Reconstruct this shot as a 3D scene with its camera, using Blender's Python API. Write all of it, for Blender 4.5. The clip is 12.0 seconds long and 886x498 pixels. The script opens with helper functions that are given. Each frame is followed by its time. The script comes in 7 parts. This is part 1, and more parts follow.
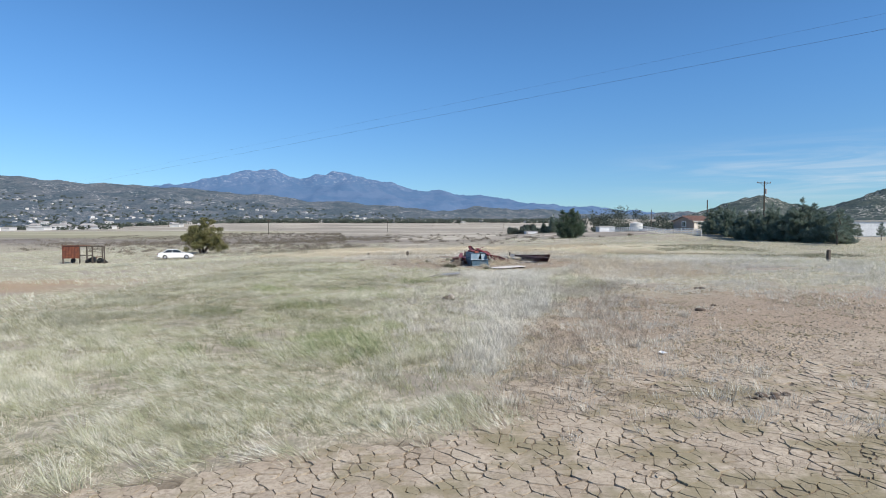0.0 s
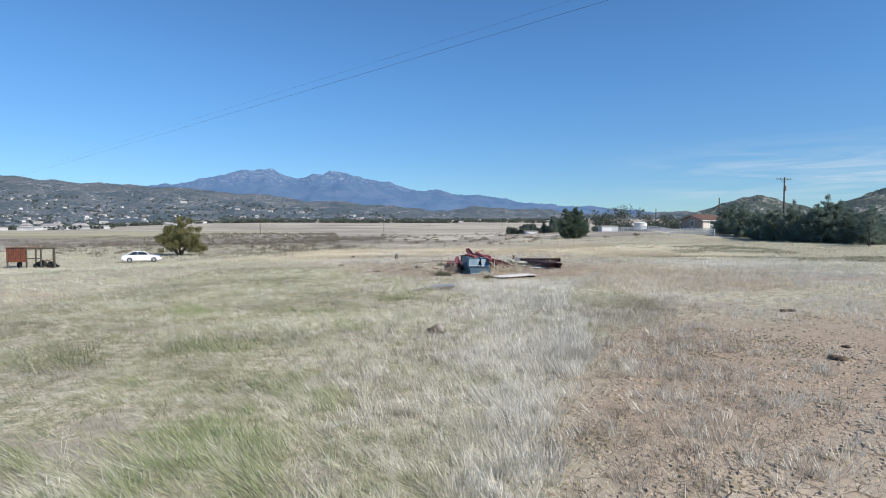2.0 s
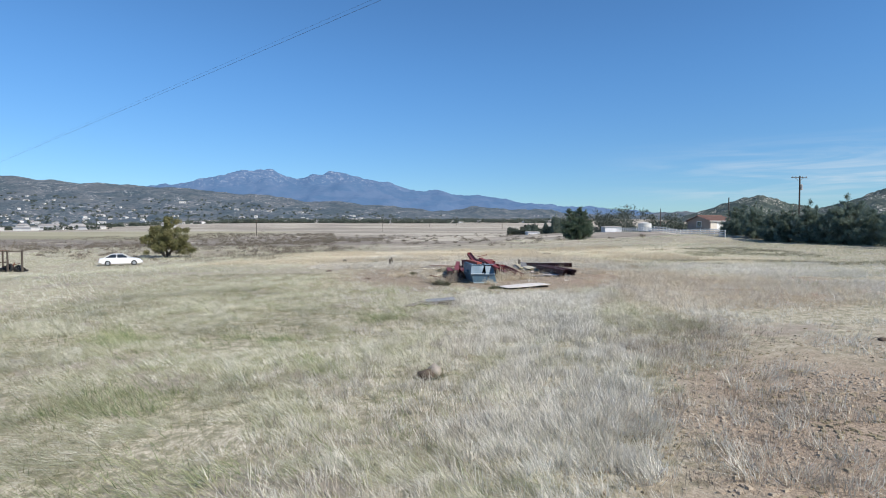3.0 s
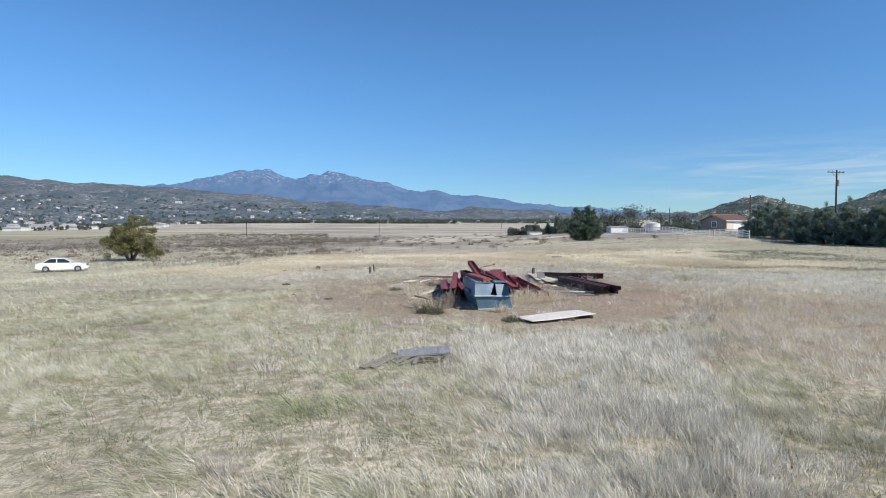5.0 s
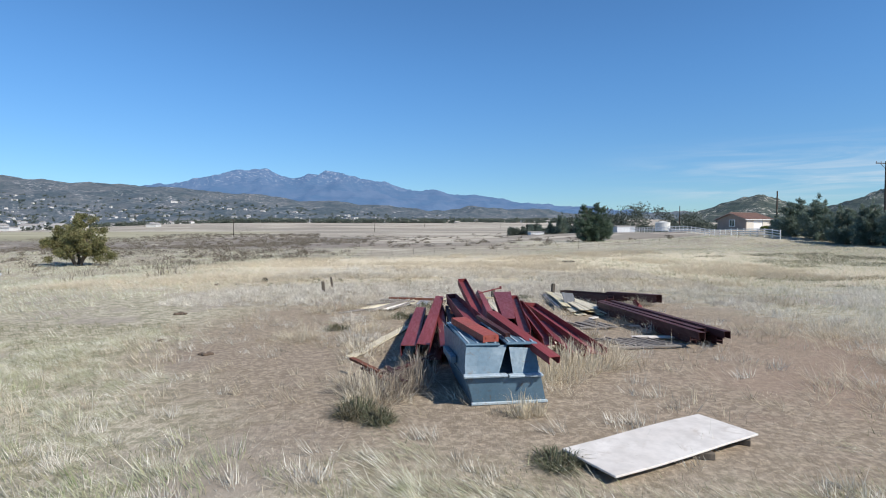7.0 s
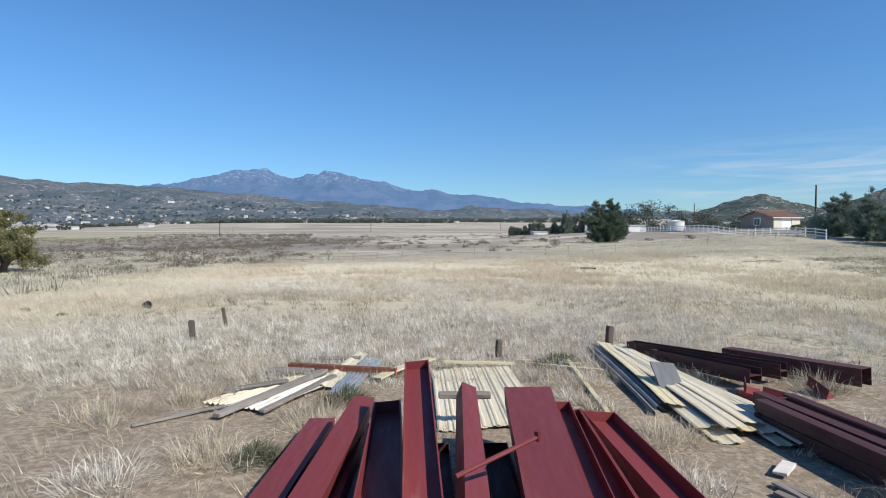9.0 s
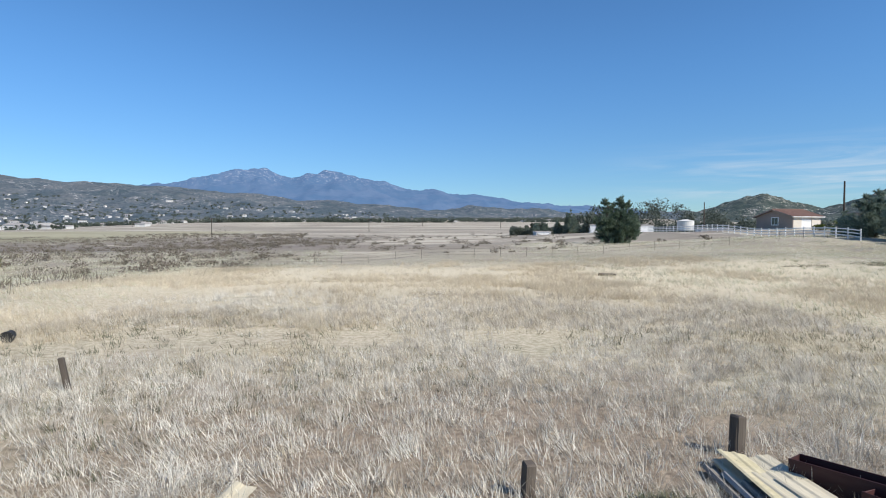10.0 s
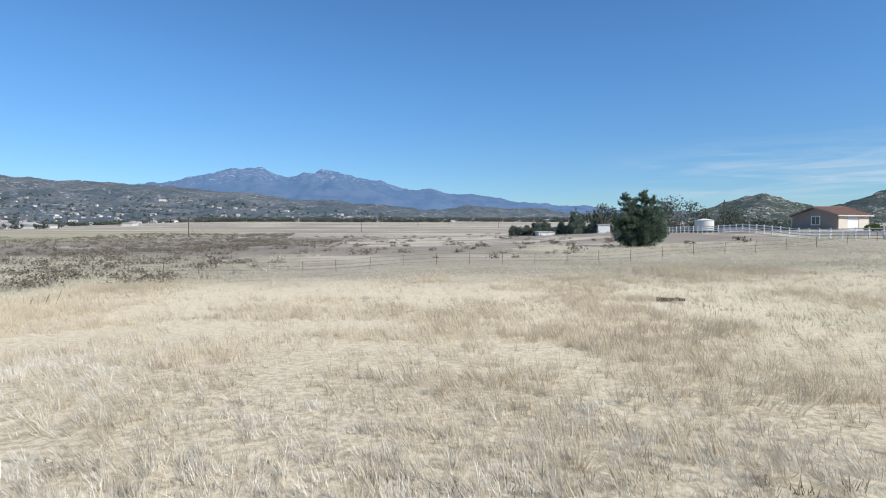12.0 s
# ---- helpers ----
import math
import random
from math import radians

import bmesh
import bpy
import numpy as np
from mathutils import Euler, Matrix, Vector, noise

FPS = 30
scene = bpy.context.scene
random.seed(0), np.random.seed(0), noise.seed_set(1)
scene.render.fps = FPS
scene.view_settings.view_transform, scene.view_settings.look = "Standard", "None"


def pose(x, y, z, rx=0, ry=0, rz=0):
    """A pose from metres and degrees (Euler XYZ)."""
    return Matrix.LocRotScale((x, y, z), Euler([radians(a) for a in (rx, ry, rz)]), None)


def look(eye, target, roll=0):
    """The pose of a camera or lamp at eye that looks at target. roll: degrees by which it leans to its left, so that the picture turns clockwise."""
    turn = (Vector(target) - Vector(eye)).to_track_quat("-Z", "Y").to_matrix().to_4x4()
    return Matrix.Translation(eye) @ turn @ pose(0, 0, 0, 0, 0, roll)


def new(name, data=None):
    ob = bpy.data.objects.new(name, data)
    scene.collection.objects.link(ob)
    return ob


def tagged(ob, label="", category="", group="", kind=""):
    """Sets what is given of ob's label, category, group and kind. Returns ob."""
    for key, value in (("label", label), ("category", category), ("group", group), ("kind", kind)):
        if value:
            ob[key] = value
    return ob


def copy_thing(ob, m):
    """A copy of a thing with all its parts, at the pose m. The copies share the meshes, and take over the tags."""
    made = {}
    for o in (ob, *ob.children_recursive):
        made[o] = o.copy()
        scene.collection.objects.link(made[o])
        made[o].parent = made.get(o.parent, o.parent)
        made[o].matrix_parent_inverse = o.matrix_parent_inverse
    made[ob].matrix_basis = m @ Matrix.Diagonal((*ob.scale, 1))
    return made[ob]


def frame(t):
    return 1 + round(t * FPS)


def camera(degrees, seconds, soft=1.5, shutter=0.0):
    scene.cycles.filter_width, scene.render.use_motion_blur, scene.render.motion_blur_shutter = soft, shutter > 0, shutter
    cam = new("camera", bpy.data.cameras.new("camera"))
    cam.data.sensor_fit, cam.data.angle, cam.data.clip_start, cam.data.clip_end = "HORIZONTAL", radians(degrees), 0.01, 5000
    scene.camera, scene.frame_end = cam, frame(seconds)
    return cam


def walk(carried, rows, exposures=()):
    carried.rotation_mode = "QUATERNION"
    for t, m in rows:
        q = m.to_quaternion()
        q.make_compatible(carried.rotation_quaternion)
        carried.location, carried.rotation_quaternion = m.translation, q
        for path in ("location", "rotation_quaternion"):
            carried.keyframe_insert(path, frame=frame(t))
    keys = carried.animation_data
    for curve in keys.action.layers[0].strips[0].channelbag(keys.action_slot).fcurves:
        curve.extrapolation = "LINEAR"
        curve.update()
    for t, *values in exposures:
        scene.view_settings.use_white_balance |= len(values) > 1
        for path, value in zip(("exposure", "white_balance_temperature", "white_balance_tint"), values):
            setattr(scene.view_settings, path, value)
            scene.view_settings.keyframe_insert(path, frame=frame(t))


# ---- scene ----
cam = camera(76.0, 12.0, 1.0)
EYE, TILT = 3.13, -2.074
ROWS = [
    (0.0, 0.0, 0.0, 0.0, 0, 0.0, -0.0),
    (0.5, 0.062, 1.86, 0.056, -0.1, -0.0, 0.01),
    (1.0, 0.131, 3.826, 0.118, -0.165, 0.0, 0.01),
    (1.5, 0.249, 5.805, 0.187, -0.225, -0.0, 0.01),
    (2.0, 0.386, 7.804, 0.261, -0.22, -0.019, 0.03),
    (2.5, 0.392, 10.02, 0.379, -0.23, -0.0, 0.01),
    (3.0, 0.466, 12.369, 0.529, -0.25, 0.009, 0.02),
    (5.0, 0.814, 22.282, 0.874, -0.41, 0.038, 0.01),
    (5.5, 0.982, 24.927, 0.973, -0.46, 0.038, 0.04),
    (6.0, 1.175, 27.638, 1.06, -0.52, 0.047, 0.07),
    (6.5, 1.405, 30.455, 1.172, -0.56, 0.019, 0.06),
    (8.5, 2.458, 42.169, 1.535, -0.58, -0.019, 0.07),
    (9.0, 2.707, 45.388, 1.604, -0.58, -0.0, 0.13),
    (9.5, 2.869, 48.792, 1.691, -0.59, -0.019, 0.13),
    (10.0, 3.124, 52.256, 1.84, -0.59, -0.038, 0.07),
    (10.5, 3.385, 55.864, 1.964, -0.59, -0.047, 0.03),
    (11.0, 3.659, 59.519, 2.095, -0.6, -0.047, 0.04),
    (11.5, 3.914, 63.25, 2.219, -0.72, -0.047, 0.02),
    (12.0, 4.268, 66.894, 2.393, -0.89, -0.057, 0.02),
]
walk(cam, [(t, pose(0, 0, EYE, TILT, 0, 0) @ pose(x, y, z, 90 + pitch, roll, yaw)) for t, x, y, z, yaw, pitch, roll in ROWS],
     [(0, 0.20, 6500, 9), (12, 0.20, 6500, 9)])

# ---- sky, sun, exposure ----
SUN_AZ = Vector((0.80, -0.60, 0)).normalized()      # the way to the sun, on the plan
SUN_EL = radians(42)
sun_way = Vector((SUN_AZ.x * math.cos(SUN_EL), SUN_AZ.y * math.cos(SUN_EL), math.sin(SUN_EL)))
sun = new("sun", bpy.data.lights.new("sun", "SUN"))
sun.data.energy, sun.data.angle, sun.data.color = 5.0, radians(0.55), (1.0, 0.935, 0.84)
sun.matrix_world = look(sun_way * 100, (0, 0, 0))

world = bpy.data.worlds.new("sky")
scene.world = world
world.use_nodes = True
wn, wl = world.node_tree.nodes, world.node_tree.links
wn.clear()
sky = wn.new("ShaderNodeTexSky")
sky.sky_type, sky.sun_disc = "NISHITA", False
sky.sun_elevation, sky.sun_rotation = SUN_EL, math.atan2(SUN_AZ.x, SUN_AZ.y)
sky.altitude, sky.air_density, sky.dust_density, sky.ozone_density = 1500, 1.0, 0.4, 3.2
back = wn.new("ShaderNodeBackground")
back.inputs["Strength"].default_value = 0.100
wout = wn.new("ShaderNodeOutputWorld")
# thin cirrus low over the eastern hills
tc = wn.new("ShaderNodeTexCoord")
sep = wn.new("ShaderNodeSeparateXYZ")
wl.new(tc.outputs["Generated"], sep.inputs[0])


def wmath(op, a, b=None, c=None):
    n = wn.new("ShaderNodeMath")
    n.operation = op
    for k, v in enumerate((a, b, c)):
        if v is None:
            continue
        if isinstance(v, (int, float)):
            n.inputs[k].default_value = v
        else:
            wl.new(v, n.inputs[k])
    return n.outputs[0]


def wramp(v, lo, hi):
    n = wn.new("ShaderNodeMapRange")
    n.interpolation_type = "SMOOTHSTEP"
    wl.new(v, n.inputs["Value"])
    n.inputs["From Min"].default_value, n.inputs["From Max"].default_value = lo, hi
    return n.outputs[0]


cmap = wn.new("ShaderNodeMapping")
cmap.inputs["Rotation"].default_value = (0, radians(-5), 0)
cmap.inputs["Scale"].default_value = (3.0, 3.0, 34.0)
wl.new(tc.outputs["Generated"], cmap.inputs["Vector"])
cn = wn.new("ShaderNodeTexNoise")
cn.inputs["Scale"].default_value, cn.inputs["Detail"].default_value, cn.inputs["Roughness"].default_value = 1.6, 5, 0.55
cn.inputs["Distortion"].default_value = 0.5
wl.new(cmap.outputs[0], cn.inputs["Vector"])
streak = wramp(cn.outputs["Fac"], 0.40, 0.72)
east = wramp(sep.outputs["X"], 0.22, 0.58)
low = wmath("MULTIPLY", wramp(sep.outputs["Z"], 0.03, 0.06), wramp(sep.outputs["Z"], 0.15, 0.085))
veil = wmath("MULTIPLY", wmath("MULTIPLY", streak, east), low)
veil = wmath("MULTIPLY", veil, 0.55)
cmix = wn.new("ShaderNodeMix")
cmix.data_type = "RGBA"
wl.new(veil, cmix.inputs["Factor"])
deep = wn.new("ShaderNodeMix")
deep.data_type, deep.blend_type = "RGBA", "MULTIPLY"
deep.inputs["Factor"].default_value = 1.0
wl.new(sky.outputs[0], deep.inputs["A"])
haze = wn.new("ShaderNodeMix")
haze.data_type = "RGBA"
wl.new(wramp(sep.outputs["Z"], 0.0, 0.30), haze.inputs["Factor"])
haze.inputs["A"].default_value = (0.63, 0.845, 1.0, 1)
haze.inputs["B"].default_value = (0.68, 1.07, 1.335, 1)
wl.new(haze.outputs["Result"], deep.inputs["B"])
wl.new(deep.outputs["Result"], cmix.inputs["A"])
cmix.inputs["B"].default_value = (6.2, 6.8, 7.4, 1)
wl.new(cmix.outputs["Result"], back.inputs["Color"])
wl.new(back.outputs[0], wout.inputs[0])

# ---- materials ----
class Mat:
    """A small helper round one node material."""

    def __init__(self, name, rough=0.8, metal=0.0, spec=0.5):
        self.m = bpy.data.materials.new(name)
        self.m.use_nodes = True
        self.n, self.l = self.m.node_tree.nodes, self.m.node_tree.links
        self.b = self.n["Principled BSDF"]
        self.b.inputs["Roughness"].default_value = rough
        self.b.inputs["Metallic"].default_value = metal
        self.b.inputs["Specular IOR Level"].default_value = spec
        self.geo = self.n.new("ShaderNodeNewGeometry")
        self.tex = self.n.new("ShaderNodeTexCoord")

    def put(self, v, sock):
        if isinstance(v, (int, float)):
            sock.default_value = v
        elif isinstance(v, tuple):
            sock.default_value = (*v, 1) if len(v) == 3 and sock.type == "RGBA" else v
        else:
            self.l.new(v, sock)

    def math(self, op, a, b=0.0, clamp=False):
        k = self.n.new("ShaderNodeMath")
        k.operation, k.use_clamp = op, clamp
        self.put(a, k.inputs[0]), self.put(b, k.inputs[1])
        return k.outputs[0]

    def ramp(self, v, lo, hi, a=0.0, b=1.0):
        k = self.n.new("ShaderNodeMapRange")
        k.interpolation_type = "SMOOTHSTEP"
        self.put(v, k.inputs["Value"])
        for s, x in (("From Min", lo), ("From Max", hi), ("To Min", a), ("To Max", b)):
            k.inputs[s].default_value = x
        return k.outputs[0]

    def mix(self, f, a, b, blend="MIX"):
        k = self.n.new("ShaderNodeMix")
        k.data_type, k.blend_type = "RGBA", blend
        self.put(f, k.inputs["Factor"]), self.put(a, k.inputs["A"]), self.put(b, k.inputs["B"])
        return k.outputs["Result"]

    def where(self, scale=(1, 1, 1), rot=(0, 0, 0), local=False, shift=(0, 0, 0)):
        k = self.n.new("ShaderNodeMapping")
        k.inputs["Scale"].default_value, k.inputs["Rotation"].default_value, k.inputs["Location"].default_value = scale, rot, shift
        self.l.new(self.tex.outputs["Object"] if local else self.geo.outputs["Position"], k.inputs["Vector"])
        return k.outputs[0]

    def noise(self, scale, detail=4, rough=0.55, at=None, distort=0.0):
        k = self.n.new("ShaderNodeTexNoise")
        k.inputs["Scale"].default_value, k.inputs["Detail"].default_value = scale, detail
        k.inputs["Roughness"].default_value, k.inputs["Distortion"].default_value = rough, distort
        self.l.new(at or self.where(), k.inputs["Vector"])
        return k.outputs["Fac"]

    def voronoi(self, scale, feature="F1", at=None, jitter=1.0):
        k = self.n.new("ShaderNodeTexVoronoi")
        k.feature = feature
        k.inputs["Scale"].default_value, k.inputs["Randomness"].default_value = scale, jitter
        self.l.new(at or self.where(), k.inputs["Vector"])
        return k

    def island(self):
        return self.geo.outputs["Random Per Island"]

    def each(self):
        return self.n.new("ShaderNodeObjectInfo").outputs["Random"]

    def xyz(self):
        k = self.n.new("ShaderNodeSeparateXYZ")
        self.l.new(self.geo.outputs["Position"], k.inputs[0])
        return k.outputs

    def bump(self, h, strength=0.4, dist=0.02):
        k = self.n.new("ShaderNodeBump")
        k.inputs["Strength"].default_value, k.inputs["Distance"].default_value = strength, dist
        self.l.new(h, k.inputs["Height"])
        self.l.new(k.outputs[0], self.b.inputs["Normal"])

    def colour(self, c):
        self.put(c, self.b.inputs["Base Color"])
        return self

    def rough(self, v):
        self.put(v, self.b.inputs["Roughness"])
        return self


def worn(name, a, b, stain=None, scale=6.0, rough=0.7, metal=0.0, bump=0.15, stretch=(1, 1, 1), local=True, amount=0.5, vary=0.0, grain=8.0, spec=0.4):
    """Two tones at a large and a small scale, with stains, on the thing's own axes."""
    m = Mat(name, rough, metal, spec)
    at = m.where(stretch, local=local)
    big, small = m.noise(scale, 5, 0.6, at), m.noise(scale * grain, 3, 0.6, at)
    c = m.mix(m.ramp(big, 0.35, 0.68), a, b)
    c = m.mix(m.ramp(small, 0.3, 0.75, 0.0, 0.45), c, tuple(0.55 * (x + y) / 2 for x, y in zip(a, b)))
    if stain:
        c = m.mix(m.ramp(m.noise(scale * 2.3, 6, 0.7, at, 0.6), 0.62 - 0.2 * amount, 0.78 - 0.2 * amount), c, stain)
    if vary:
        c = m.mix(m.math("MULTIPLY", m.each(), vary), c, tuple(0.45 * x for x in a))
    m.colour(c)
    m.rough(m.ramp(small, 0.2, 0.8, max(0.05, rough - 0.12), min(1, rough + 0.12)))
    m.bump(m.math("ADD", big, small), bump, 0.01)
    return m.m


M = {}
M["maroon"] = worn("maroon_primer", (0.20, 0.036, 0.040), (0.27, 0.050, 0.052), (0.25, 0.095, 0.085), 1.6, 0.62, 0.0, 0.14, (1, 0.12, 1), vary=0.5, amount=0.4)
M["maroon_dark"] = worn("maroon_primer_dark", (0.06, 0.021, 0.021), (0.10, 0.032, 0.029), (0.075, 0.05, 0.042), 1.6, 0.65, 0.0, 0.1, (1, 0.2, 1), vary=0.5, amount=0.5)
M["orange"] = worn("orange_primer", (0.34, 0.075, 0.05), (0.28, 0.065, 0.048), (0.2, 0.08, 0.06), 2, 0.6, 0.0, 0.08)
M["rust"] = worn("rust", (0.14, 0.048, 0.03), (0.22, 0.075, 0.04), (0.07, 0.035, 0.03), 3, 0.85, 0.0, 0.3, amount=0.6)
M["bin_blue"] = worn("blue_bin_paint", (0.085, 0.155, 0.215), (0.125, 0.20, 0.265), (0.10, 0.08, 0.065), 2.2, 0.5, 0.0, 0.12, amount=0.28)
M["bin_edge"] = worn("chipped_blue_paint", (0.42, 0.5, 0.56), (0.32, 0.4, 0.46), (0.14, 0.09, 0.07), 4, 0.5, 0.0, 0.1, amount=0.35)
M["cream"] = worn("cream_sheet_paint", (0.62, 0.55, 0.40), (0.70, 0.63, 0.48), (0.33, 0.27, 0.2), 2, 0.6, 0.0, 0.06, (1, 0.2, 1), amount=0.2, vary=0.18)
M["cream_yellow"] = worn("yellowed_sheet_paint", (0.62, 0.54, 0.33), (0.70, 0.62, 0.42), (0.36, 0.3, 0.2), 2, 0.6, 0.0, 0.06, amount=0.2, vary=0.2)
M["galv"] = worn("galvanised_steel", (0.52, 0.56, 0.60), (0.66, 0.69, 0.72), (0.34, 0.33, 0.32), 3, 0.38, 0.75, 0.08, amount=0.35)
M["greymetal"] = worn("weathered_grey_sheet", (0.27, 0.275, 0.28), (0.36, 0.365, 0.37), (0.19, 0.175, 0.16), 2, 0.55, 0.2, 0.08, (1, 0.2, 1), amount=0.4, vary=0.4)
M["wood"] = worn("weathered_grey_wood", (0.22, 0.195, 0.17), (0.34, 0.31, 0.275), (0.12, 0.10, 0.085), 4, 0.88, 0.0, 0.45, (1.0, 0.08, 1.0), grain=10, vary=0.45, amount=0.4)
M["wood_dark"] = worn("dark_old_wood", (0.085, 0.068, 0.055), (0.15, 0.125, 0.10), (0.05, 0.042, 0.036), 5, 0.9, 0.0, 0.5, (1, 1, 0.12), vary=0.3)
M["pole_wood"] = worn("creosoted_pole_wood", (0.07, 0.055, 0.045), (0.12, 0.095, 0.075), (0.045, 0.038, 0.032), 2, 0.9, 0.0, 0.4, (1, 1, 0.08))
M["panel_white"] = worn("chalky_white_board", (0.62, 0.575, 0.53), (0.70, 0.66, 0.615), (0.50, 0.45, 0.40), 1.1, 0.75, 0.0, 0.04, amount=0.3, grain=3)
# board grey darkened to stand for a face turned from the sun
M["ply_shaded"] = worn("shaded_grey_board", (0.12, 0.125, 0.135), (0.18, 0.185, 0.195), (0.08, 0.075, 0.07), 3, 0.8, 0.0, 0.2, (1, 0.15, 1), amount=0.4)
M["black"] = worn("black_rubber", (0.018, 0.018, 0.019), (0.03, 0.03, 0.03), None, 8, 0.7)
M["white_paint"] = worn("white_fence_vinyl", (0.78, 0.78, 0.77), (0.82, 0.82, 0.81), (0.6, 0.58, 0.54), 1.5, 0.5, 0, 0.03, amount=0.1)
M["car_white"] = worn("white_car_paint", (0.74, 0.745, 0.75), (0.80, 0.80, 0.80), (0.55, 0.52, 0.48), 1.2, 0.28, 0.0, 0.01, amount=0.12, spec=0.6)
M["chrome"] = worn("wheel_alloy", (0.45, 0.46, 0.47), (0.55, 0.56, 0.57), None, 5, 0.35, 0.8, 0.02)
M["stucco"] = worn("taupe_stucco", (0.30, 0.245, 0.21), (0.34, 0.28, 0.24), (0.26, 0.21, 0.18), 0.7, 0.9, 0, 0.25, grain=30, amount=0.2)
# lighter stucco copy: the sunlit side of the house put into the colour
M["stucco_sunlit"] = worn("sunlit_cream_stucco", (0.62, 0.565, 0.49), (0.68, 0.62, 0.54), (0.52, 0.46, 0.4), 0.7, 0.9, 0, 0.2, grain=30, amount=0.15)
M["trim_white"] = worn("white_trim_paint", (0.77, 0.76, 0.74), (0.82, 0.81, 0.79), None, 2, 0.55, 0, 0.03)
M["tile"] = worn("terracotta_tile", (0.21, 0.125, 0.10), (0.28, 0.165, 0.13), (0.19, 0.115, 0.09), 1.5, 0.85, 0, 0.2, vary=0.3)
M["white_building"] = worn("white_steel_cladding", (0.70, 0.71, 0.72), (0.76, 0.77, 0.78), (0.6, 0.6, 0.6), 0.3, 0.6, 0, 0.04, amount=0.15)
M["tank_paint"] = worn("pale_tank_paint", (0.66, 0.65, 0.61), (0.72, 0.71, 0.68), (0.5, 0.47, 0.42), 0.8, 0.6, 0, 0.04, amount=0.2)
M["steel_post"] = worn("rusty_t_post", (0.10, 0.085, 0.07), (0.16, 0.13, 0.105), None, 4, 0.8, 0.2, 0.1)
M["wire"] = worn("dark_cable", (0.03, 0.03, 0.032), (0.045, 0.045, 0.047), None, 6, 0.6)
M["insulator"] = worn("glazed_insulator", (0.25, 0.16, 0.12), (0.3, 0.2, 0.15), None, 6, 0.25)
M["grey_can"] = worn("transformer_grey", (0.36, 0.37, 0.38), (0.42, 0.43, 0.44), None, 3, 0.5)
M["blue_tarp"] = worn("blue_metal_roof", (0.10, 0.22, 0.45), (0.13, 0.27, 0.5), None, 0.5, 0.5)
M["far_white"] = worn("pale_far_wall", (0.74, 0.73, 0.71), (0.8, 0.79, 0.77), None, 0.05, 0.8, vary=0.4)
M["far_roof"] = worn("dusty_far_roof", (0.40, 0.37, 0.35), (0.52, 0.50, 0.48), None, 0.05, 0.8, vary=0.6)
M["far_glass"] = worn("dark_far_window", (0.04, 0.05, 0.06), (0.06, 0.07, 0.08), None, 0.5, 0.2)
M["trash"] = worn("white_plastic", (0.74, 0.75, 0.77), (0.8, 0.81, 0.82), None, 9, 0.45)
M["clod"] = worn("dried_dark_mud", (0.085, 0.062, 0.046), (0.15, 0.11, 0.08), None, 9, 0.95, 0, 0.6)
M["stone"] = worn("pale_stone", (0.36, 0.31, 0.26), (0.48, 0.43, 0.37), (0.22, 0.18, 0.15), 7, 0.9, 0, 0.5, vary=0.5)


def glass_mat(name, tint, rough=0.08):
    m = Mat(name, rough, 0.0, 0.6)
    m.colour(m.mix(m.ramp(m.noise(1.2, 3, 0.5, m.where(local=True)), 0.3, 0.7), tint, tuple(1.6 * v for v in tint)))
    return m.m


M["glass"] = glass_mat("dark_window_glass", (0.018, 0.023, 0.028))


def blade_mat(name, dry, pale, other, share, green=None, gshare=0.0, rough=0.75, gap=(0.26, 0.22, 0.17)):
    """Grass blades: each blade its own tone, patches at a metre scale."""
    m = Mat(name, rough, 0.0, 0.25)
    r = m.island()
    patch = m.noise(1.7, 5, 0.7)
    c = m.mix(m.ramp(r, 0.0, 0.75), dry, pale)
    lock = m.noise(2.7, 3, 0.65, m.where((1, 1, 0.3), shift=(2, 6, 1)))
    c = m.mix(m.ramp(lock, 0.51, 0.62, 0, 0.8), c, gap)
    c = m.mix(m.ramp(r, 0.85, 0.87, 0, 0.8), c, tuple(0.75 * v for v in gap))
    c = m.mix(m.ramp(m.math("ADD", patch, m.math("MULTIPLY", r, 0.25)), 0.62 - share, 0.86 - share), c, other)
    if green:
        g = m.ramp(m.math("ADD", m.noise(0.22, 3, 0.55, m.where(shift=(7, 3, 0))), m.math("MULTIPLY", r, 0.3)), 0.78 - gshare, 0.92 - gshare)
        c = m.mix(g, c, green)
    m.colour(c)
    thin = m.n.new("ShaderNodeBsdfTranslucent")
    m.put(c, thin.inputs["Color"])
    both = m.n.new("ShaderNodeMixShader")
    both.inputs[0].default_value = 0.26
    m.l.new(m.b.outputs[0], both.inputs[1])
    m.l.new(thin.outputs[0], both.inputs[2])
    m.l.new(both.outputs[0], m.n["Material Output"].inputs["Surface"])
    return m.m


M["g_straw"] = blade_mat("pale_straw_grass", (0.60, 0.52, 0.38), (0.86, 0.79, 0.63), (0.38, 0.32, 0.24), 0.1)
M["g_white"] = blade_mat("bleached_grass", (0.56, 0.525, 0.42), (0.93, 0.90, 0.79), (0.44, 0.44, 0.29), 0.10, gap=(0.25, 0.265, 0.15))
M["g_grey"] = blade_mat("grey_dry_grass", (0.58, 0.54, 0.46), (0.94, 0.90, 0.80), (0.42, 0.38, 0.32), 0.06)
M["g_tan"] = blade_mat("golden_tan_grass", (0.58, 0.505, 0.37), (0.84, 0.77, 0.615), (0.52, 0.45, 0.345), 0.10, gap=(0.46, 0.37, 0.245))
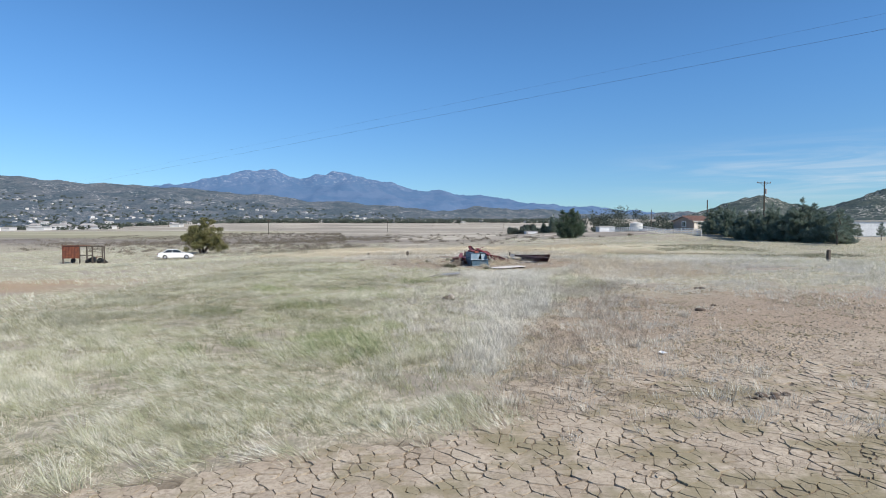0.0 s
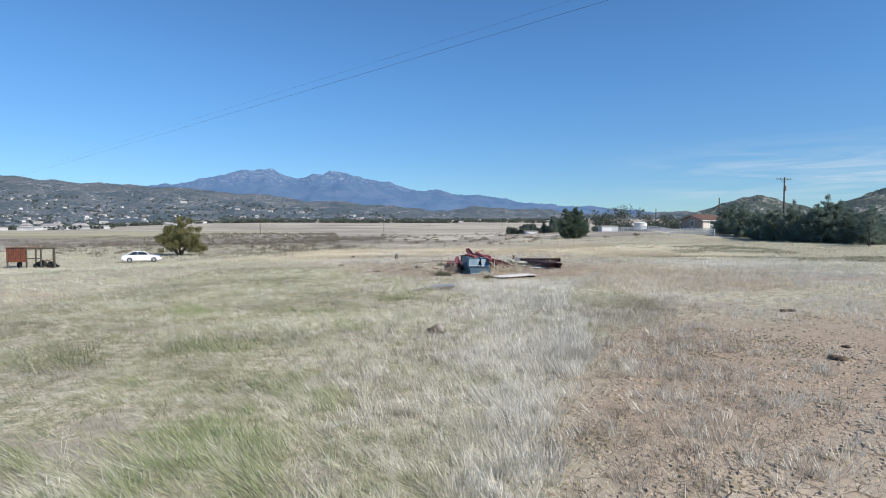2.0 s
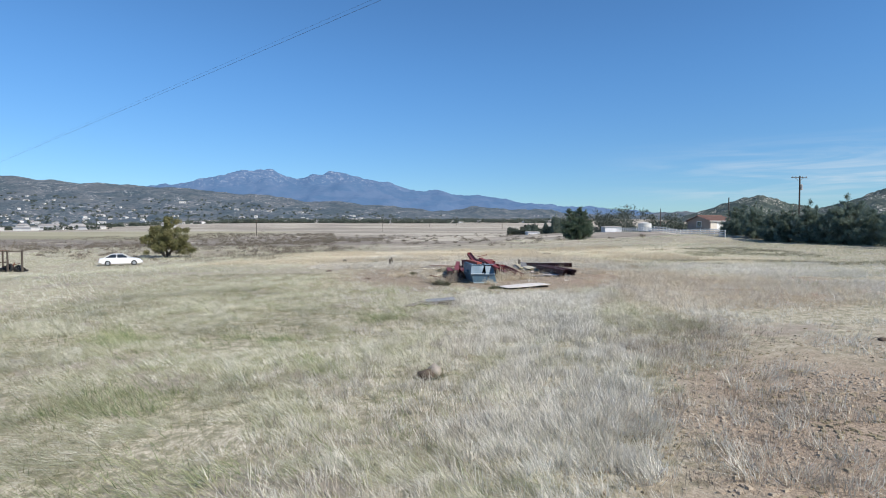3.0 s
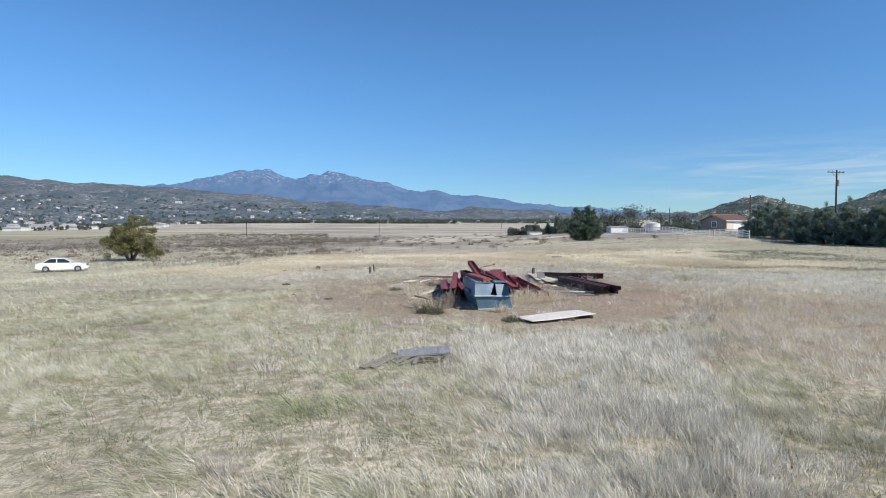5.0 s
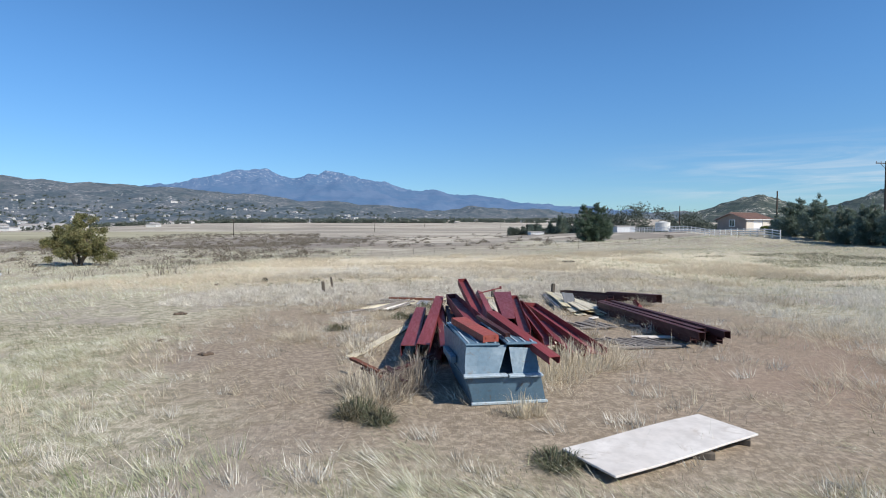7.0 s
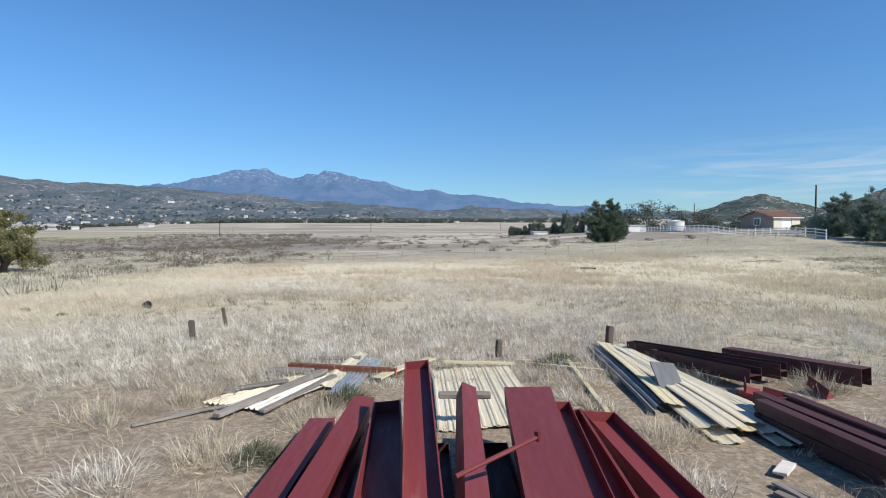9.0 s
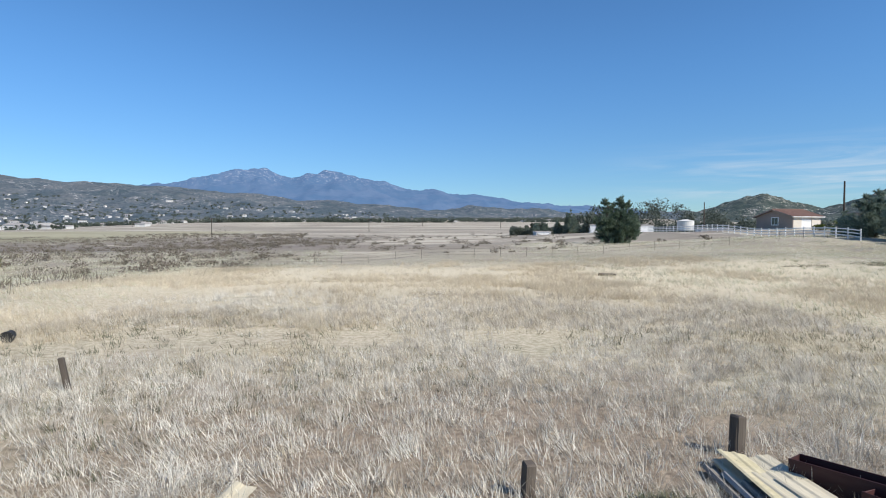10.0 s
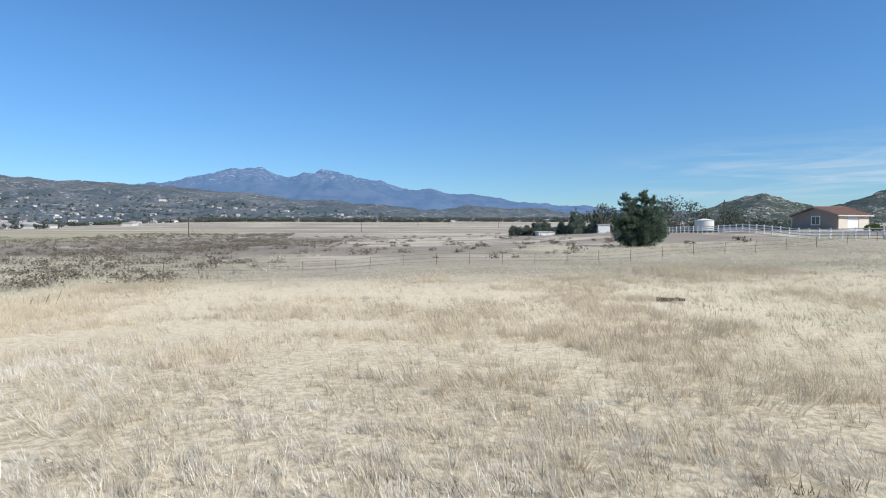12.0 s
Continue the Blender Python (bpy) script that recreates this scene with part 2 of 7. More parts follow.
M["g_green"] = blade_mat("fresh_green_grass", (0.13, 0.19, 0.075), (0.27, 0.33, 0.15), (0.48, 0.48, 0.30), 0.12, gap=(0.17, 0.21, 0.09))
M["g_snow"] = blade_mat("sun_bleached_grass", (0.65, 0.615, 0.535), (0.94, 0.91, 0.83), (0.56, 0.53, 0.46), 0.07, gap=(0.37, 0.35, 0.29))
M["g_dun"] = blade_mat("dun_dead_stubble", (0.34, 0.29, 0.235), (0.60, 0.53, 0.45), (0.24, 0.20, 0.16), 0.12, gap=(0.20, 0.165, 0.13))
M["g_olive"] = blade_mat("olive_undergrass", (0.20, 0.215, 0.115), (0.38, 0.39, 0.25), (0.30, 0.27, 0.17), 0.1, gap=(0.15, 0.16, 0.09))
M["g_shrub"] = blade_mat("grey_brown_scrub", (0.19, 0.155, 0.125), (0.31, 0.26, 0.21), (0.17, 0.155, 0.115), 0.12, gap=(0.15, 0.125, 0.10))
M["sage"] = blade_mat("sage_green_weed", (0.12, 0.135, 0.08), (0.22, 0.23, 0.15), (0.17, 0.15, 0.10), 0.1, gap=(0.13, 0.13, 0.08))


def leaf_mat(name, a, b, tip):
    m = Mat(name, 0.65, 0.0, 0.3)
    r = m.island()
    c = m.mix(r, a, b)
    c = m.mix(m.ramp(m.noise(0.9, 3, 0.6), 0.5, 0.72, 0, 0.7), c, tip)
    m.colour(c)
    thin = m.n.new("ShaderNodeBsdfTranslucent")
    m.put(c, thin.inputs["Color"])
    both = m.n.new("ShaderNodeMixShader")
    both.inputs[0].default_value = 0.3
    m.l.new(m.b.outputs[0], both.inputs[1])
    m.l.new(thin.outputs[0], both.inputs[2])
    m.l.new(both.outputs[0], m.n["Material Output"].inputs["Surface"])
    return m.m


M["leaf_oak"] = leaf_mat("oak_leaves", (0.11, 0.12, 0.05), (0.22, 0.205, 0.088), (0.30, 0.255, 0.13))
M["leaf_cedar"] = leaf_mat("cedar_needles", (0.065, 0.105, 0.07), (0.14, 0.19, 0.13), (0.21, 0.245, 0.175))
M["leaf_juniper"] = leaf_mat("juniper_needles", (0.11, 0.16, 0.125), (0.235, 0.29, 0.24), (0.33, 0.37, 0.31))
M["leaf_far"] = leaf_mat("far_tree_leaves", (0.065, 0.085, 0.07), (0.12, 0.14, 0.11), (0.17, 0.175, 0.14))
M["leaf_bright"] = leaf_mat("garden_hedge_leaves", (0.07, 0.10, 0.025), (0.14, 0.17, 0.04), (0.2, 0.2, 0.06))
M["bark"] = worn("grey_brown_bark", (0.10, 0.08, 0.065), (0.17, 0.14, 0.115), (0.06, 0.05, 0.04), 6, 0.95, 0, 0.6, (1, 1, 0.3))

# ---- the land ----
BUMPS = [(0, 0, 0), (0, 20, 0), (-7, 20, -.05), (6, 12, 0), (10, 22, .2), (3, 35, .05), (-5, 43, 0), (7, 40, .25), (12, 45, .4), (20, 37, .6),
         (3, 42, .40), (3, 50, .13), (-5, 60, .08), (8, 58, .1), (-10, 71, -.2), (3, 75, 0), (16, 94, -.5), (0, 97, -.5), (-15, 124, -1.5), (-19, 38, -.2),
         (-41, 69, -1.15), (-41, 82, -1.35), (-46, 109, -1.75), (32, 143, .6), (14, 124, -.6), (43, 111, .3), (61, 108, .8), (57, 130, 1.85),
         (73, 163, 2.9), (63, 200, 2.35), (0, 185, -.4), (-70, 190, -1.8)]


def smooth01(t):
    t = np.clip(t, 0, 1)
    return t * t * (3 - 2 * t)


def lattice(x, y, seed):
    """Smooth noise between -1 and 1 on a unit grid."""
    xi, yi = np.floor(x), np.floor(y)
    fx, fy = smooth01(x - xi), smooth01(y - yi)

    def at(i, j):
        h = np.sin((xi + i) * 127.1 + (yi + j) * 311.7 + seed * 74.7) * 43758.5453
        return 2 * (h - np.floor(h)) - 1

    return (at(0, 0) * (1 - fx) + at(1, 0) * fx) * (1 - fy) + (at(0, 1) * (1 - fx) + at(1, 1) * fx) * fy


def wobble(x, y, seed=0.0):
    """Rolling noise in two octaves."""
    u, v = 0.8 * x + 0.6 * y, 0.8 * y - 0.6 * x
    return 0.72 * lattice(u / 5.0, v / 5.0, seed + 1.0) + 0.42 * lattice(x / 2.1 + 7.3, y / 2.1, seed + 5.0)


def land(x, y):
    """The height of the ground at plan points."""
    x, y = np.asarray(x, float), np.asarray(y, float)
    top, low = np.zeros_like(x), np.zeros_like(x)
    for bx, by, bz in BUMPS:
        w = ((x - bx) ** 2 + (y - by) ** 2 + 25.0) ** -1.6
        top, low = top + w * bz, low + w
    near = top / low
    d = np.hypot(x, y)
    u = x / np.maximum(y, 1.0)
    rise = 0.021 * smooth01((u + 0.80) / 0.55) * (1 - 0.35 * smooth01((u - 0.25) / 0.3))
    far = near * (1 - smooth01((d - 150) / 250)) + rise * np.maximum(d - 330, 0) * smooth01((d - 330) / 500) + 0.6 * smooth01((d - 200) / 300)
    far = np.where(y < 0, near * (1 - smooth01((d - 60) / 150)), far)
    return far + 0.035 * wobble(x, y) * smooth01((900 - d) / 700) + 0.02 * wobble(2.7 * x, 2.7 * y, 1.0) * smooth01((120 - d) / 60)


def height(x, y):
    return float(land(np.array([float(x)]), np.array([float(y)]))[0])


def stepped(marks):
    """Grid lines: (from, to, step) stretches, each step growing where two are given."""
    out = []
    for lo, hi, n, power in marks:
        out += [lo + (hi - lo) * (k / n) ** power for k in range(n)]
    return np.array(sorted(set(round(v, 4) for v in out)))


def sheet(name, gx, gy, zf, material, kind="structure", label="", category=""):
    X, Y = np.meshgrid(gx, gy)
    Z = zf(X.ravel(), Y.ravel())
    me = bpy.data.meshes.new(name)
    nx, ny = len(gx), len(gy)
    k = np.arange(nx * ny).reshape(ny, nx)
    faces = np.stack([k[:-1, :-1], k[:-1, 1:], k[1:, 1:], k[1:, :-1]], -1).reshape(-1, 4)
    quick_mesh(me, np.stack([X.ravel(), Y.ravel(), Z], -1), faces)
    me.polygons.foreach_set("use_smooth", np.ones(len(faces), bool))
    me.materials.append(material)
    return tagged(new(name, me), label, category, kind=kind)


def quick_mesh(me, verts, faces):
    """Fill a mesh from arrays of equal-sided faces."""
    n, s = faces.shape
    me.vertices.add(len(verts))
    me.vertices.foreach_set("co", np.ascontiguousarray(verts, np.float32).ravel())
    me.loops.add(n * s)
    me.loops.foreach_set("vertex_index", np.ascontiguousarray(faces, np.int32).ravel())
    me.polygons.add(n)
    me.polygons.foreach_set("loop_start", np.arange(0, n * s, s, dtype=np.int32))
    me.polygons.foreach_set("loop_total", np.full(n, s, np.int32))
    me.polygons.foreach_set("use_smooth", np.zeros(n, bool))
    me.update(calc_edges=True)


def ground_mat():
    """Cracked clay by the start, dry thatch over the field, bare earth round the pile, scrub and fields far off."""
    m = Mat("field_ground", 0.95, 0, 0.15)
    x, y, z = m.xyz()
    warp = m.noise(0.16, 4, 0.6)
    fine = m.noise(1.1, 5, 0.65)
    w = m.math("ADD", m.math("MULTIPLY", m.math("SUBTRACT", warp, 0.5), 5.0), m.math("MULTIPLY", m.math("SUBTRACT", fine, 0.5), 2.6))
    # clay: to the right of a line that runs outward along the walk
    edge = m.math("SUBTRACT", m.math("ADD", x, w), m.math("SUBTRACT", m.math("MULTIPLY", y, 0.30), 2.6))
    wide = m.math("MULTIPLY", w, 2.2)
    clay = m.math("MULTIPLY", m.math("MULTIPLY", m.ramp(edge, -0.8, 1.2), m.ramp(m.math("ADD", y, wide), 31, 22)), m.ramp(m.math("ADD", x, wide), 30, 20))
    left = m.math("MULTIPLY", m.math("MAXIMUM", m.math("SUBTRACT", -0.5, x), 0.0), 0.45)
    front = m.ramp(m.math("ADD", m.math("ADD", y, left), m.math("MULTIPLY", w, 0.8)), 9.5, 7.0)
    clay = m.math("MAXIMUM", clay, front)
    cx = m.math("SUBTRACT", x, 3.6)
    cy = m.math("MULTIPLY", m.math("SUBTRACT", y, 51.2), 0.75)
    r = m.math("SQRT", m.math("ADD", m.math("MULTIPLY", cx, cx), m.math("MULTIPLY", cy, cy)))
    bare = m.math("MULTIPLY", m.ramp(m.math("ADD", r, w), 11.2, 7.5), 0.9)
    # clay with polygon cracks
    at = m.where()
    bent = m.n.new("ShaderNodeVectorMath")
    bent.operation = "MULTIPLY_ADD"
    wob = m.n.new("ShaderNodeTexNoise")
    wob.inputs["Scale"].default_value, wob.inputs["Detail"].default_value = 2.2, 4
    m.l.new(at, wob.inputs["Vector"])
    m.l.new(wob.outputs["Color"], bent.inputs[0])
    bent.inputs[1].default_value = (0.35, 0.35, 0)
    m.l.new(at, bent.inputs[2])
    at = bent.outputs[0]
    v = m.voronoi(2.3, "DISTANCE_TO_EDGE", at).outputs["Distance"]
    v2 = m.voronoi(5.6, "DISTANCE_TO_EDGE", at).outputs["Distance"]
    crack = m.math("MULTIPLY", m.ramp(v, 0.04, 0.006), m.ramp(m.noise(0.9, 4), 0.36, 0.56, 0.15, 1))
    crack2 = m.math("MULTIPLY", m.ramp(v2, 0.065, 0.01), m.ramp(m.noise(1.2, 3, 0.5, m.where(shift=(5, 5, 0))), 0.40, 0.58, 0.1, 1))
    crack = m.math("MAXIMUM", crack, m.math("MULTIPLY", crack2, 0.8))
    cells = m.n.new("ShaderNodeSeparateColor")
    m.l.new(m.voronoi(5.6, "F1", at).outputs["Color"], cells.inputs[0])
    cell = cells.outputs[0]
    earth = m.mix(m.ramp(fine, 0.3, 0.7), (0.35, 0.285, 0.21), (0.47, 0.395, 0.30))
    earth = m.mix(m.ramp(m.noise(14, 4, 0.7), 0.45, 0.75, 0, 0.6), earth, (0.30, 0.225, 0.17))
    earth = m.mix(m.math("MULTIPLY", cell, 0.35), earth, (0.54, 0.465, 0.37))
    earth = m.mix(m.ramp(warp, 0.50, 0.66, 0, 0.65), earth, (0.33, 0.265, 0.20))
    red = m.mix(m.ramp(m.noise(17, 5, 0.8), 0.38, 0.62), (0.17, 0.125, 0.09), (0.44, 0.35, 0.265))
    away = m.ramp(m.math("ADD", y, w), 13.5, 18.5)
    earth = m.mix(m.math("MULTIPLY", away, 0.8), earth, red)
    crack = m.math("MULTIPLY", crack, m.math("SUBTRACT", 1.0, m.math("MULTIPLY", away, 0.85)))
    clayc = m.mix(m.math("MULTIPLY", crack, 0.85), earth, (0.15, 0.11, 0.08))
    # thatch
    fib = m.noise(26, 4, 0.75, m.where((1, 0.35, 1), (0, 0, 0.5)))
    th = m.mix(m.ramp(fib, 0.32, 0.68), (0.27, 0.24, 0.175), (0.60, 0.54, 0.42))
    th = m.mix(m.ramp(m.noise(3.4, 4, 0.7), 0.42, 0.62, 0, 0.8), th, (0.19, 0.185, 0.115))
    th = m.mix(m.ramp(m.noise(0.28, 4, 0.6, m.where(shift=(3, 9, 0))), 0.48, 0.66, 0, 0.8), th, (0.30, 0.26, 0.22))
    gold = m.math("MULTIPLY", m.ramp(m.math("ADD", y, m.math("MULTIPLY", w, 2.5)), 58, 72), m.ramp(m.math("ADD", y, m.math("MULTIPLY", w, 3.0)), 112, 98))
    gold = m.math("MULTIPLY", gold, m.math("MULTIPLY", m.ramp(m.math("ADD", x, m.math("MULTIPLY", w, 3.0)), -26, -14), m.ramp(m.math("ADD", x, m.math("MULTIPLY", w, 3.0)), 42, 30)))
    th = m.mix(m.math("MULTIPLY", gold, 0.85), th, m.mix(m.ramp(m.noise(6, 5, 0.8), 0.36, 0.62), m.mix(m.ramp(y, 74, 88), (0.35, 0.295, 0.20), (0.54, 0.465, 0.335)), m.mix(m.ramp(y, 74, 88), (0.66, 0.58, 0.435), (0.74, 0.655, 0.49))))
    c = m.mix(bare, th, m.mix(m.ramp(m.noise(9, 4, 0.7), 0.4, 0.7), (0.21, 0.165, 0.122), (0.40, 0.325, 0.245)))
    c = m.mix(clay, c, clayc)
    # red-brown worn strip to the right of the panel
    strip = m.math("MULTIPLY", m.math("MULTIPLY", m.ramp(m.math("ADD", x, wide), 6.0, 9.0), m.ramp(m.math("ADD", x, wide), 26, 17)), m.math("MULTIPLY", m.ramp(m.math("ADD", y, wide), 32, 37), m.ramp(m.math("ADD", y, wide), 51, 43)))
    c = m.mix(m.math("MULTIPLY", strip, 0.6), c, (0.30, 0.215, 0.165))
    # bare worn earth along the track on the west side
    west = m.math("MULTIPLY", m.math("MULTIPLY", m.ramp(m.math("ADD", x, wide), -16, -24), m.ramp(m.math("ADD", x, wide), -46, -38)), m.math("MULTIPLY", m.ramp(m.math("ADD", y, wide), 25, 30), m.ramp(m.math("ADD", y, wide), 38, 33)))
    c = m.mix(m.math("MULTIPLY", west, 0.75), c, (0.37, 0.26, 0.165))
    # far fields: long bands of straw, dull green and scrub
    far = m.ramp(y, 95, 170)
    band = m.noise(1.0, 5, 0.6, m.where((0.006, 0.035, 1)), 0.6)
    band2 = m.noise(1.0, 5, 0.65, m.where((0.02, 0.09, 1), (0, 0, 0.12), shift=(20, 4, 0)), 0.4)
    fc = m.mix(m.ramp(band, 0.42, 0.58), (0.27, 0.245, 0.205), (0.50, 0.455, 0.37))
    fc = m.mix(m.ramp(m.noise(0.5, 5, 0.75, m.where((0.4, 1.4, 1))), 0.45, 0.65, 0, 0.6), fc, (0.27, 0.225, 0.18))
    fc = m.mix(m.ramp(band2, 0.50, 0.60, 0, 0.8), fc, (0.235, 0.20, 0.17))
    scrub = m.math("MULTIPLY", m.ramp(m.math("ADD", y, m.math("MULTIPLY", x, 0.7)), 45, 75), m.math("MULTIPLY", m.ramp(m.math("ADD", x, m.math("MULTIPLY", w, 3)), -8, -26), m.ramp(y, 290, 230)))
    fc = m.mix(m.math("MULTIPLY", scrub, m.ramp(m.noise(0.12, 4, 0.65), 0.38, 0.55, 0.3, 0.9)), fc, (0.20, 0.175, 0.152))
    green = m.math("MULTIPLY", m.ramp(x, -70, -130), m.math("MULTIPLY", m.ramp(y, 190, 230), m.ramp(y, 470, 400)))
    fc = m.mix(m.math("MULTIPLY", green, 0.55), fc, (0.31, 0.30, 0.175))
    c = m.mix(far, c, fc)
    # ground beneath the clay pieces darkened, adding painted shade to the open cracks
    plates = m.math("MULTIPLY", m.math("MAXIMUM", m.ramp(m.math("SUBTRACT", x, m.math("SUBTRACT", m.math("MULTIPLY", y, 0.30), 2.6)), 0.3, 0.7), m.ramp(m.math("ADD", y, left), 8.6, 8.0)), m.ramp(m.math("ADD", y, m.math("MULTIPLY", w, 0.6)), 12.8, 9.5))
    plates = m.math("MULTIPLY", m.math("MULTIPLY", plates, m.ramp(y, 5.7, 6.3)), m.math("MULTIPLY", m.ramp(x, 10.2, 9.4), m.ramp(x, -6.3, -5.6)))
    c = m.mix(m.math("MULTIPLY", plates, 0.75), c, (0.13, 0.10, 0.07))
    m.colour(c)
    relief = m.math("SUBTRACT", m.math("ADD", m.math("MULTIPLY", fib, 0.6), m.noise(5, 5, 0.65)), m.math("MULTIPLY", m.math("MULTIPLY", crack, clay), 1.4))
    m.bump(relief, 0.55, 0.05)
    return m.m


gx = stepped([(-4990, -600, 22, 0.7), (-600, -80, 40, 0.8), (-80, -16, 40, 0.9), (-16, 18, 84, 1), (18, 90, 40, 1.1), (90, 600, 40, 1.3), (600, 4990, 24, 1.4)])
gy = stepped([(-3000, -30, 14, 0.5), (-30, 2, 12, 1), (2, 78, 170, 1), (78, 140, 80, 1.1), (140, 700, 60, 1.3), (700, 4990, 40, 1.3)])
ground = sheet("ground", gx, gy, land, ground_mat(), label="dry open field with cracked clay and thatch", category="ground")


def fractal(x, y, octaves=6, seed=0.0, ridged=True):
    out, amp, f = np.zeros(len(x)), 1.0, 1.0
    for o in range(octaves):
        v = np.array([noise.noise((a * f + seed, b * f - seed, seed + o)) for a, b in zip(x, y)])
        out += amp * ((1 - 2 * np.abs(v)) if ridged else v)
        amp, f = amp * 0.5, f * 2.05
    return out


def rise_of(u, cones):
    """The skyline over bearings: the highest of several cones (bearing, rise, left slope, right slope)."""
    e = np.full_like(u, -1.0)
    for c, h, sl, sr in cones:
        e = np.maximum(e, h - np.where(u < c, sl * (c - u), sr * (u - c)))
    k = np.ones(7) / 7
    pad = np.concatenate([np.full(3, e[0]), e, np.full(3, e[-1])])
    return np.convolve(pad, k, "valid")


def hills(name, label, u0, u1, nu, far, deep, nv, cones, material, rough, scale, seed, base=0.0):
    """A range of hills on a fan-shaped grid; far: distance of the crest line, deep: from foot to crest."""
    u = np.linspace(u0, u1, nu)
    e = np.maximum(rise_of(u, cones), 0.0)
    v = np.linspace(0, 1.35, nv)
    U, V = np.meshgrid(u, v)
    D = far - deep + deep * V
    X, Y = (U * D).ravel(), D.ravel()
    shape = np.where(V <= 1, smooth01(V) * 0.55 + V * 0.45, 1 - (V - 1) * 1.6)
    crest = (e * far)[None, :] * np.ones_like(V) + EYE
    Z = (crest * shape).ravel()
    n = fractal(X / scale, Y / scale, 6, seed)
    Z = Z + rough * (n - 0.9) * np.clip(Z / 40.0, 0.0, 1.0) + base
    me = bpy.data.meshes.new(name)
    k = np.arange(nu * nv).reshape(nv, nu)
    faces = np.stack([k[:-1, :-1], k[:-1, 1:], k[1:, 1:], k[1:, :-1]], -1).reshape(-1, 4)
    Z[k[0]] = -6
    quick_mesh(me, np.stack([X, Y, Z], -1), faces)
    me.polygons.foreach_set("use_smooth", np.ones(len(faces), bool))
    me.materials.append(material)
    return tagged(new(name, me), label, "hills", kind="structure")


def hill_mat(name, scrub, earth, rock, bushes, rocks, haze_glow=None, spot=0.05, high=None):
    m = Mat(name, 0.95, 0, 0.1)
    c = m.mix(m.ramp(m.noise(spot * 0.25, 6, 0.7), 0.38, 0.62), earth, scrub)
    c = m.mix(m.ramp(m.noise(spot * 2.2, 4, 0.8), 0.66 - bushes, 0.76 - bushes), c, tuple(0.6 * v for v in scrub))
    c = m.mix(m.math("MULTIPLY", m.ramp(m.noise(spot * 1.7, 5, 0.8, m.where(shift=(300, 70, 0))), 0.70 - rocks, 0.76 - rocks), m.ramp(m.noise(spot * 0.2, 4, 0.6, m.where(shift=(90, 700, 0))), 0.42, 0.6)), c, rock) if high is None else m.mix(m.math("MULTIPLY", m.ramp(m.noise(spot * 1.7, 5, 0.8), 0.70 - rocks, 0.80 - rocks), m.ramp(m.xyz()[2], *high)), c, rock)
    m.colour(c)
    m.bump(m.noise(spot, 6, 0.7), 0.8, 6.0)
    # blue emission over the slopes stands in for haze in the air
    if haze_glow:
        m.b.inputs["Emission Color"].default_value = (*haze_glow, 1)
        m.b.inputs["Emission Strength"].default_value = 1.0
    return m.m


def U(px):
    return (px - 784) / 1003.4


def cone(px, e, sl, sr):
    return (U(px), e, sl * 1003.4, sr * 1003.4)


# scrub and earth tones pulled towards blue: haze put into the colour
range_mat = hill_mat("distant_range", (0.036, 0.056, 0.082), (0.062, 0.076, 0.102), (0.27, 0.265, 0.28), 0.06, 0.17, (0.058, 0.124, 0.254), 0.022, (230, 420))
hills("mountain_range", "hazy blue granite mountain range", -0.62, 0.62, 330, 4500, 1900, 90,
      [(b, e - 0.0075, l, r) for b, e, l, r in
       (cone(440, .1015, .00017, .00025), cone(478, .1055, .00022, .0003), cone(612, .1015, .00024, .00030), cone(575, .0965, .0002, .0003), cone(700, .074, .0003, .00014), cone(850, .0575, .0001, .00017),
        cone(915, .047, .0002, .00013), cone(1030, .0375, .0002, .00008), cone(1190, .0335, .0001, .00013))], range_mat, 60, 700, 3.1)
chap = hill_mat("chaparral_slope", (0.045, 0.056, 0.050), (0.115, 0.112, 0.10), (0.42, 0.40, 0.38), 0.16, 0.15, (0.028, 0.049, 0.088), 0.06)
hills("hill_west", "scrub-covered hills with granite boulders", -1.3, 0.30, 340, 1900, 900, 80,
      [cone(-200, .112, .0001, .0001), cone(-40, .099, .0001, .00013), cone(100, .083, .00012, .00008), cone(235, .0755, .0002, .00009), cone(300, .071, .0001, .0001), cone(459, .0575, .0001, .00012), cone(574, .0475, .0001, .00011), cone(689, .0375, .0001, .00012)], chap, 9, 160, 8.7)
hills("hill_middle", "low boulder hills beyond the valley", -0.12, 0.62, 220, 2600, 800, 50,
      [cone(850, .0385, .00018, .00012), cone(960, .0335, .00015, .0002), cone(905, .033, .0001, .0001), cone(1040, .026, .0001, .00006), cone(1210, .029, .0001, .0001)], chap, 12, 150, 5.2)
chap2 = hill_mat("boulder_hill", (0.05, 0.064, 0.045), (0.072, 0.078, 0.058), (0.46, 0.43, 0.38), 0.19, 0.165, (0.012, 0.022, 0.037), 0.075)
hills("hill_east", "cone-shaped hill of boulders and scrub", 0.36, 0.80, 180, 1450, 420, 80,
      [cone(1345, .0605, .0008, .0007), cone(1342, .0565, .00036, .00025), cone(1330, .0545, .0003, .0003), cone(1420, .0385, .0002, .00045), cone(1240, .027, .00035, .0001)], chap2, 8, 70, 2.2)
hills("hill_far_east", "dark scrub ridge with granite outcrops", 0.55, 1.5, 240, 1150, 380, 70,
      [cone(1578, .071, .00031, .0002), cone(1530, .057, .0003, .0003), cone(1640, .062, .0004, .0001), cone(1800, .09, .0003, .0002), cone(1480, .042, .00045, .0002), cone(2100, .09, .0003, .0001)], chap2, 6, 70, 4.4)

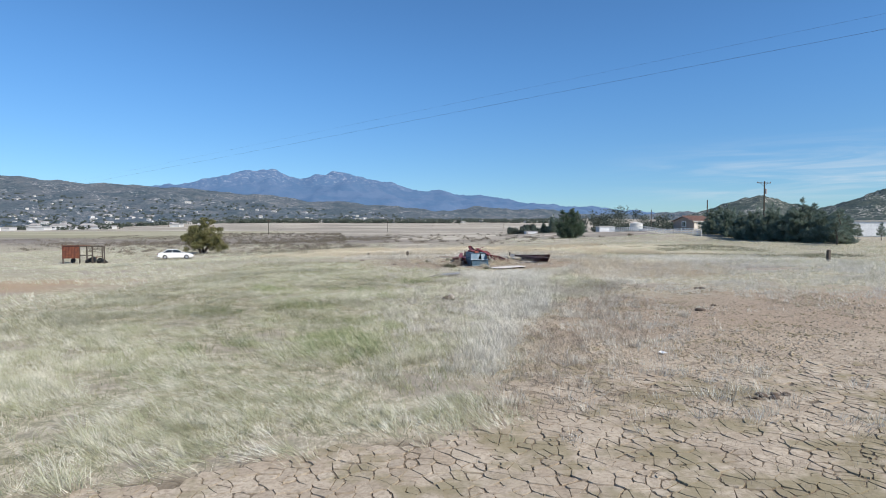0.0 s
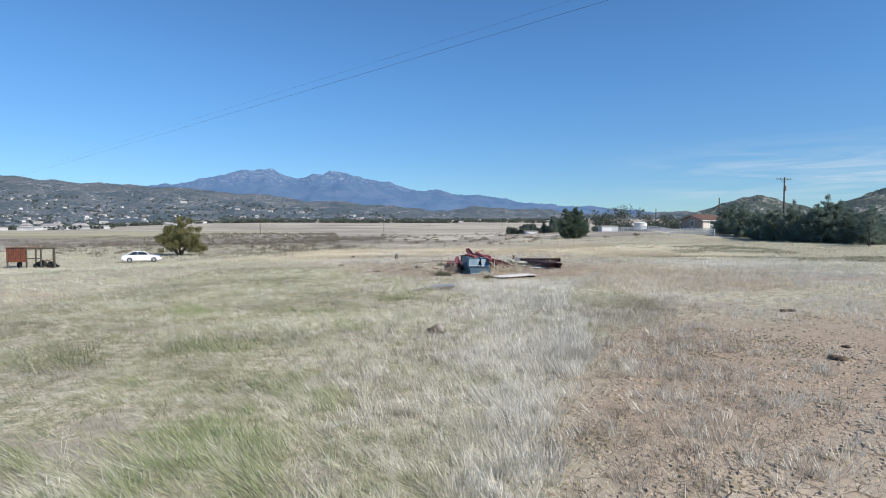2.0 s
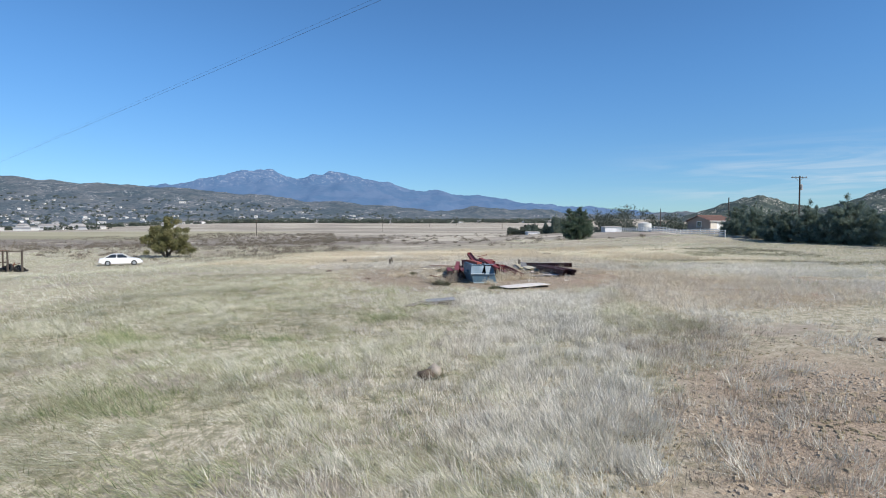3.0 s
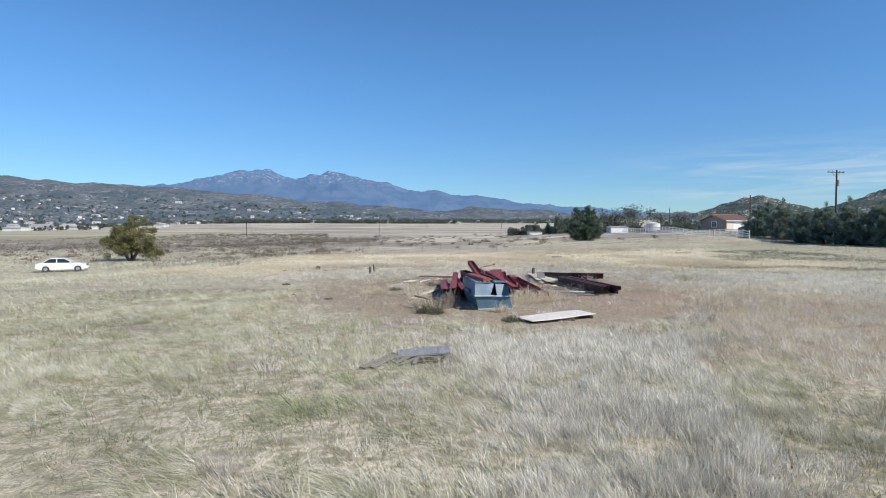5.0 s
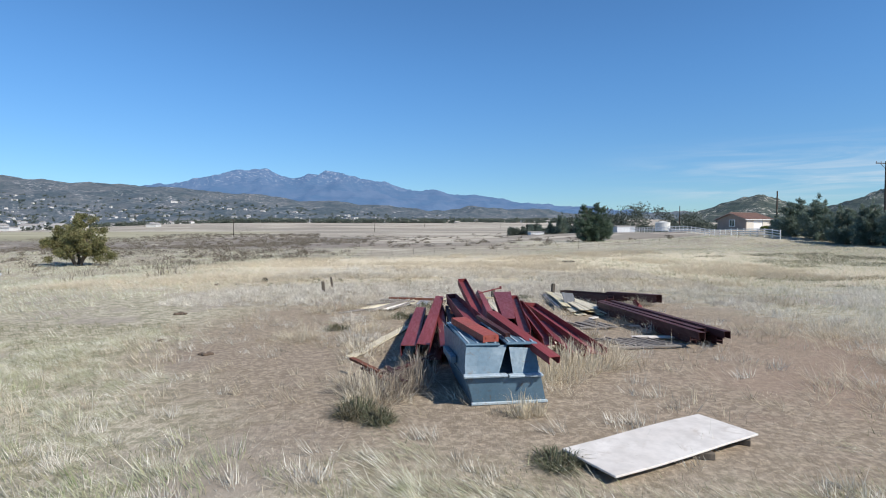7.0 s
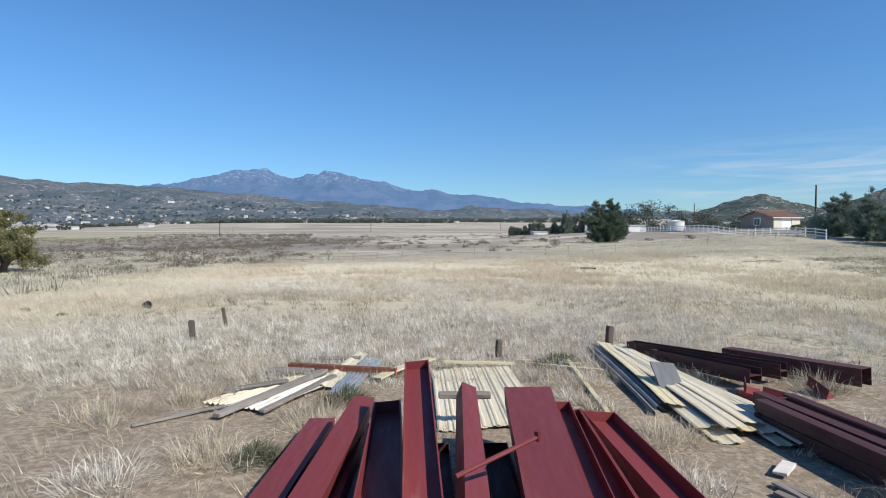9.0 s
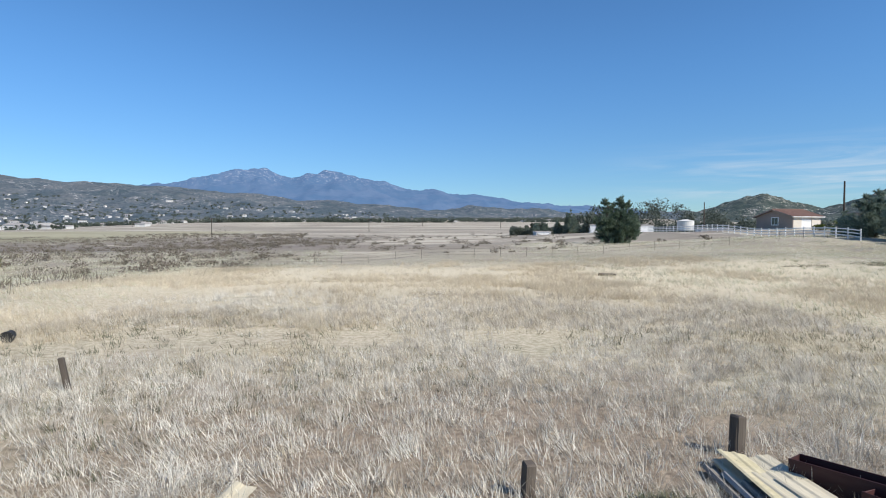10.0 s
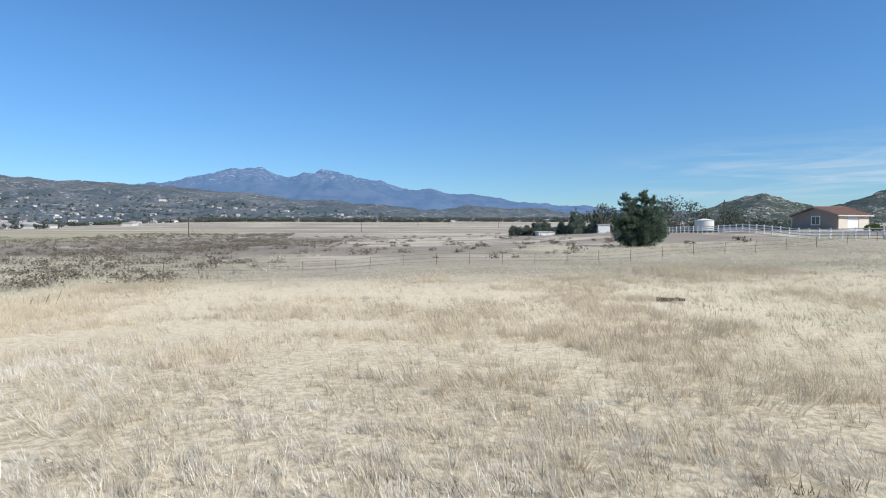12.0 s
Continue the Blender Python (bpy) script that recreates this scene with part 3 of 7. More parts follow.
# ---- building kit ----
def part(name, bm, material, parent=None, label="", smooth=False):
    """Links a bmesh as one mesh object, under a thing or part where one is given."""
    me = bpy.data.meshes.new(name)
    bm.normal_update()
    bm.to_mesh(me)
    bm.free()
    me.materials.append(material)
    if smooth:
        me.polygons.foreach_set("use_smooth", np.ones(len(me.polygons), bool))
    ob = new(name, me)
    ob.parent = parent
    if label:
        ob["label"] = label
    return ob


def thing(name, m, label, category, group=""):
    ob = new(name)
    ob.empty_display_size = 0.2
    ob.matrix_world = m
    return tagged(ob, label, category, group)


def box(bm, size, m=None, bevel=0.0):
    """A box of that size, centred on m, its edges bevelled."""
    r = bmesh.ops.create_cube(bm, size=1.0)
    vs = r["verts"]
    bmesh.ops.scale(bm, vec=Vector(size), verts=vs)
    if bevel:
        es = list({e for v in vs for e in v.link_edges})
        out = bmesh.ops.bevel(bm, geom=es, offset=bevel, segments=1, affect="EDGES")
        vs = list({v for f in out["faces"] for v in f.verts} | {v for v in vs if v.is_valid})
    if m is not None:
        bmesh.ops.transform(bm, matrix=m, verts=vs)
    return vs


def tube(bm, p, q, r0, r1=None, sides=8, caps=True):
    """A round bar from p to q, tapered."""
    p, q = Vector(p), Vector(q)
    r1 = r0 if r1 is None else r1
    d = q - p
    m = Matrix.Translation((p + q) / 2) @ d.to_track_quat("Z", "Y").to_matrix().to_4x4()
    return bmesh.ops.create_cone(bm, cap_ends=caps, segments=sides, radius1=r0, radius2=r1, depth=d.length, matrix=m)["verts"]


def strip(bm, profile, length, m=None, thick=0.004, warp=0.0, cuts=1, rnd=None):
    """A folded sheet: a cross-section (x, z) drawn out along y, with its thickness; warp bends it a little."""
    n = len(profile)
    rows = []
    for k in range(cuts + 1):
        y = length * (k / cuts - 0.5)
        b = warp * math.sin(math.pi * k / cuts * 1.3 + 0.4)
        row = []
        for i, (x, z) in enumerate(profile):
            a, c = profile[max(i - 1, 0)], profile[min(i + 1, n - 1)]
            nx, nz = -(c[1] - a[1]), c[0] - a[0]
            ln = math.hypot(nx, nz) or 1
            row.append((bm.verts.new((x, y, z + b)), bm.verts.new((x - nx / ln * thick, y, z + b - nz / ln * thick))))
        rows.append(row)
    for k in range(cuts):
        for i in range(n - 1):
            a, b, c, d = rows[k][i], rows[k][i + 1], rows[k + 1][i + 1], rows[k + 1][i]
            bm.faces.new((a[0], b[0], c[0], d[0]))
            bm.faces.new((d[1], c[1], b[1], a[1]))
        for i in (0, n - 1):
            a, d = rows[k][i], rows[k + 1][i]
            bm.faces.new((a[0], d[0], d[1], a[1]))
    for k in (0, cuts):
        for i in range(n - 1):
            a, b = rows[k][i], rows[k][i + 1]
            bm.faces.new((a[0], a[1], b[1], b[0]))
    vs = [v for row in rows for pair in row for v in pair]
    if m is not None:
        bmesh.ops.transform(bm, matrix=m, verts=vs)
    bmesh.ops.recalc_face_normals(bm, faces=list({f for v in vs for f in v.link_faces}))
    return vs


def span(p, q, roll=0.0):
    """The pose of a bar whose y runs from p to q; roll turns it about its length."""
    p, q = Vector(p), Vector(q)
    y = (q - p).normalized()
    x = y.cross(Vector((0, 0, 1))).normalized()
    z = x.cross(y)
    m = Matrix((x, y, z)).transposed().to_4x4()
    return Matrix.Translation((p + q) / 2) @ m @ Matrix.Rotation(radians(roll), 4, "Y")


def jag(bm, amount, seed, verts=None):
    rnd = random.Random(seed)
    for v in (verts or bm.verts):
        v.co += Vector((rnd.uniform(-1, 1), rnd.uniform(-1, 1), rnd.uniform(-1, 1))) * amount


def lump(bm, r, seed, squash=0.7, m=None, rough=0.25, cuts=2):
    """An uneven stone or clod."""
    r0 = bmesh.ops.create_icosphere(bm, subdivisions=cuts, radius=1.0)
    for v in r0["verts"]:
        n = noise.noise(v.co * 1.3 + Vector((seed * 3.1, seed, 0))) + 0.5 * noise.noise(v.co * 3.1 + Vector((seed, 0, seed)))
        v.co *= r * (1 + rough * n * 1.6)
        v.co.z *= squash
    if m is not None:
        bmesh.ops.transform(bm, matrix=m, verts=r0["verts"])
    return r0["verts"]


# ---- grass, blade by blade ----
def blades(name, px, py, own, rng, h, wide, lean, comb, material, label, bend=False):
    """One mesh of grass blades with their feet at px, py. comb: how far they lie along the swirls that the wind has left."""
    n = len(px)
    hh = (h[0] + (h[1] - h[0]) * rng.random(n) ** 1.2) * own[2]
    a = rng.random(n) * 2 * np.pi
    ln = lean[0] + (lean[1] - lean[0]) * rng.random(n)
    swirl = 3.6 + 1.5 * wobble(0.9 * px, 0.9 * py, 2.0) + 0.9 * wobble(2.4 * px, 2.4 * py, 6.0)
    pull = comb * (0.6 + 0.8 * rng.random(n)) * (1 + 0.6 * wobble(1.7 * px, 1.7 * py, 4.0))
    wx, wy = (0.45 * np.cos(a) + own[0]) * ln + np.cos(swirl) * pull, (0.45 * np.sin(a) + own[1]) * ln + np.sin(swirl) * pull
    k = np.sqrt(1 + wx ** 2 + wy ** 2)
    dx, dy, dz = wx / k * hh, wy / k * hh, hh / k
    b = rng.random(n) * np.pi
    w = (wide[0] + (wide[1] - wide[0]) * rng.random(n)) / 2
    sx, sy = np.cos(b) * w, np.sin(b) * w
    z = land(px, py) - 0.012
    foot0, foot1 = np.stack([px - sx, py - sy, z], -1), np.stack([px + sx, py + sy, z], -1)
    me = bpy.data.meshes.new(name)
    if bend:
        v = np.empty((n, 4, 3), np.float32)
        v[:, 0], v[:, 1] = foot0, foot1
        v[:, 2] = np.stack([px + dx * 0.45 + sx * 0.7, py + dy * 0.45 + sy * 0.7, z + dz * 0.62], -1)
        v[:, 3] = np.stack([px + dx * 1.1, py + dy * 1.1, z + dz * 0.9], -1)
        i = np.arange(n, dtype=np.int32) * 4
        f = np.stack([np.stack([i, i + 1, i + 2], -1), np.stack([i, i + 2, i + 3], -1)], 1).reshape(-1, 3)
    else:
        v = np.empty((n, 3, 3), np.float32)
        v[:, 0], v[:, 1] = foot0, foot1
        v[:, 2] = np.stack([px + dx, py + dy, z + dz], -1)
        f = np.arange(3 * n, dtype=np.int32).reshape(-1, 3)
    quick_mesh(me, v.reshape(-1, 3), f)
    me.materials.append(material)
    return tagged(new(name, me), label, "grass", kind="stuff")


def tufts(rng, tries, x, y, chance, per, spread):
    """Feet of blades in tufts: tuft centres over a stretch of the plan, kept by a chance map."""
    tx, ty = rng.uniform(x[0], x[1], tries), rng.uniform(y[0], y[1], tries)
    keep = rng.random(tries) < chance(tx, ty)
    tx, ty = tx[keep], ty[keep]
    m = rng.integers(per[0], per[1] + 1, len(tx))
    s = rng.uniform(spread[0], spread[1], len(tx))
    a, k, tall = rng.random(len(tx)) * 2 * np.pi, rng.random(len(tx)), rng.uniform(0.65, 1.25, len(tx))
    tx, ty, s, lx, ly, tall = (np.repeat(v, m) for v in (tx, ty, s, np.cos(a) * k, np.sin(a) * k, tall))
    ox, oy = rng.normal(0, 1, len(tx)), rng.normal(0, 1, len(ty))
    return tx + ox * s, ty + oy * s, (lx + 0.45 * ox, ly + 0.45 * oy, tall)


def blob(x, y, cx, cy, rx, ry, soft=0.35, seed=0.0):
    """1 inside an uneven oval, 0 outside."""
    r = np.hypot((x - cx) / rx, (y - cy) / ry) + 0.28 * wobble(1.4 * x, 1.4 * y, seed) + 0.12 * wobble(4 * x, 4 * y, seed + 2)
    return smooth01((1 + soft - r) / (2 * soft))


def clay_share(x, y):
    w = 1.3 * wobble(1.2 * x, 1.2 * y, 3.0) + 0.6 * wobble(3.7 * x, 3.7 * y, 1.0)
    c = smooth01((x + w - (0.30 * y - 2.6) + 0.8) / 2.0) * smooth01((30 - y - w) / 8)
    return np.maximum(c, smooth01((9.5 - y - 0.45 * np.maximum(-0.5 - x, 0) - 0.8 * w) / 2.5))


def bare_share(x, y):
    w = 1.3 * wobble(0.9 * x, 0.9 * y, 5.0)
    r = np.hypot(x - 3.6, (y - 51.2) * 0.75)
    return smooth01((11.2 - r - w) / 3.0)

# ---- grass over the field ----
rng = np.random.default_rng(7)


def left_field(x, y):
    return (1 - clay_share(x, y)) * (1 - bare_share(x, y)) * smooth01((8.0 + 0.05 * y - x - 1.5 * wobble(x, y, 2)) / 3)


def fluff(x, y):
    return smooth01((0.266 * y - 1.9 - x - 0.8 * wobble(1.5 * x, 1.5 * y, 2)) / 0.6) * smooth01((x - 0.05 * y + 0.8 + 1.2 * wobble(x, y, 8)) / 1.4) * smooth01((38.8 - y + 0.8 * wobble(2 * x, 2 * y, 1)) / 1.5)


def ash(x, y):
    return blob(x, y, -4.4, 75.5, 3.2, 4.8, 0.4, 3)


def pale(x, y):
    return (1 - 0.5 * greens(x, y)) * (1 - 0.6 * fluff(x, y)) * smooth01((x + 17 + 2 * wobble(x, y, 6)) / 5) * left_field(x, y) * smooth01((50 - y + 4 * wobble(0.6 * x, 0.6 * y)) / 8) * (0.05 + 0.95 * smooth01((wobble(3.6 * x, 3.6 * y, 4) + 0.22) / 0.35))


def grey_strip(x, y):
    return (1 - 0.85 * fluff(x, y)) * (1 - 0.55 * clay_share(x, y)) * (1 - 0.88 * bare_share(x, y)) * np.maximum(blob(x, y, 3.3, 25, 4.6, 15, 0.5, 1), 0.36 * smooth01((y - 30) / 8) * smooth01((66 - y) / 6)) * (0.2 + 0.8 * smooth01((wobble(4.2 * x, 4.2 * y, 7) + 0.4) / 0.5))


def golden(x, y):
    band = smooth01((y - 60 + 5 * wobble(0.5 * x, 0.5 * y, 1)) / 7) * smooth01((118 - y + 9 * wobble(0.4 * x, 0.4 * y, 3)) / 12)
    return band * (1 - 0.85 * ash(x, y)) * (1 - bare_share(x, y)) * (0.08 + 0.92 * smooth01((wobble(0.8 * x, 0.8 * y, 6) + 0.15) / 0.5)) * (0.3 + 0.7 * smooth01((wobble(3.4 * x, 3.4 * y, 9) + 0.4) / 0.5)) * (1 - 0.65 * blob(x, y, 9, 70, 9, 9, 0.5, 2))


def greens(x, y):
    g = np.zeros_like(x)
    for cx, cy, rx, ry in ((-3.0, 17.4, 1.7, 2.2), (-2.2, 14.4, 1.5, 1.5), (-8.5, 28.4, 1.0, 1.2), (-8.8, 21.3, 1.2, 1.2), (-5.7, 14.6, 0.9, 0.9), (-4.4, 28, 1.3, 1.2), (-1.2, 32.5, 0.8, 1.5), (-5.6, 22.4, 1.2, 1.0), (-1.9, 40.5, 1.0, 1.2), (-2.6, 24.5, 0.9, 1.2)):
        g = np.maximum(g, blob(x, y, cx, cy, rx, ry, 0.5, cx))
    return g


px, py, own = tufts(rng, 30000, (-17, 9), (6, 52), lambda x, y: 0.6 * left_field(x, y) * (1 - 0.7 * fluff(x, y)), (8, 14), (0.08, 0.2))
blades("under_grass", px, py, own, rng, (0.06, 0.20), (0.008, 0.015), (0.4, 1.2), 0.5, M["g_olive"], "dull olive undergrowth between the bleached grass")
px, py, own = tufts(rng, 27000, (-17, 9), (6, 52), pale, (40, 66), (0.09, 0.17))
blades("bleached_grass", px, py, own, rng, (0.18, 0.48), (0.005, 0.011), (0.9, 1.7), 2.3, M["g_white"], "matted bleached grass lying on the field")
px, py, own = tufts(rng, 20000, (-5, 14), (8, 68), grey_strip, (26, 42), (0.07, 0.13))
blades("grey_grass", px, py, own, rng, (0.12, 0.34), (0.007, 0.014), (0.4, 1.0), 0.35, M["g_grey"], "short grey dry grass and dead stalks")
px, py, own = tufts(rng, 30000, (-10, 4), (9, 45), lambda x, y: (0.05 + 0.6 * greens(x, y)) * left_field(x, y) * smooth01((wobble(4 * x, 4 * y, 7) + 0.15) / 0.4), (12, 22), (0.06, 0.18))
blades("green_grass", px, py, own, rng, (0.18, 0.42), (0.006, 0.012), (0.3, 1.0), 0.9, M["g_green"], "patches of fresh green grass")
px, py, own = tufts(rng, 66000, (-22, 30), (58, 124), golden, (12, 20), (0.05, 0.13))
blades("golden_grass", px, py, own, rng, (0.2, 0.52), (0.007, 0.015), (0.3, 0.9), 0.5, M["g_tan"], "tall golden dry grass across the field")
px, py, own = tufts(rng, 24000, (-7, 16), (42, 96), lambda x, y: 0.48 * (1 - 0.75 * bare_share(x, y)) * smooth01((wobble(1.5 * x, 1.5 * y, 8) + 0.2) / 0.7), (12, 20), (0.04, 0.12))
blades("straw_grass", px, py, own, rng, (0.16, 0.42), (0.006, 0.013), (0.2, 1.0), 0.5, M["g_straw"], "straw-coloured tufts round the scrap pile")
px, py, own = tufts(rng, 26000, (-5, 16), (6, 32), lambda x, y: 0.5 * clay_share(x, y) * (0.2 + smooth01((wobble(2 * x, 2 * y, 5) + 0.1) / 0.5)), (6, 14), (0.05, 0.16))
blades("clay_stubble", px, py, own, rng, (0.03, 0.11), (0.005, 0.010), (0.3, 1.8), 0.2, M["g_dun"], "sparse dry stubble on cracked clay")
def clay_edge(x, y):
    """A strip of dead stubble along the edge of the clay."""
    d = x - (0.30 * y - 2.6) + 0.9 * wobble(1.3 * x, 1.3 * y, 4)
    return smooth01((d + 0.4) / 0.8) * (1 - smooth01((d - 1.8) / 2.4)) * smooth01((y - 8.5) / 2) * smooth01((34 - y) / 6) * (0.15 + 0.85 * smooth01((wobble(3.6 * x, 3.6 * y, 15) + 0.3) / 0.5))


px, py, own = tufts(rng, 16000, (-1, 13), (8, 34), clay_edge, (10, 18), (0.05, 0.13))
blades("dead_stubble", px, py, own, rng, (0.08, 0.24), (0.005, 0.010), (0.4, 1.3), 0.3, M["g_dun"], "brownish grey dead stubble beside the clay")
px, py, own = tufts(rng, 26000, (-10, 17), (38, 62), lambda x, y: 0.55 * np.maximum(bare_share(x, y), blob(x, y, 10, 42, 6, 6, 0.4, 2)) * (0.15 + 0.85 * smooth01((wobble(3.1 * x, 3.1 * y, 19) + 0.25) / 0.5)), (6, 12), (0.08, 0.25))
blades("straw_litter", px, py, own, rng, (0.05, 0.22), (0.004, 0.009), (2.0, 5.0), 1.0, M["g_straw"], "broken straw litter strewn on bare earth")
# wider and thinner out to the fences
px, py, own = tufts(rng, 62000, (-75, 75), (14, 150), lambda x, y: (1 - 0.9 * blob(x, y, -27, 30, 12, 3.2, 0.3)) * smooth01((np.abs(x - 2) - 11 + 2 * wobble(x, y)) / 6) * smooth01((y - 0.62 * np.abs(x)) / 10) * (0.2 + 0.8 * smooth01((wobble(0.8 * x, 0.8 * y, 9) + 0.6) / 0.9)), (8, 12), (0.1, 0.35))
blades("field_grass", px, py, own, rng, (0.15, 0.40), (0.014, 0.03), (0.3, 0.9), 0.8, M["g_white"], "pale dry grass over the wide field")
px, py, own = tufts(rng, 7000, (-140, -6), (60, 260), lambda x, y: smooth01((y + 0.7 * x - 50) / 25) * smooth01((-9 - x + 5 * wobble(0.2 * x, 0.2 * y)) / 12) * (0.1 + 0.9 * smooth01((wobble(0.5 * x, 0.5 * y, 2) - 0.1) / 0.4)), (10, 16), (0.3, 0.8))
blades("scrub", px, py, own, rng, (0.3, 0.8), (0.04, 0.09), (0.3, 1.0), 0.0, M["g_shrub"], "low grey-brown brush in the hollow")
px, py, own = tufts(rng, 5200, (4.5, 18), (33, 50), lambda x, y: 0.4 * smooth01((x - 6.5 - wobble(x, y)) / 3) * smooth01((wobble(1.3 * x, 1.3 * y, 3) + 0.5) / 0.8), (14, 26), (0.06, 0.2))
blades("fallen_straw", px, py, own, rng, (0.25, 0.7), (0.006, 0.012), (0.8, 2.4), 0.5, M["g_tan"], "long fallen straw stalks on the brown earth")
px, py, own = tufts(rng, 34000, (-10, 16), (56, 100), lambda x, y: 0.75 * smooth01((82 - y + 4 * wobble(0.5 * x, 0.5 * y)) / 9) * (1 - 0.8 * ash(x, y)) * smooth01((wobble(1.1 * x, 1.1 * y, 13) + 0.35) / 0.5), (14, 24), (0.05, 0.13))
blades("grey_tufts", px, py, own, rng, (0.12, 0.34), (0.007, 0.014), (0.4, 1.1), 0.4, M["g_grey"], "grey dead tufts among the golden grass")
px, py, own = tufts(rng, 8000, (-12, 2), (67, 85), lambda x, y: 0.4 * ash(x, y) * (0.2 + 0.8 * smooth01((wobble(3 * x, 3 * y, 5) + 0.5) / 0.5)), (14, 22), (0.06, 0.13))
blades("ash_grass", px, py, own, rng, (0.18, 0.42), (0.008, 0.016), (0.6, 1.2), 0.8, M["g_snow"], "patch of bleached matted grass in the golden field")
px, py, own = tufts(rng, 15000, (12, 46), (56, 98), lambda x, y: 0.8 * smooth01((x - 15 - 0.25 * (y - 56) + 4 * wobble(0.3 * x, 0.3 * y, 4)) / 5) * smooth01((wobble(1.0 * x, 1.0 * y, 11) - 0.05) / 0.35), (10, 16), (0.08, 0.2))
wx, wy, wown = tufts(rng, 9000, (-14, 18), (57, 74), lambda x, y: 0.2 * smooth01((wobble(0.9 * x, 0.9 * y, 21) - 0.0) / 0.35), (10, 16), (0.06, 0.16))
px, py, own = np.concatenate([px, wx]), np.concatenate([py, wy]), tuple(np.concatenate([a, b]) for a, b in zip(own, wown))
blades("weed_patches", px, py, own, rng, (0.10, 0.26), (0.010, 0.022), (0.4, 1.2), 0.2, M["sage"], "low grey-green weeds on the slope")
px, py, own = tufts(rng, 17000, (-3, 10), (12, 40), lambda x, y: fluff(x, y) * (0.15 + 0.85 * smooth01((wobble(4.4 * x, 4.4 * y, 3) + 0.35) / 0.4)), (34, 56), (0.08, 0.15))
blades("white_fluff_grass", px, py, own, rng, (0.14, 0.32), (0.008, 0.016), (0.3, 0.9), 0.45, M["g_snow"], "short upright sun-bleached grass beside the clay")
px, py, own = tufts(rng, 17000, (9, 36), (20, 62), lambda x, y: (1 - 0.9 * clay_share(x, y)) * (1 - bare_share(x, y)) * smooth01((y - 0.75 * x + 4) / 6) * (0.1 + 0.9 * smooth01((wobble(2.4 * x, 2.4 * y, 17) + 0.2) / 0.4)), (12, 18), (0.06, 0.16))
blades("east_grass", px, py, own, rng, (0.14, 0.34), (0.009, 0.018), (0.4, 1.1), 0.6, M["g_snow"], "pale grey dry grass east of the clay")

# ---- the scrap pile ----
def g(x, y, up=0.0):
    return (x, y, height(x, y) + up)


def channel(bm, w, h, length, t=0.012, m=None, lip=0.0):
    """Web on top, two flanges down, with turned lips."""
    prof = [(-w / 2, -h), (-w / 2, 0), (w / 2, 0), (w / 2, -h)]
    if lip:
        prof = [(-w / 2 + lip, -h)] + prof + [(w / 2 - lip, -h)]
    strip(bm, prof, length, m, t)


def girder(bm, w, h, length, t=0.014, m=None):
    """An I-section on its side: web level, flanges upright."""
    for s in (-1, 1):
        box(bm, (t, length, h), (m or Matrix()) @ Matrix.Translation((s * (w / 2 - t / 2), 0, -h / 2)), 0.003)
    box(bm, (w - 2 * t, length, t), (m or Matrix()) @ Matrix.Translation((0, 0, -h / 2)))


def beam(p, q, w, h, kind, material, label, roll=0.0, plate=True, group="maroon steel beams", taper=1.0):
    """One steel beam between two ends given by the middle of its top face."""
    length = (Vector(q) - Vector(p)).length
    ob = thing("steel_beam", span(p, q, roll), label, "steel beam", group)
    bm = bmesh.new()
    if kind == "girder":
        girder(bm, w, h, length)
    else:
        channel(bm, w, h, length, lip=0.03)
    for v in bm.verts:
        v.co.x *= taper + (1 - taper) * (v.co.y / length + 0.5)
    part("web_and_flanges" if kind == "girder" else "channel", bm, material, ob)
    if plate:
        bm = bmesh.new()
        box(bm, (w * 0.96, 0.014, h * 0.94), Matrix.Translation((0, length / 2 - 0.008, -h / 2)), 0.003)
        for s in (-0.3, 0.3):
            tube(bm, (s * w, length / 2 - 0.004, -h * 0.3), (s * w, length / 2 + 0.02, -h * 0.3), 0.012, sides=6)
        part("end_plate", bm, material, ob, "drilled end plate")
    return ob


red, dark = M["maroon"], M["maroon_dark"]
LIT = "maroon primed steel channel lying on the scrap pile"
IB = "maroon primed steel girder on its side in the pile"
beam((1.07, 44.9, 0.80), (1.07, 53.4, 0.40), 0.35, 0.22, "channel", red, LIT)
beam((1.36, 44.8, 0.84), (1.73, 52.9, 0.86), 0.27, 0.22, "channel", red, LIT, 6)
beam((1.80, 44.9, 0.80), (1.72, 52.6, 0.60), 0.20, 0.20, "channel", red, LIT, -24)
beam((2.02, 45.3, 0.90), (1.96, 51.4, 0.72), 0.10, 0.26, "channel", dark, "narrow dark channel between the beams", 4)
beam((2.54, 44.95, 1.24), (2.10, 52.2, 1.02), 0.32, 0.32, "girder", red, IB, -4, taper=1.45)
beam((2.78, 45.6, 0.98), (2.46, 52.05, 1.54), 0.28, 0.22, "girder", red, IB + ", tip raised", -5)
beam((2.83, 44.9, 1.30), (3.12, 52.8, 1.04), 0.20, 0.20, "channel", red, LIT, 22)
beam((3.12, 44.85, 1.36), (3.88, 52.75, 1.02), 0.60, 0.20, "channel", red, "wide tapered maroon steel rafter on top of the pile", -2, taper=0.40)
beam((3.45, 44.95, 1.16), (4.22, 52.4, 0.94), 0.26, 0.24, "girder", red, IB)
beam((4.02, 45.2, 0.72), (4.50, 52.8, 0.52), 0.24, 0.18, "channel", red, LIT + ", open side up", 172)
beam((5.14, 45.6, 0.60), (4.88, 53.0, 0.62), 0.46, 0.30, "girder", red, IB, 5)
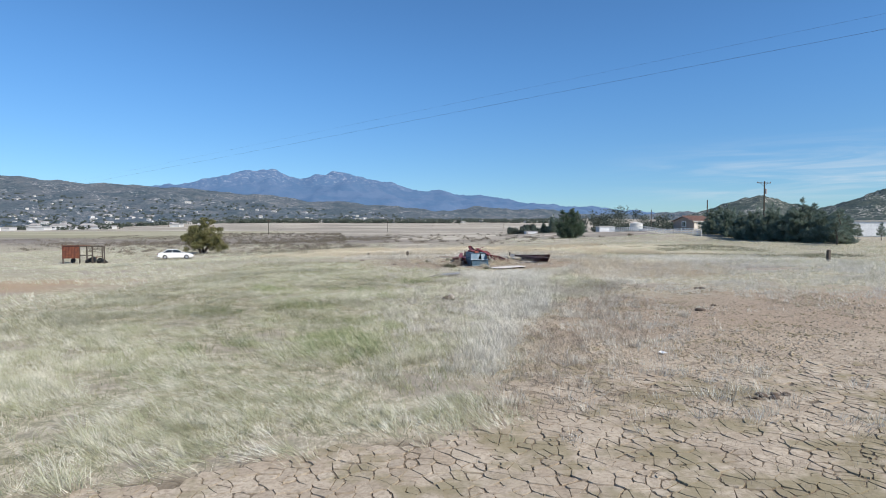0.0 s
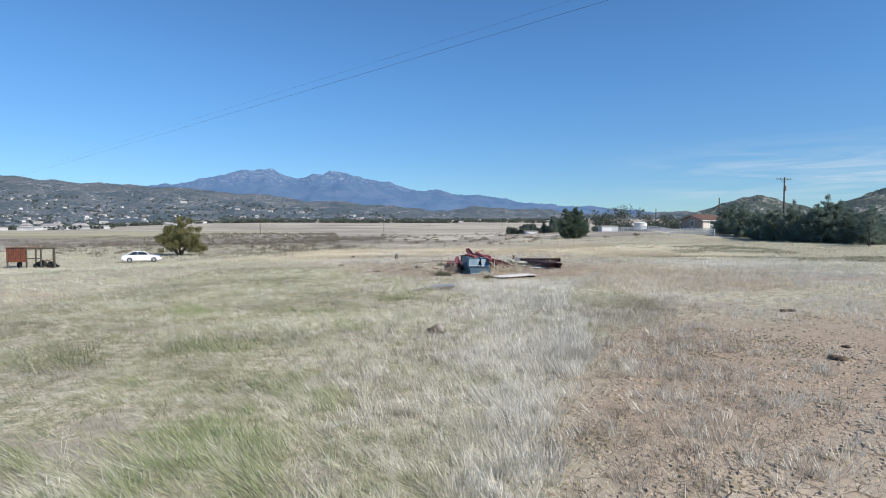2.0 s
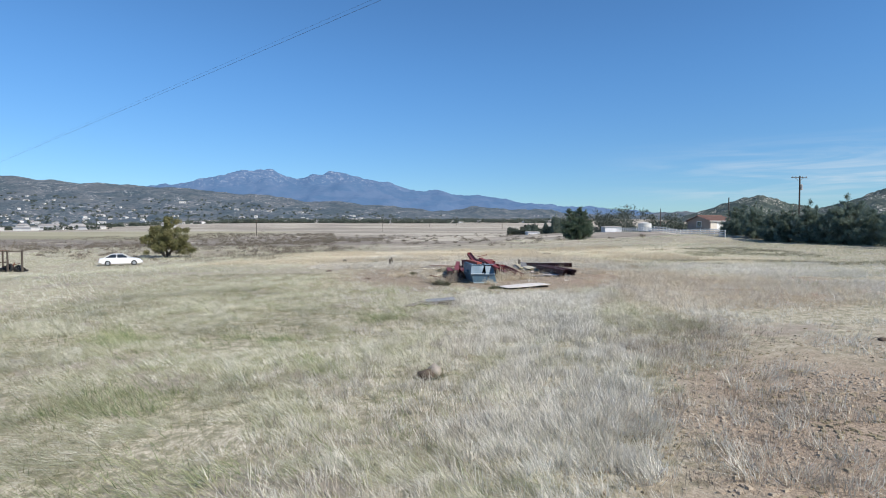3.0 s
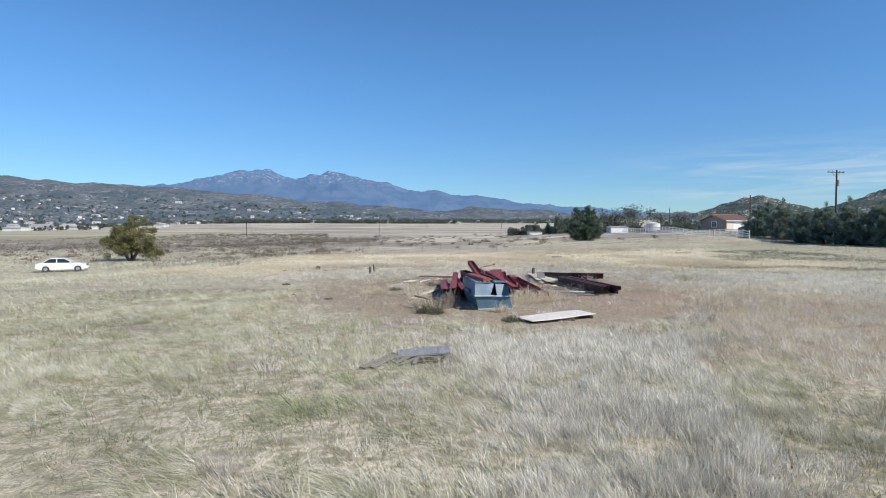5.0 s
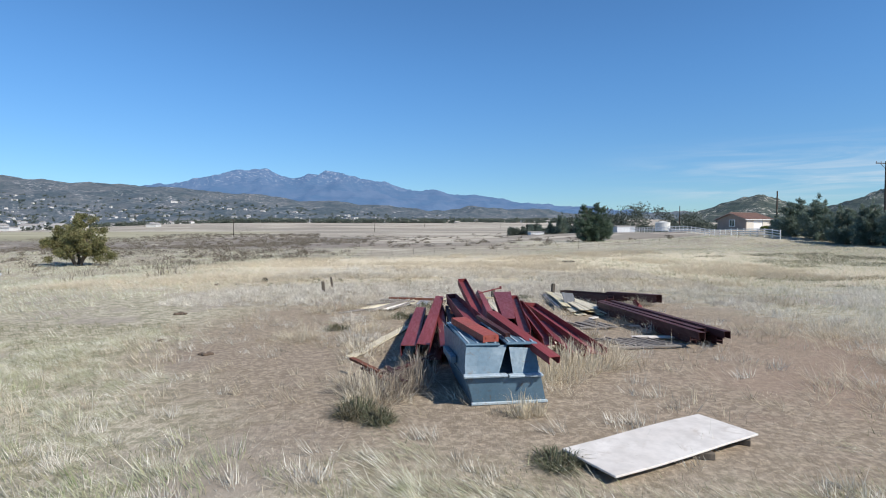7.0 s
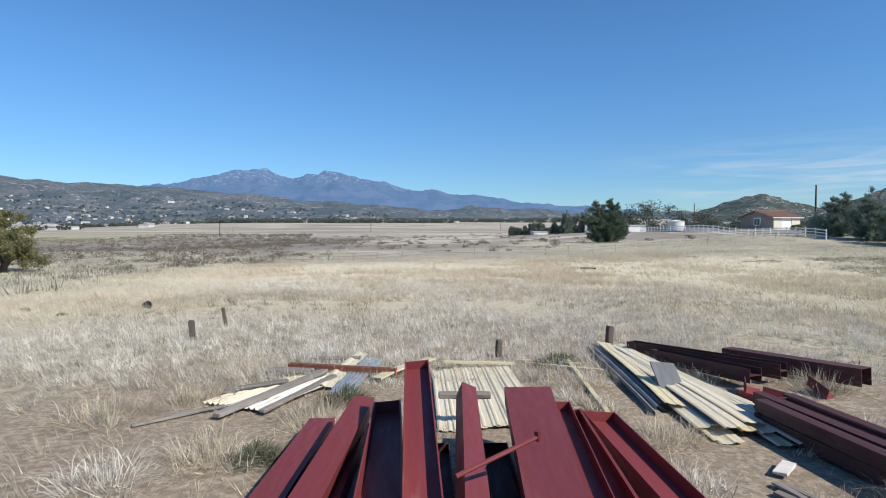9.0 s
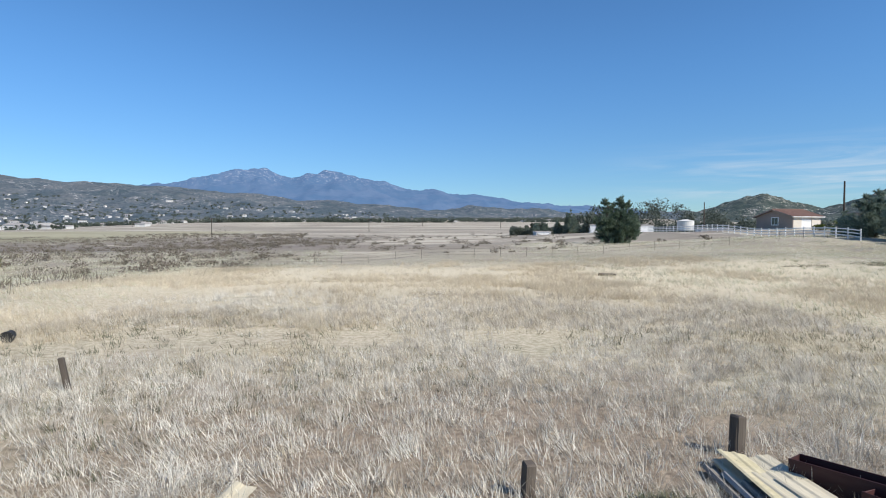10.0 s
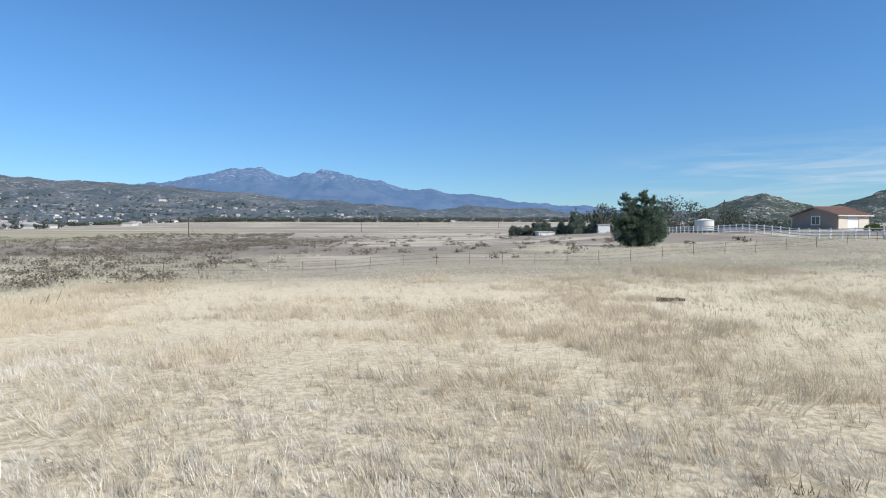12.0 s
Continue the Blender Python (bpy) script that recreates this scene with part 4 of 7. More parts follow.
beam((4.86, 45.7, 0.44), (4.60, 49.7, 0.50), 0.34, 0.16, "channel", red, "short maroon steel channel beside the pile", -8)
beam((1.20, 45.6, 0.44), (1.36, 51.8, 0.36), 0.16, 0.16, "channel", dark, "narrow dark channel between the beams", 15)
for k in range(3):
    beam((4.30 + 0.09 * k, 46.4 + 0.2 * k, 0.40 + 0.03 * k), (4.44 + 0.05 * k, 50.2 + 0.2 * k, 0.34 + 0.03 * k), 0.07, 0.03, "channel", M["cream"], "thin pale strip wedged in the pile", 12 * k - 10, False, "pale strips in the pile")
beam((2.66, 48.9, 0.98), (2.60, 50.6, 1.02), 0.06, 0.05, "channel", M["galv"], "thin galvanised strip wedged in the pile", 20, False, "pale strips in the pile")
# lower courses that carry the rest, all in the darker maroon
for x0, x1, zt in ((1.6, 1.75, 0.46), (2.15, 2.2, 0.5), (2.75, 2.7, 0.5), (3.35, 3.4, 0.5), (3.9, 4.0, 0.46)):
    beam((x0, 45.6, zt), (x1, 52.2, zt), 0.30, 0.26, "girder", dark, "darker maroon girder at the bottom of the pile")
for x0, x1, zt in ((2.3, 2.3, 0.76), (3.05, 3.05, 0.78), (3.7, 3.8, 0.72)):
    beam((x0, 45.6, zt), (x1, 51.8, zt - 0.04), 0.28, 0.22, "girder", dark, "darker maroon girder in the middle course")
# short pieces over the bin
beam((2.06, 44.35, 1.46), (2.55, 42.75, 1.41), 0.28, 0.12, "channel", M["orange"], "short orange primed channel on the bin lids")
beam((3.52, 42.25, 1.16), (2.72, 44.5, 1.56), 0.20, 0.12, "channel", red, "maroon channel across the bin lids")
beam((2.46, 44.4, 1.50), (2.86, 43.0, 1.40), 0.10, 0.07, "channel", dark, "narrow dark steel offcut on the bin lids")
bar = thing("steel_bar", span((2.82, 49.3, 1.36), (3.52, 49.8, 1.47)), "thin rusty steel bar across the beams", "steel bar")
bm = bmesh.new()
tube(bm, (0, -0.42, 0), (0, 0.42, 0), 0.018)
tube(bm, (0, 0.40, -0.03), (0, 0.40, 0.05), 0.03)
part("bar", bm, red, bar)
# offcuts at the foot of the west flank
for k in range(5):
    r = random.Random(k + 40)
    x, y = r.uniform(0.5, 1.4), r.uniform(43.4, 44.4)
    a = r.uniform(-0.9, 0.9)
    beam(g(x, y, 0.10 + 0.05 * k), g(x + math.sin(a) * 1.1, y + math.cos(a) * 1.1, 0.12 + 0.07 * k), 0.10, 0.05, "channel", M["rust"] if k % 2 else dark, "rusty steel offcut at the foot of the pile", plate=False)

# ---- the blue bin ----
gz = height(2.8, 42.9)
skip = thing("steel_bin", pose(2.60, 43.6, gz, 0, 0, 8), "dented blue steel waste bin with torn front and closed lids", "waste bin")


def slab(bm, a, b, c, d, t=0.02):
    """A plate through four corners, its thickness laid inward."""
    a, b, c, d = Vector(a), Vector(b), Vector(c), Vector(d)
    n = (b - a).cross(d - a).normalized() * t
    top = [bm.verts.new(v) for v in (a, b, c, d)]
    low = [bm.verts.new(v - n) for v in (a, b, c, d)]
    bm.faces.new(top), bm.faces.new(low[::-1])
    for k in range(4):
        bm.faces.new((top[k], low[k], low[(k + 1) % 4], top[(k + 1) % 4]))


def quadbox(bm, low, high):
    """A box from four low and four high corners, both anticlockwise."""
    a = [bm.verts.new(v) for v in low]
    b = [bm.verts.new(v) for v in high]
    bm.faces.new(a[::-1]), bm.faces.new(b)
    for k in range(4):
        bm.faces.new((a[k], a[(k + 1) % 4], b[(k + 1) % 4], b[k]))


bm = bmesh.new()
quadbox(bm, [(-0.52, -1.00, 0.02), (0.74, -1.00, 0.03), (0.66, 1.05, 0.02), (-0.50, 1.05, 0.02)],
        [(-0.66, -1.10, 0.50), (0.62, -1.10, 0.49), (0.63, 1.10, 0.50), (-0.68, 1.10, 0.50)])
bmesh.ops.bevel(bm, geom=bm.edges[:], offset=0.02, segments=2, affect="EDGES")
part("lower_body", bm, M["bin_blue"], skip)
for name, rows in (("side_wall", ((-0.66, 1.10, 0.50), (-0.66, -1.08, 0.50), (-0.60, -0.86, 0.98), (-0.66, 1.10, 0.99))),
                   ("side_wall", ((0.62, -1.08, 0.49), (0.62, 1.10, 0.50), (0.62, 1.10, 0.98), (0.60, -0.86, 0.90))),
                   ("rear_wall", ((0.62, 1.10, 0.50), (-0.66, 1.10, 0.50), (-0.66, 1.10, 0.99), (0.62, 1.10, 0.98))),
                   ("front_panel", ((-0.655, -1.085, 0.505), (-0.10, -1.06, 0.505), (0.10, -0.84, 0.955), (-0.60, -0.86, 0.975))),
                   ("front_panel", ((0.14, -1.09, 0.50), (0.615, -1.085, 0.495), (0.60, -0.865, 0.895), (0.12, -0.90, 0.93)))):
    bm = bmesh.new()
    slab(bm, *rows)
    bmesh.ops.subdivide_edges(bm, edges=bm.edges[:], cuts=2, use_grid_fill=True)
    for v in bm.verts:
        v.co += Vector((noise.noise(v.co * 2.3), noise.noise(v.co * 2.3 + Vector((5, 0, 0))), 0)) * 0.018
    part(name, bm, M["bin_blue"], skip)
for x0, x1, zz in ((-0.69, 0.04, 0.52), (0.06, 0.64, 0.505)):
    bm = bmesh.new()
    box(bm, (x1 - x0, 0.10, 0.04), Matrix.Translation(((x0 + x1) / 2, -1.12, zz)) @ Matrix.Rotation(0.12, 4, "X"), 0.008)
    part("front_ledge", bm, M["bin_edge"], skip, "pale chipped front ledge")
bm = bmesh.new()
box(bm, (1.30, 0.05, 0.05), Matrix.Translation((0.11, -1.01, 0.03)), 0.01)
part("foot_rail", bm, M["bin_edge"], skip, "pale chipped foot rail")
for xa, xb in ((-0.62, -0.02), (0.08, 0.62)):
    bm = bmesh.new()
    quadbox(bm, [(xa, -0.90, 0.965), (xb, -0.90, 0.955), (xb - 0.02, 1.14, 0.985), (xa, 1.14, 1.00)],
            [(xa, -0.90, 1.0), (xb, -0.90, 0.99), (xb - 0.02, 1.14, 1.02), (xa, 1.14, 1.035)])
    bmesh.ops.bevel(bm, geom=bm.edges[:], offset=0.012, segments=1, affect="EDGES")
    lid = part("lid", bm, M["bin_blue"], skip)
    for k in range(4):
        u = (k + 0.5) / 4
        bm = bmesh.new()
        p0, p1 = Vector((xa + (xb - xa) * u, -0.84, 1.0)), Vector((xa + (xb - xa) * u, 1.10, 1.035))
        box(bm, (0.03, (p1 - p0).length, 0.02), span(p0, p1))
        part("lid_rib", bm, M["bin_edge"], lid)
for x in (-0.72, 0.68):
    bm = bmesh.new()
    box(bm, (0.10, 0.9, 0.12), Matrix.Translation((x, 0.1, 0.62)), 0.01)
    part("fork_pocket", bm, M["bin_blue"], skip)

# ---- white board on the ground ----
board = thing("white_board", pose(4.64, 40.72, height(4.64, 40.72) + 0.12, 0.5, -1.0, 27), "chalky white flat board lying on bits of timber", "board")
bm = bmesh.new()
box(bm, (2.6, 0.95, 0.03), None, 0.006)
bmesh.ops.subdivide_edges(bm, edges=bm.edges[:], cuts=3, use_grid_fill=True)
for v in bm.verts:
    v.co.z += 0.012 * math.sin(2.1 * v.co.x + 1.2 * v.co.y)
part("sheet", bm, M["panel_white"], board)
for k, (x, y) in enumerate(((5.6, 41.05), (4.85, 40.5), (3.9, 40.2))):
    tim = thing("timber_block", pose(x, y, height(x, y) + 0.045, 0, 0, 20 * k - 30), "short dark timber block under the board", "timber")
    bm = bmesh.new()
    box(bm, (0.7, 0.1, 0.09), None, 0.01)
    part("block", bm, M["wood_dark"], tim)

# ---- long weathered beams on the east side ----
for k in range(8):
    r = random.Random(k)
    off = (k % 4) * 0.21
    z = 0.22 + 0.2 * (k // 4)
    a, b = g(8.08 + off + r.uniform(-.05, .05), 47.3 + r.uniform(-.5, .4), z), g(7.50 + off * 0.9, 53.9 + r.uniform(-.6, .4), z)
    beam(a, b, 0.17, 0.18, "channel" if k % 3 else "girder", dark, "long weathered dark maroon beam in a stack", group="dark beam stack")
for a, b, w, h, lab in (((10.3, 55.3), (9.1, 57.8), 0.32, 0.32, "dark maroon box beam with open end"), ((9.2, 55.9), (7.3, 58.8), 0.26, 0.28, "dark maroon box beam with lit red end"),
                        ((8.5, 55.6), (7.6, 58.0), 0.3, 0.26, "dark maroon girder behind the sheets")):
    beam(g(*a, h + 0.14), g(*b, h + 0.02), w, h, "channel" if h > 0.3 else "girder", dark, lab, group="dark box beams")
for k, (x, y, a) in enumerate(((7.95, 54.6, 20), (8.3, 55.3, -25), (8.45, 54.8, 60), (9.5, 55.2, 5))):
    pl = thing("end_bracket", pose(x, y, height(x, y) + 0.14, 5 * k, 6, a), "bright red steel bracket by the beam ends", "bracket")
    bm = bmesh.new()
    strip(bm, [(-0.13, 0.09), (-0.13, -0.09), (0.13, -0.09)], 0.5, None, 0.012)
    part("bracket", bm, red, pl)


# ---- profiled sheets ----
def ribbed(w, ribs, depth):
    """The section of a ribbed roofing sheet."""
    out, p = [], w / ribs
    for k in range(ribs):
        x = -w / 2 + k * p
        out += [(x, 0), (x + 0.16 * p, depth), (x + 0.34 * p, depth), (x + 0.5 * p, 0)]
    return out + [(w / 2, 0)]


def sheeting(p, q, w, ribs, depth, material, label, roll=0.0, warp=0.02, group="profiled metal sheets", name="metal_sheet"):
    ln = (Vector(q) - Vector(p)).length
    ob = thing(name, span(p, q, roll), label, "metal sheet", group)
    bm = bmesh.new()
    strip(bm, ribbed(w, ribs, depth), ln, None, 0.003, warp, 6)
    part("sheet", bm, material, ob)
    return ob


CREAM = "cream painted ribbed metal strip in a loose bundle"
for k in range(15):
    r = random.Random(k + 3)
    o = (k % 6) * 0.17 - 0.35
    lv = 0.01 + 0.04 * (k // 6) + 0.006 * k
    ln = r.uniform(0.0, 1.6)
    a = g(7.12 + 1.3 * o + r.uniform(-.2, .2), 52.5 + ln - 0.6 * o, lv)
    b = g(6.95 + 0.6 * o + r.uniform(-.06, .06), 59.2 - r.uniform(0, 1.4) * (k % 3), lv + 0.05)
    mt = M["cream_yellow"] if k % 4 == 0 else (M["greymetal"] if k % 5 == 2 else M["cream"])
    sheeting(a, b, 0.34, 2, 0.013, mt, CREAM if mt is not M["greymetal"] else "weathered grey ribbed metal strip in a loose bundle", r.uniform(-9, 9), 0.03, "cream strip bundle")
for k in range(6):
    r = random.Random(k + 77)
    a, b = g(6.15 + 0.12 * k, 54.2 + 0.15 * k, 0.05 + 0.02 * k), g(6.4 + 0.10 * k, 59.0 - 0.25 * k, 0.08 + 0.02 * k)
    sheeting(a, b, 0.16, 1, 0.04, M["greymetal"] if k % 2 else M["wood"], "narrow grey metal strip beside the bundle", r.uniform(-10, 10), 0.015, "grey strips")
blk = thing("plywood_offcut", pose(6.80, 55.35, height(6.80, 55.35) + 0.30, 38, 6, 6), "weathered grey plywood offcut, darkened as shaded, propped on the sheets", "plywood")
bm = bmesh.new()
box(bm, (0.46, 0.72, 0.028), None, 0.004)
part("board", bm, M["ply_shaded"], blk)
# middle stack
for k in range(7):
    o = k * 0.22
    r = random.Random(k + 9)
    sheeting(g(2.86 + o + r.uniform(-.03, .03), 53.4 + r.uniform(0, .5), 0.02 + 0.008 * k), g(2.74 + o * 0.98, 57.1 + r.uniform(-.15, .1), 0.07 + 0.008 * k), 0.30, 2, 0.016, M["cream"],
             "cream ribbed roofing sheet behind the beams", r.uniform(-3, 3), 0.015, "middle sheet stack")
fas = thing("fascia_strip", span(g(2.84, 57.3, 0.18), g(4.32, 57.2, 0.16)), "pale yellow folded metal fascia strip", "metal strip")
bm = bmesh.new()
strip(bm, [(-0.10, -0.03), (-0.10, 0.0), (0.10, 0.02), (0.10, -0.02)], 1.48, None, 0.003)
part("strip", bm, M["cream_yellow"], fas)
fas2 = thing("fascia_strip", span(g(1.55, 56.3, 0.10), g(2.55, 57.8, 0.16)), "bent pale metal fascia strip on the ground", "metal strip")
bm = bmesh.new()
strip(bm, [(-0.12, -0.04), (-0.12, 0.0), (0.12, 0.015), (0.12, -0.02)], 1.9, None, 0.003, 0.04, 6)
part("strip", bm, M["cream_yellow"], fas2)
# west heap: sheets, boards and one rusty rail
for k, (a, b, w, mt, lab) in enumerate((((-1.05, 54.9), (0.35, 57.0), 0.72, M["cream"], "dirty cream corrugated roofing sheet"), ((-0.35, 54.6), (0.95, 57.2), 0.60, M["panel_white"], "pale corrugated roofing sheet"),
                                        ((0.98, 55.3), (1.30, 58.1), 0.42, M["galv"], "shiny galvanised ribbed sheet"), ((0.62, 55.8), (0.95, 58.6), 0.30, M["cream"], "cream flat flashing strip"))):
    sheeting(g(*a, 0.03 + 0.015 * k), g(*b, 0.06 + 0.02 * k), w, 5 if k < 3 else 1, 0.03, mt, lab + " on the ground", 4 * k - 6, 0.03, "west sheet heap")


def plank(p, q, w, t, label, material=None, group="old planks"):
    ln = (Vector(q) - Vector(p)).length
    ob = thing("timber", span(p, q), label, "timber", group)
    bm = bmesh.new()
    box(bm, (w, ln, t), None, min(t, w) * 0.18)
    bmesh.ops.subdivide_edges(bm, edges=[e for e in bm.edges if e.calc_length() > 0.5 * ln], cuts=4)
    jag(bm, 0.006, int(ln * 997))
    part("timber_body", bm, material or M["wood"], ob)
    return ob


GREYP = "weathered grey timber plank lying in the heap"
for a, b, w, t in (((-0.75, 54.2, .08), (0.45, 56.7, .16), .17, .07), ((-0.1, 54.4, .08), (0.7, 56.4, .14), .12, .05), ((-0.75, 56.9, .10), (0.2, 56.95, .12), .28, .09),
                   ((-1.1, 55.5, .12), (-0.1, 56.0, .14), .14, .05), ((-1.6, 54.3, .05), (0.0, 55.2, .07), .07, .03), ((-1.9, 53.9, .04), (-0.3, 55.3, .06), .06, .03),
                   ((-0.5, 58.1, .1), (1.0, 58.0, .12), .16, .06), ((2.72, 53.8, .50), (3.5, 53.8, .50), .16, .08)):
    plank(g(a[0], a[1], a[2]), g(b[0], b[1], b[2]), w, t, GREYP)
rail = thing("steel_rail", span(g(-0.37, 57.1, 0.22), g(1.89, 56.6, 0.22)), "rusty red steel rail across the west heap", "steel rail")
bm = bmesh.new()
channel(bm, 0.13, 0.09, 2.3, 0.008, None, 0.02)
part("channel", bm, M["rust"], rail)
bm = bmesh.new()
box(bm, (0.12, 0.02, 0.2), Matrix.Translation((0, 1.15, -0.08)), 0.004)
part("end_plate", bm, M["orange"], rail, "bright end plate")
# boards on the bare ground between the beams and the east stack
for k in range(9):
    r = random.Random(k + 200)
    x = 6.25 + 0.11 * k + r.uniform(-.06, .06)
    plank(g(x, 50.3 + r.uniform(-.25, .2), 0.04), g(x - 0.4 + r.uniform(-.15, .15), 51.5 + r.uniform(-.35, .3), 0.05), r.uniform(.05, .10), .035, "grey rotten slat on the bare ground", group="rotten slats")
for k in range(11):
    r = random.Random(k + 300)
    x = 6.0 + 0.15 * k
    plank(g(x + 0.3, 47.2 + r.uniform(-.1, .1), 0.05), g(x - 0.25, 48.3 + r.uniform(-.15, .15), 0.055), r.uniform(.06, .10), .035, "grey rotten slat on the bare ground", group="rotten slats")
for a, b, w in (((5.9, 50.1), (7.05, 50.15), .08), ((7.3, 50.6), (7.8, 50.35), .10), ((7.5, 50.4), (7.9, 50.2), .12), ((6.9, 48.5), (7.9, 48.4), .13), ((7.3, 48.35), (8.2, 48.25), .12), ((6.7, 51.9), (7.0, 52.2), .16), ((5.8, 47.0), (7.6, 47.05), .1)):
    plank(g(*a, 0.06), g(*b, 0.07), w, .035, "pale bleached board on the bare ground", M["panel_white"] if w > .11 else M["wood"], group="loose boards")
for a, b, w in (((5.35, 53.2), (5.6, 58.0), .08), ((4.7, 57.6), (6.1, 56.9), .05), ((4.4, 57.9), (5.8, 57.5), .05)):
    plank(g(*a, 0.05), g(*b, 0.06), w, .03, "thin pale stick on the ground", M["cream_yellow"], group="loose boards")
plank(g(-0.35, 46.3, 0.05), g(0.75, 50.6, 0.06), 0.26, 0.03, "pale flat strip under the beams", M["cream"], group="loose boards")

# ---- old boards out in the grass ----
sheet_lid = thing("plywood_sheet", pose(0.45, 35.75, height(0.45, 35.75) + 0.15, 3, -4, 4), "weathered dark grey plywood sheet on broken boards", "plywood")
bm = bmesh.new()
box(bm, (1.22, 0.62, 0.03), None, 0.005)
bmesh.ops.subdivide_edges(bm, edges=bm.edges[:], cuts=2, use_grid_fill=True)
jag(bm, 0.008, 4)
part("sheet", bm, M["greymetal"], sheet_lid)
for a, b, w in (((-0.88, 34.65, .05), (-0.30, 35.55, .13), .15), ((-0.66, 34.70, .05), (-0.18, 35.50, .12), .11), ((-0.18, 35.0, .06), (0.22, 35.55, .12), .08), ((-0.05, 34.9, .05), (0.45, 35.55, .11), .08),
                ((0.25, 34.95, .05), (0.35, 35.5, .10), .09), ((0.95, 34.9, .05), (1.05, 35.6, .11), .12), ((0.4, 35.3, .12), (0.85, 35.25, .12), .06)):
    plank(g(*a), g(*b), w, .035, "weathered grey board lying in the grass", M["wood"], "boards in the grass")
for y in (35.15, 35.5, 36.0):
    plank(g(-0.4, y, 0.05), g(1.1, y + 0.04, 0.05), .09, .05, "dark rotten batten under the boards", M["wood_dark"], "boards in the grass")


# ---- posts and small finds ----
def post(x, y, h, r, lean, label, square=True):
    ob = thing("wooden_post", pose(x, y, height(x, y) - 0.05, lean[0], lean[1], 15), label, "post", "old fence posts")
    bm = bmesh.new()
    if square:
        box(bm, (2 * r, 2 * r, h), Matrix.Translation((0, 0, h / 2)), r * 0.25)
    else:
        tube(bm, (0, 0, 0), (0, 0, h), r, r * 0.92, 9)
    jag(bm, r * 0.10, int(100 * x))
    part("post", bm, M["wood_dark"], ob)
    return ob


post(-3.8, 60.5, 0.62, 0.075, (3, -4), "dark weathered fence post stump")
post(-3.8, 62.9, 0.68, 0.05, (2, -9), "leaning weathered fence post")
post(7.0, 59.5, 0.58, 0.075, (-4, 6), "broad weathered post behind the sheets")
post(4.1, 58.4, 0.44, 0.065, (4, 3), "short weathered post behind the sheets")
post(33.2, 48.8, 1.05, 0.13, (0, 2), "thick dark wooden corner post")
crate = thing("black_tub", pose(-9.0, 68.4, height(-9, 68.4), 4, -8, 20), "small black plastic tub on its side", "tub")
bm = bmesh.new()
tube(bm, (0, -0.2, 0.16), (0, 0.2, 0.16), 0.16, 0.13, 14)
part("tub_body", bm, M["black"], crate)
bm = bmesh.new()
tube(bm, (0, -0.215, 0.16), (0, -0.19, 0.16), 0.18, 0.18, 14)
part("tub_rim", bm, M["black"], crate)
logw = thing("log", span(g(15.1, 94.4, 0.10), g(16.4, 94.0, 0.12)), "short dark fallen log in the grass", "log")
bm = bmesh.new()
tube(bm, (0, -0.65, 0), (0, 0.65, 0), 0.11, 0.08, 9)
tube(bm, (0, 0.1, 0), (0.2, 0.35, 0.16), 0.03, 0.015, 6)
jag(bm, 0.012, 3)
part("trunk", bm, M["wood_dark"], logw)
pole_s = thing("fallen_stick", span(g(-6.4, 77.6, 0.12), g(-4.9, 78.0, 0.14)), "pale fallen stick in the grass", "stick")
bm = bmesh.new()
tube(bm, (0, -0.8, 0), (0, 0.8, 0), 0.025, 0.018, 6)
part("stick", bm, M["cream"], pole_s)
tr = thing("plastic_scrap", pose(5.45, 13.95, height(5.45, 13.95) + 0.02, 0, 0, 30), "crumpled white plastic scrap on the clay", "litter")
bm = bmesh.new()
bmesh.ops.create_grid(bm, x_segments=6, y_segments=4, size=0.085)
for v in bm.verts:
    v.co.z += 0.05 * noise.noise(v.co * 14) + 0.03
bmesh.ops.solidify(bm, geom=bm.faces[:], thickness=0.004)
part("film", bm, M["trash"], tr)
for k, (x, y, s) in enumerate(((9.2, 20.5, .20), (10.4, 21.6, .14), (6.0, 10.4, .13), (6.3, 10.5, .16), (5.7, 10.3, .08), (12.4, 27.4, .2), (-4.1, 47.2, .16), (-7.7, 54.0, .2), (-11.2, 66.5, .22), (-6.0, 49.0, .12), (-13.6, 68.0, .25))):
    cl = thing("mud_clod", pose(x, y, height(x, y), 0, 0, 40 * k), "dark dried clod of earth and roots", "clod", "clods")
    bm = bmesh.new()
    for j in range(4):
        r = random.Random(10 * k + j)
        lump(bm, s * r.uniform(.35, .7), k + 7 * j, 0.55, Matrix.Translation((r.uniform(-s, s) * .8, r.uniform(-s, s) * .8, s * .12)))
    part("clod", bm, M["clod"], cl, smooth=True)
# a dry clump with a pale stone by the grass edge
cl = thing("stone", pose(0.28, 24.4, height(0.28, 24.4), 0, 0, 20), "pale and dark stones in a weed clump", "stone")
bm = bmesh.new()
lump(bm, 0.16, 5, 0.9, Matrix.Translation((0.05, 0, 0.12)))
part("stone_body", bm, M["stone"], cl, smooth=True)
bm = bmesh.new()
lump(bm, 0.2, 8, 0.6, Matrix.Translation((-0.12, -0.08, 0.06)))
part("mud_foot", bm, M["clod"], cl, smooth=True)


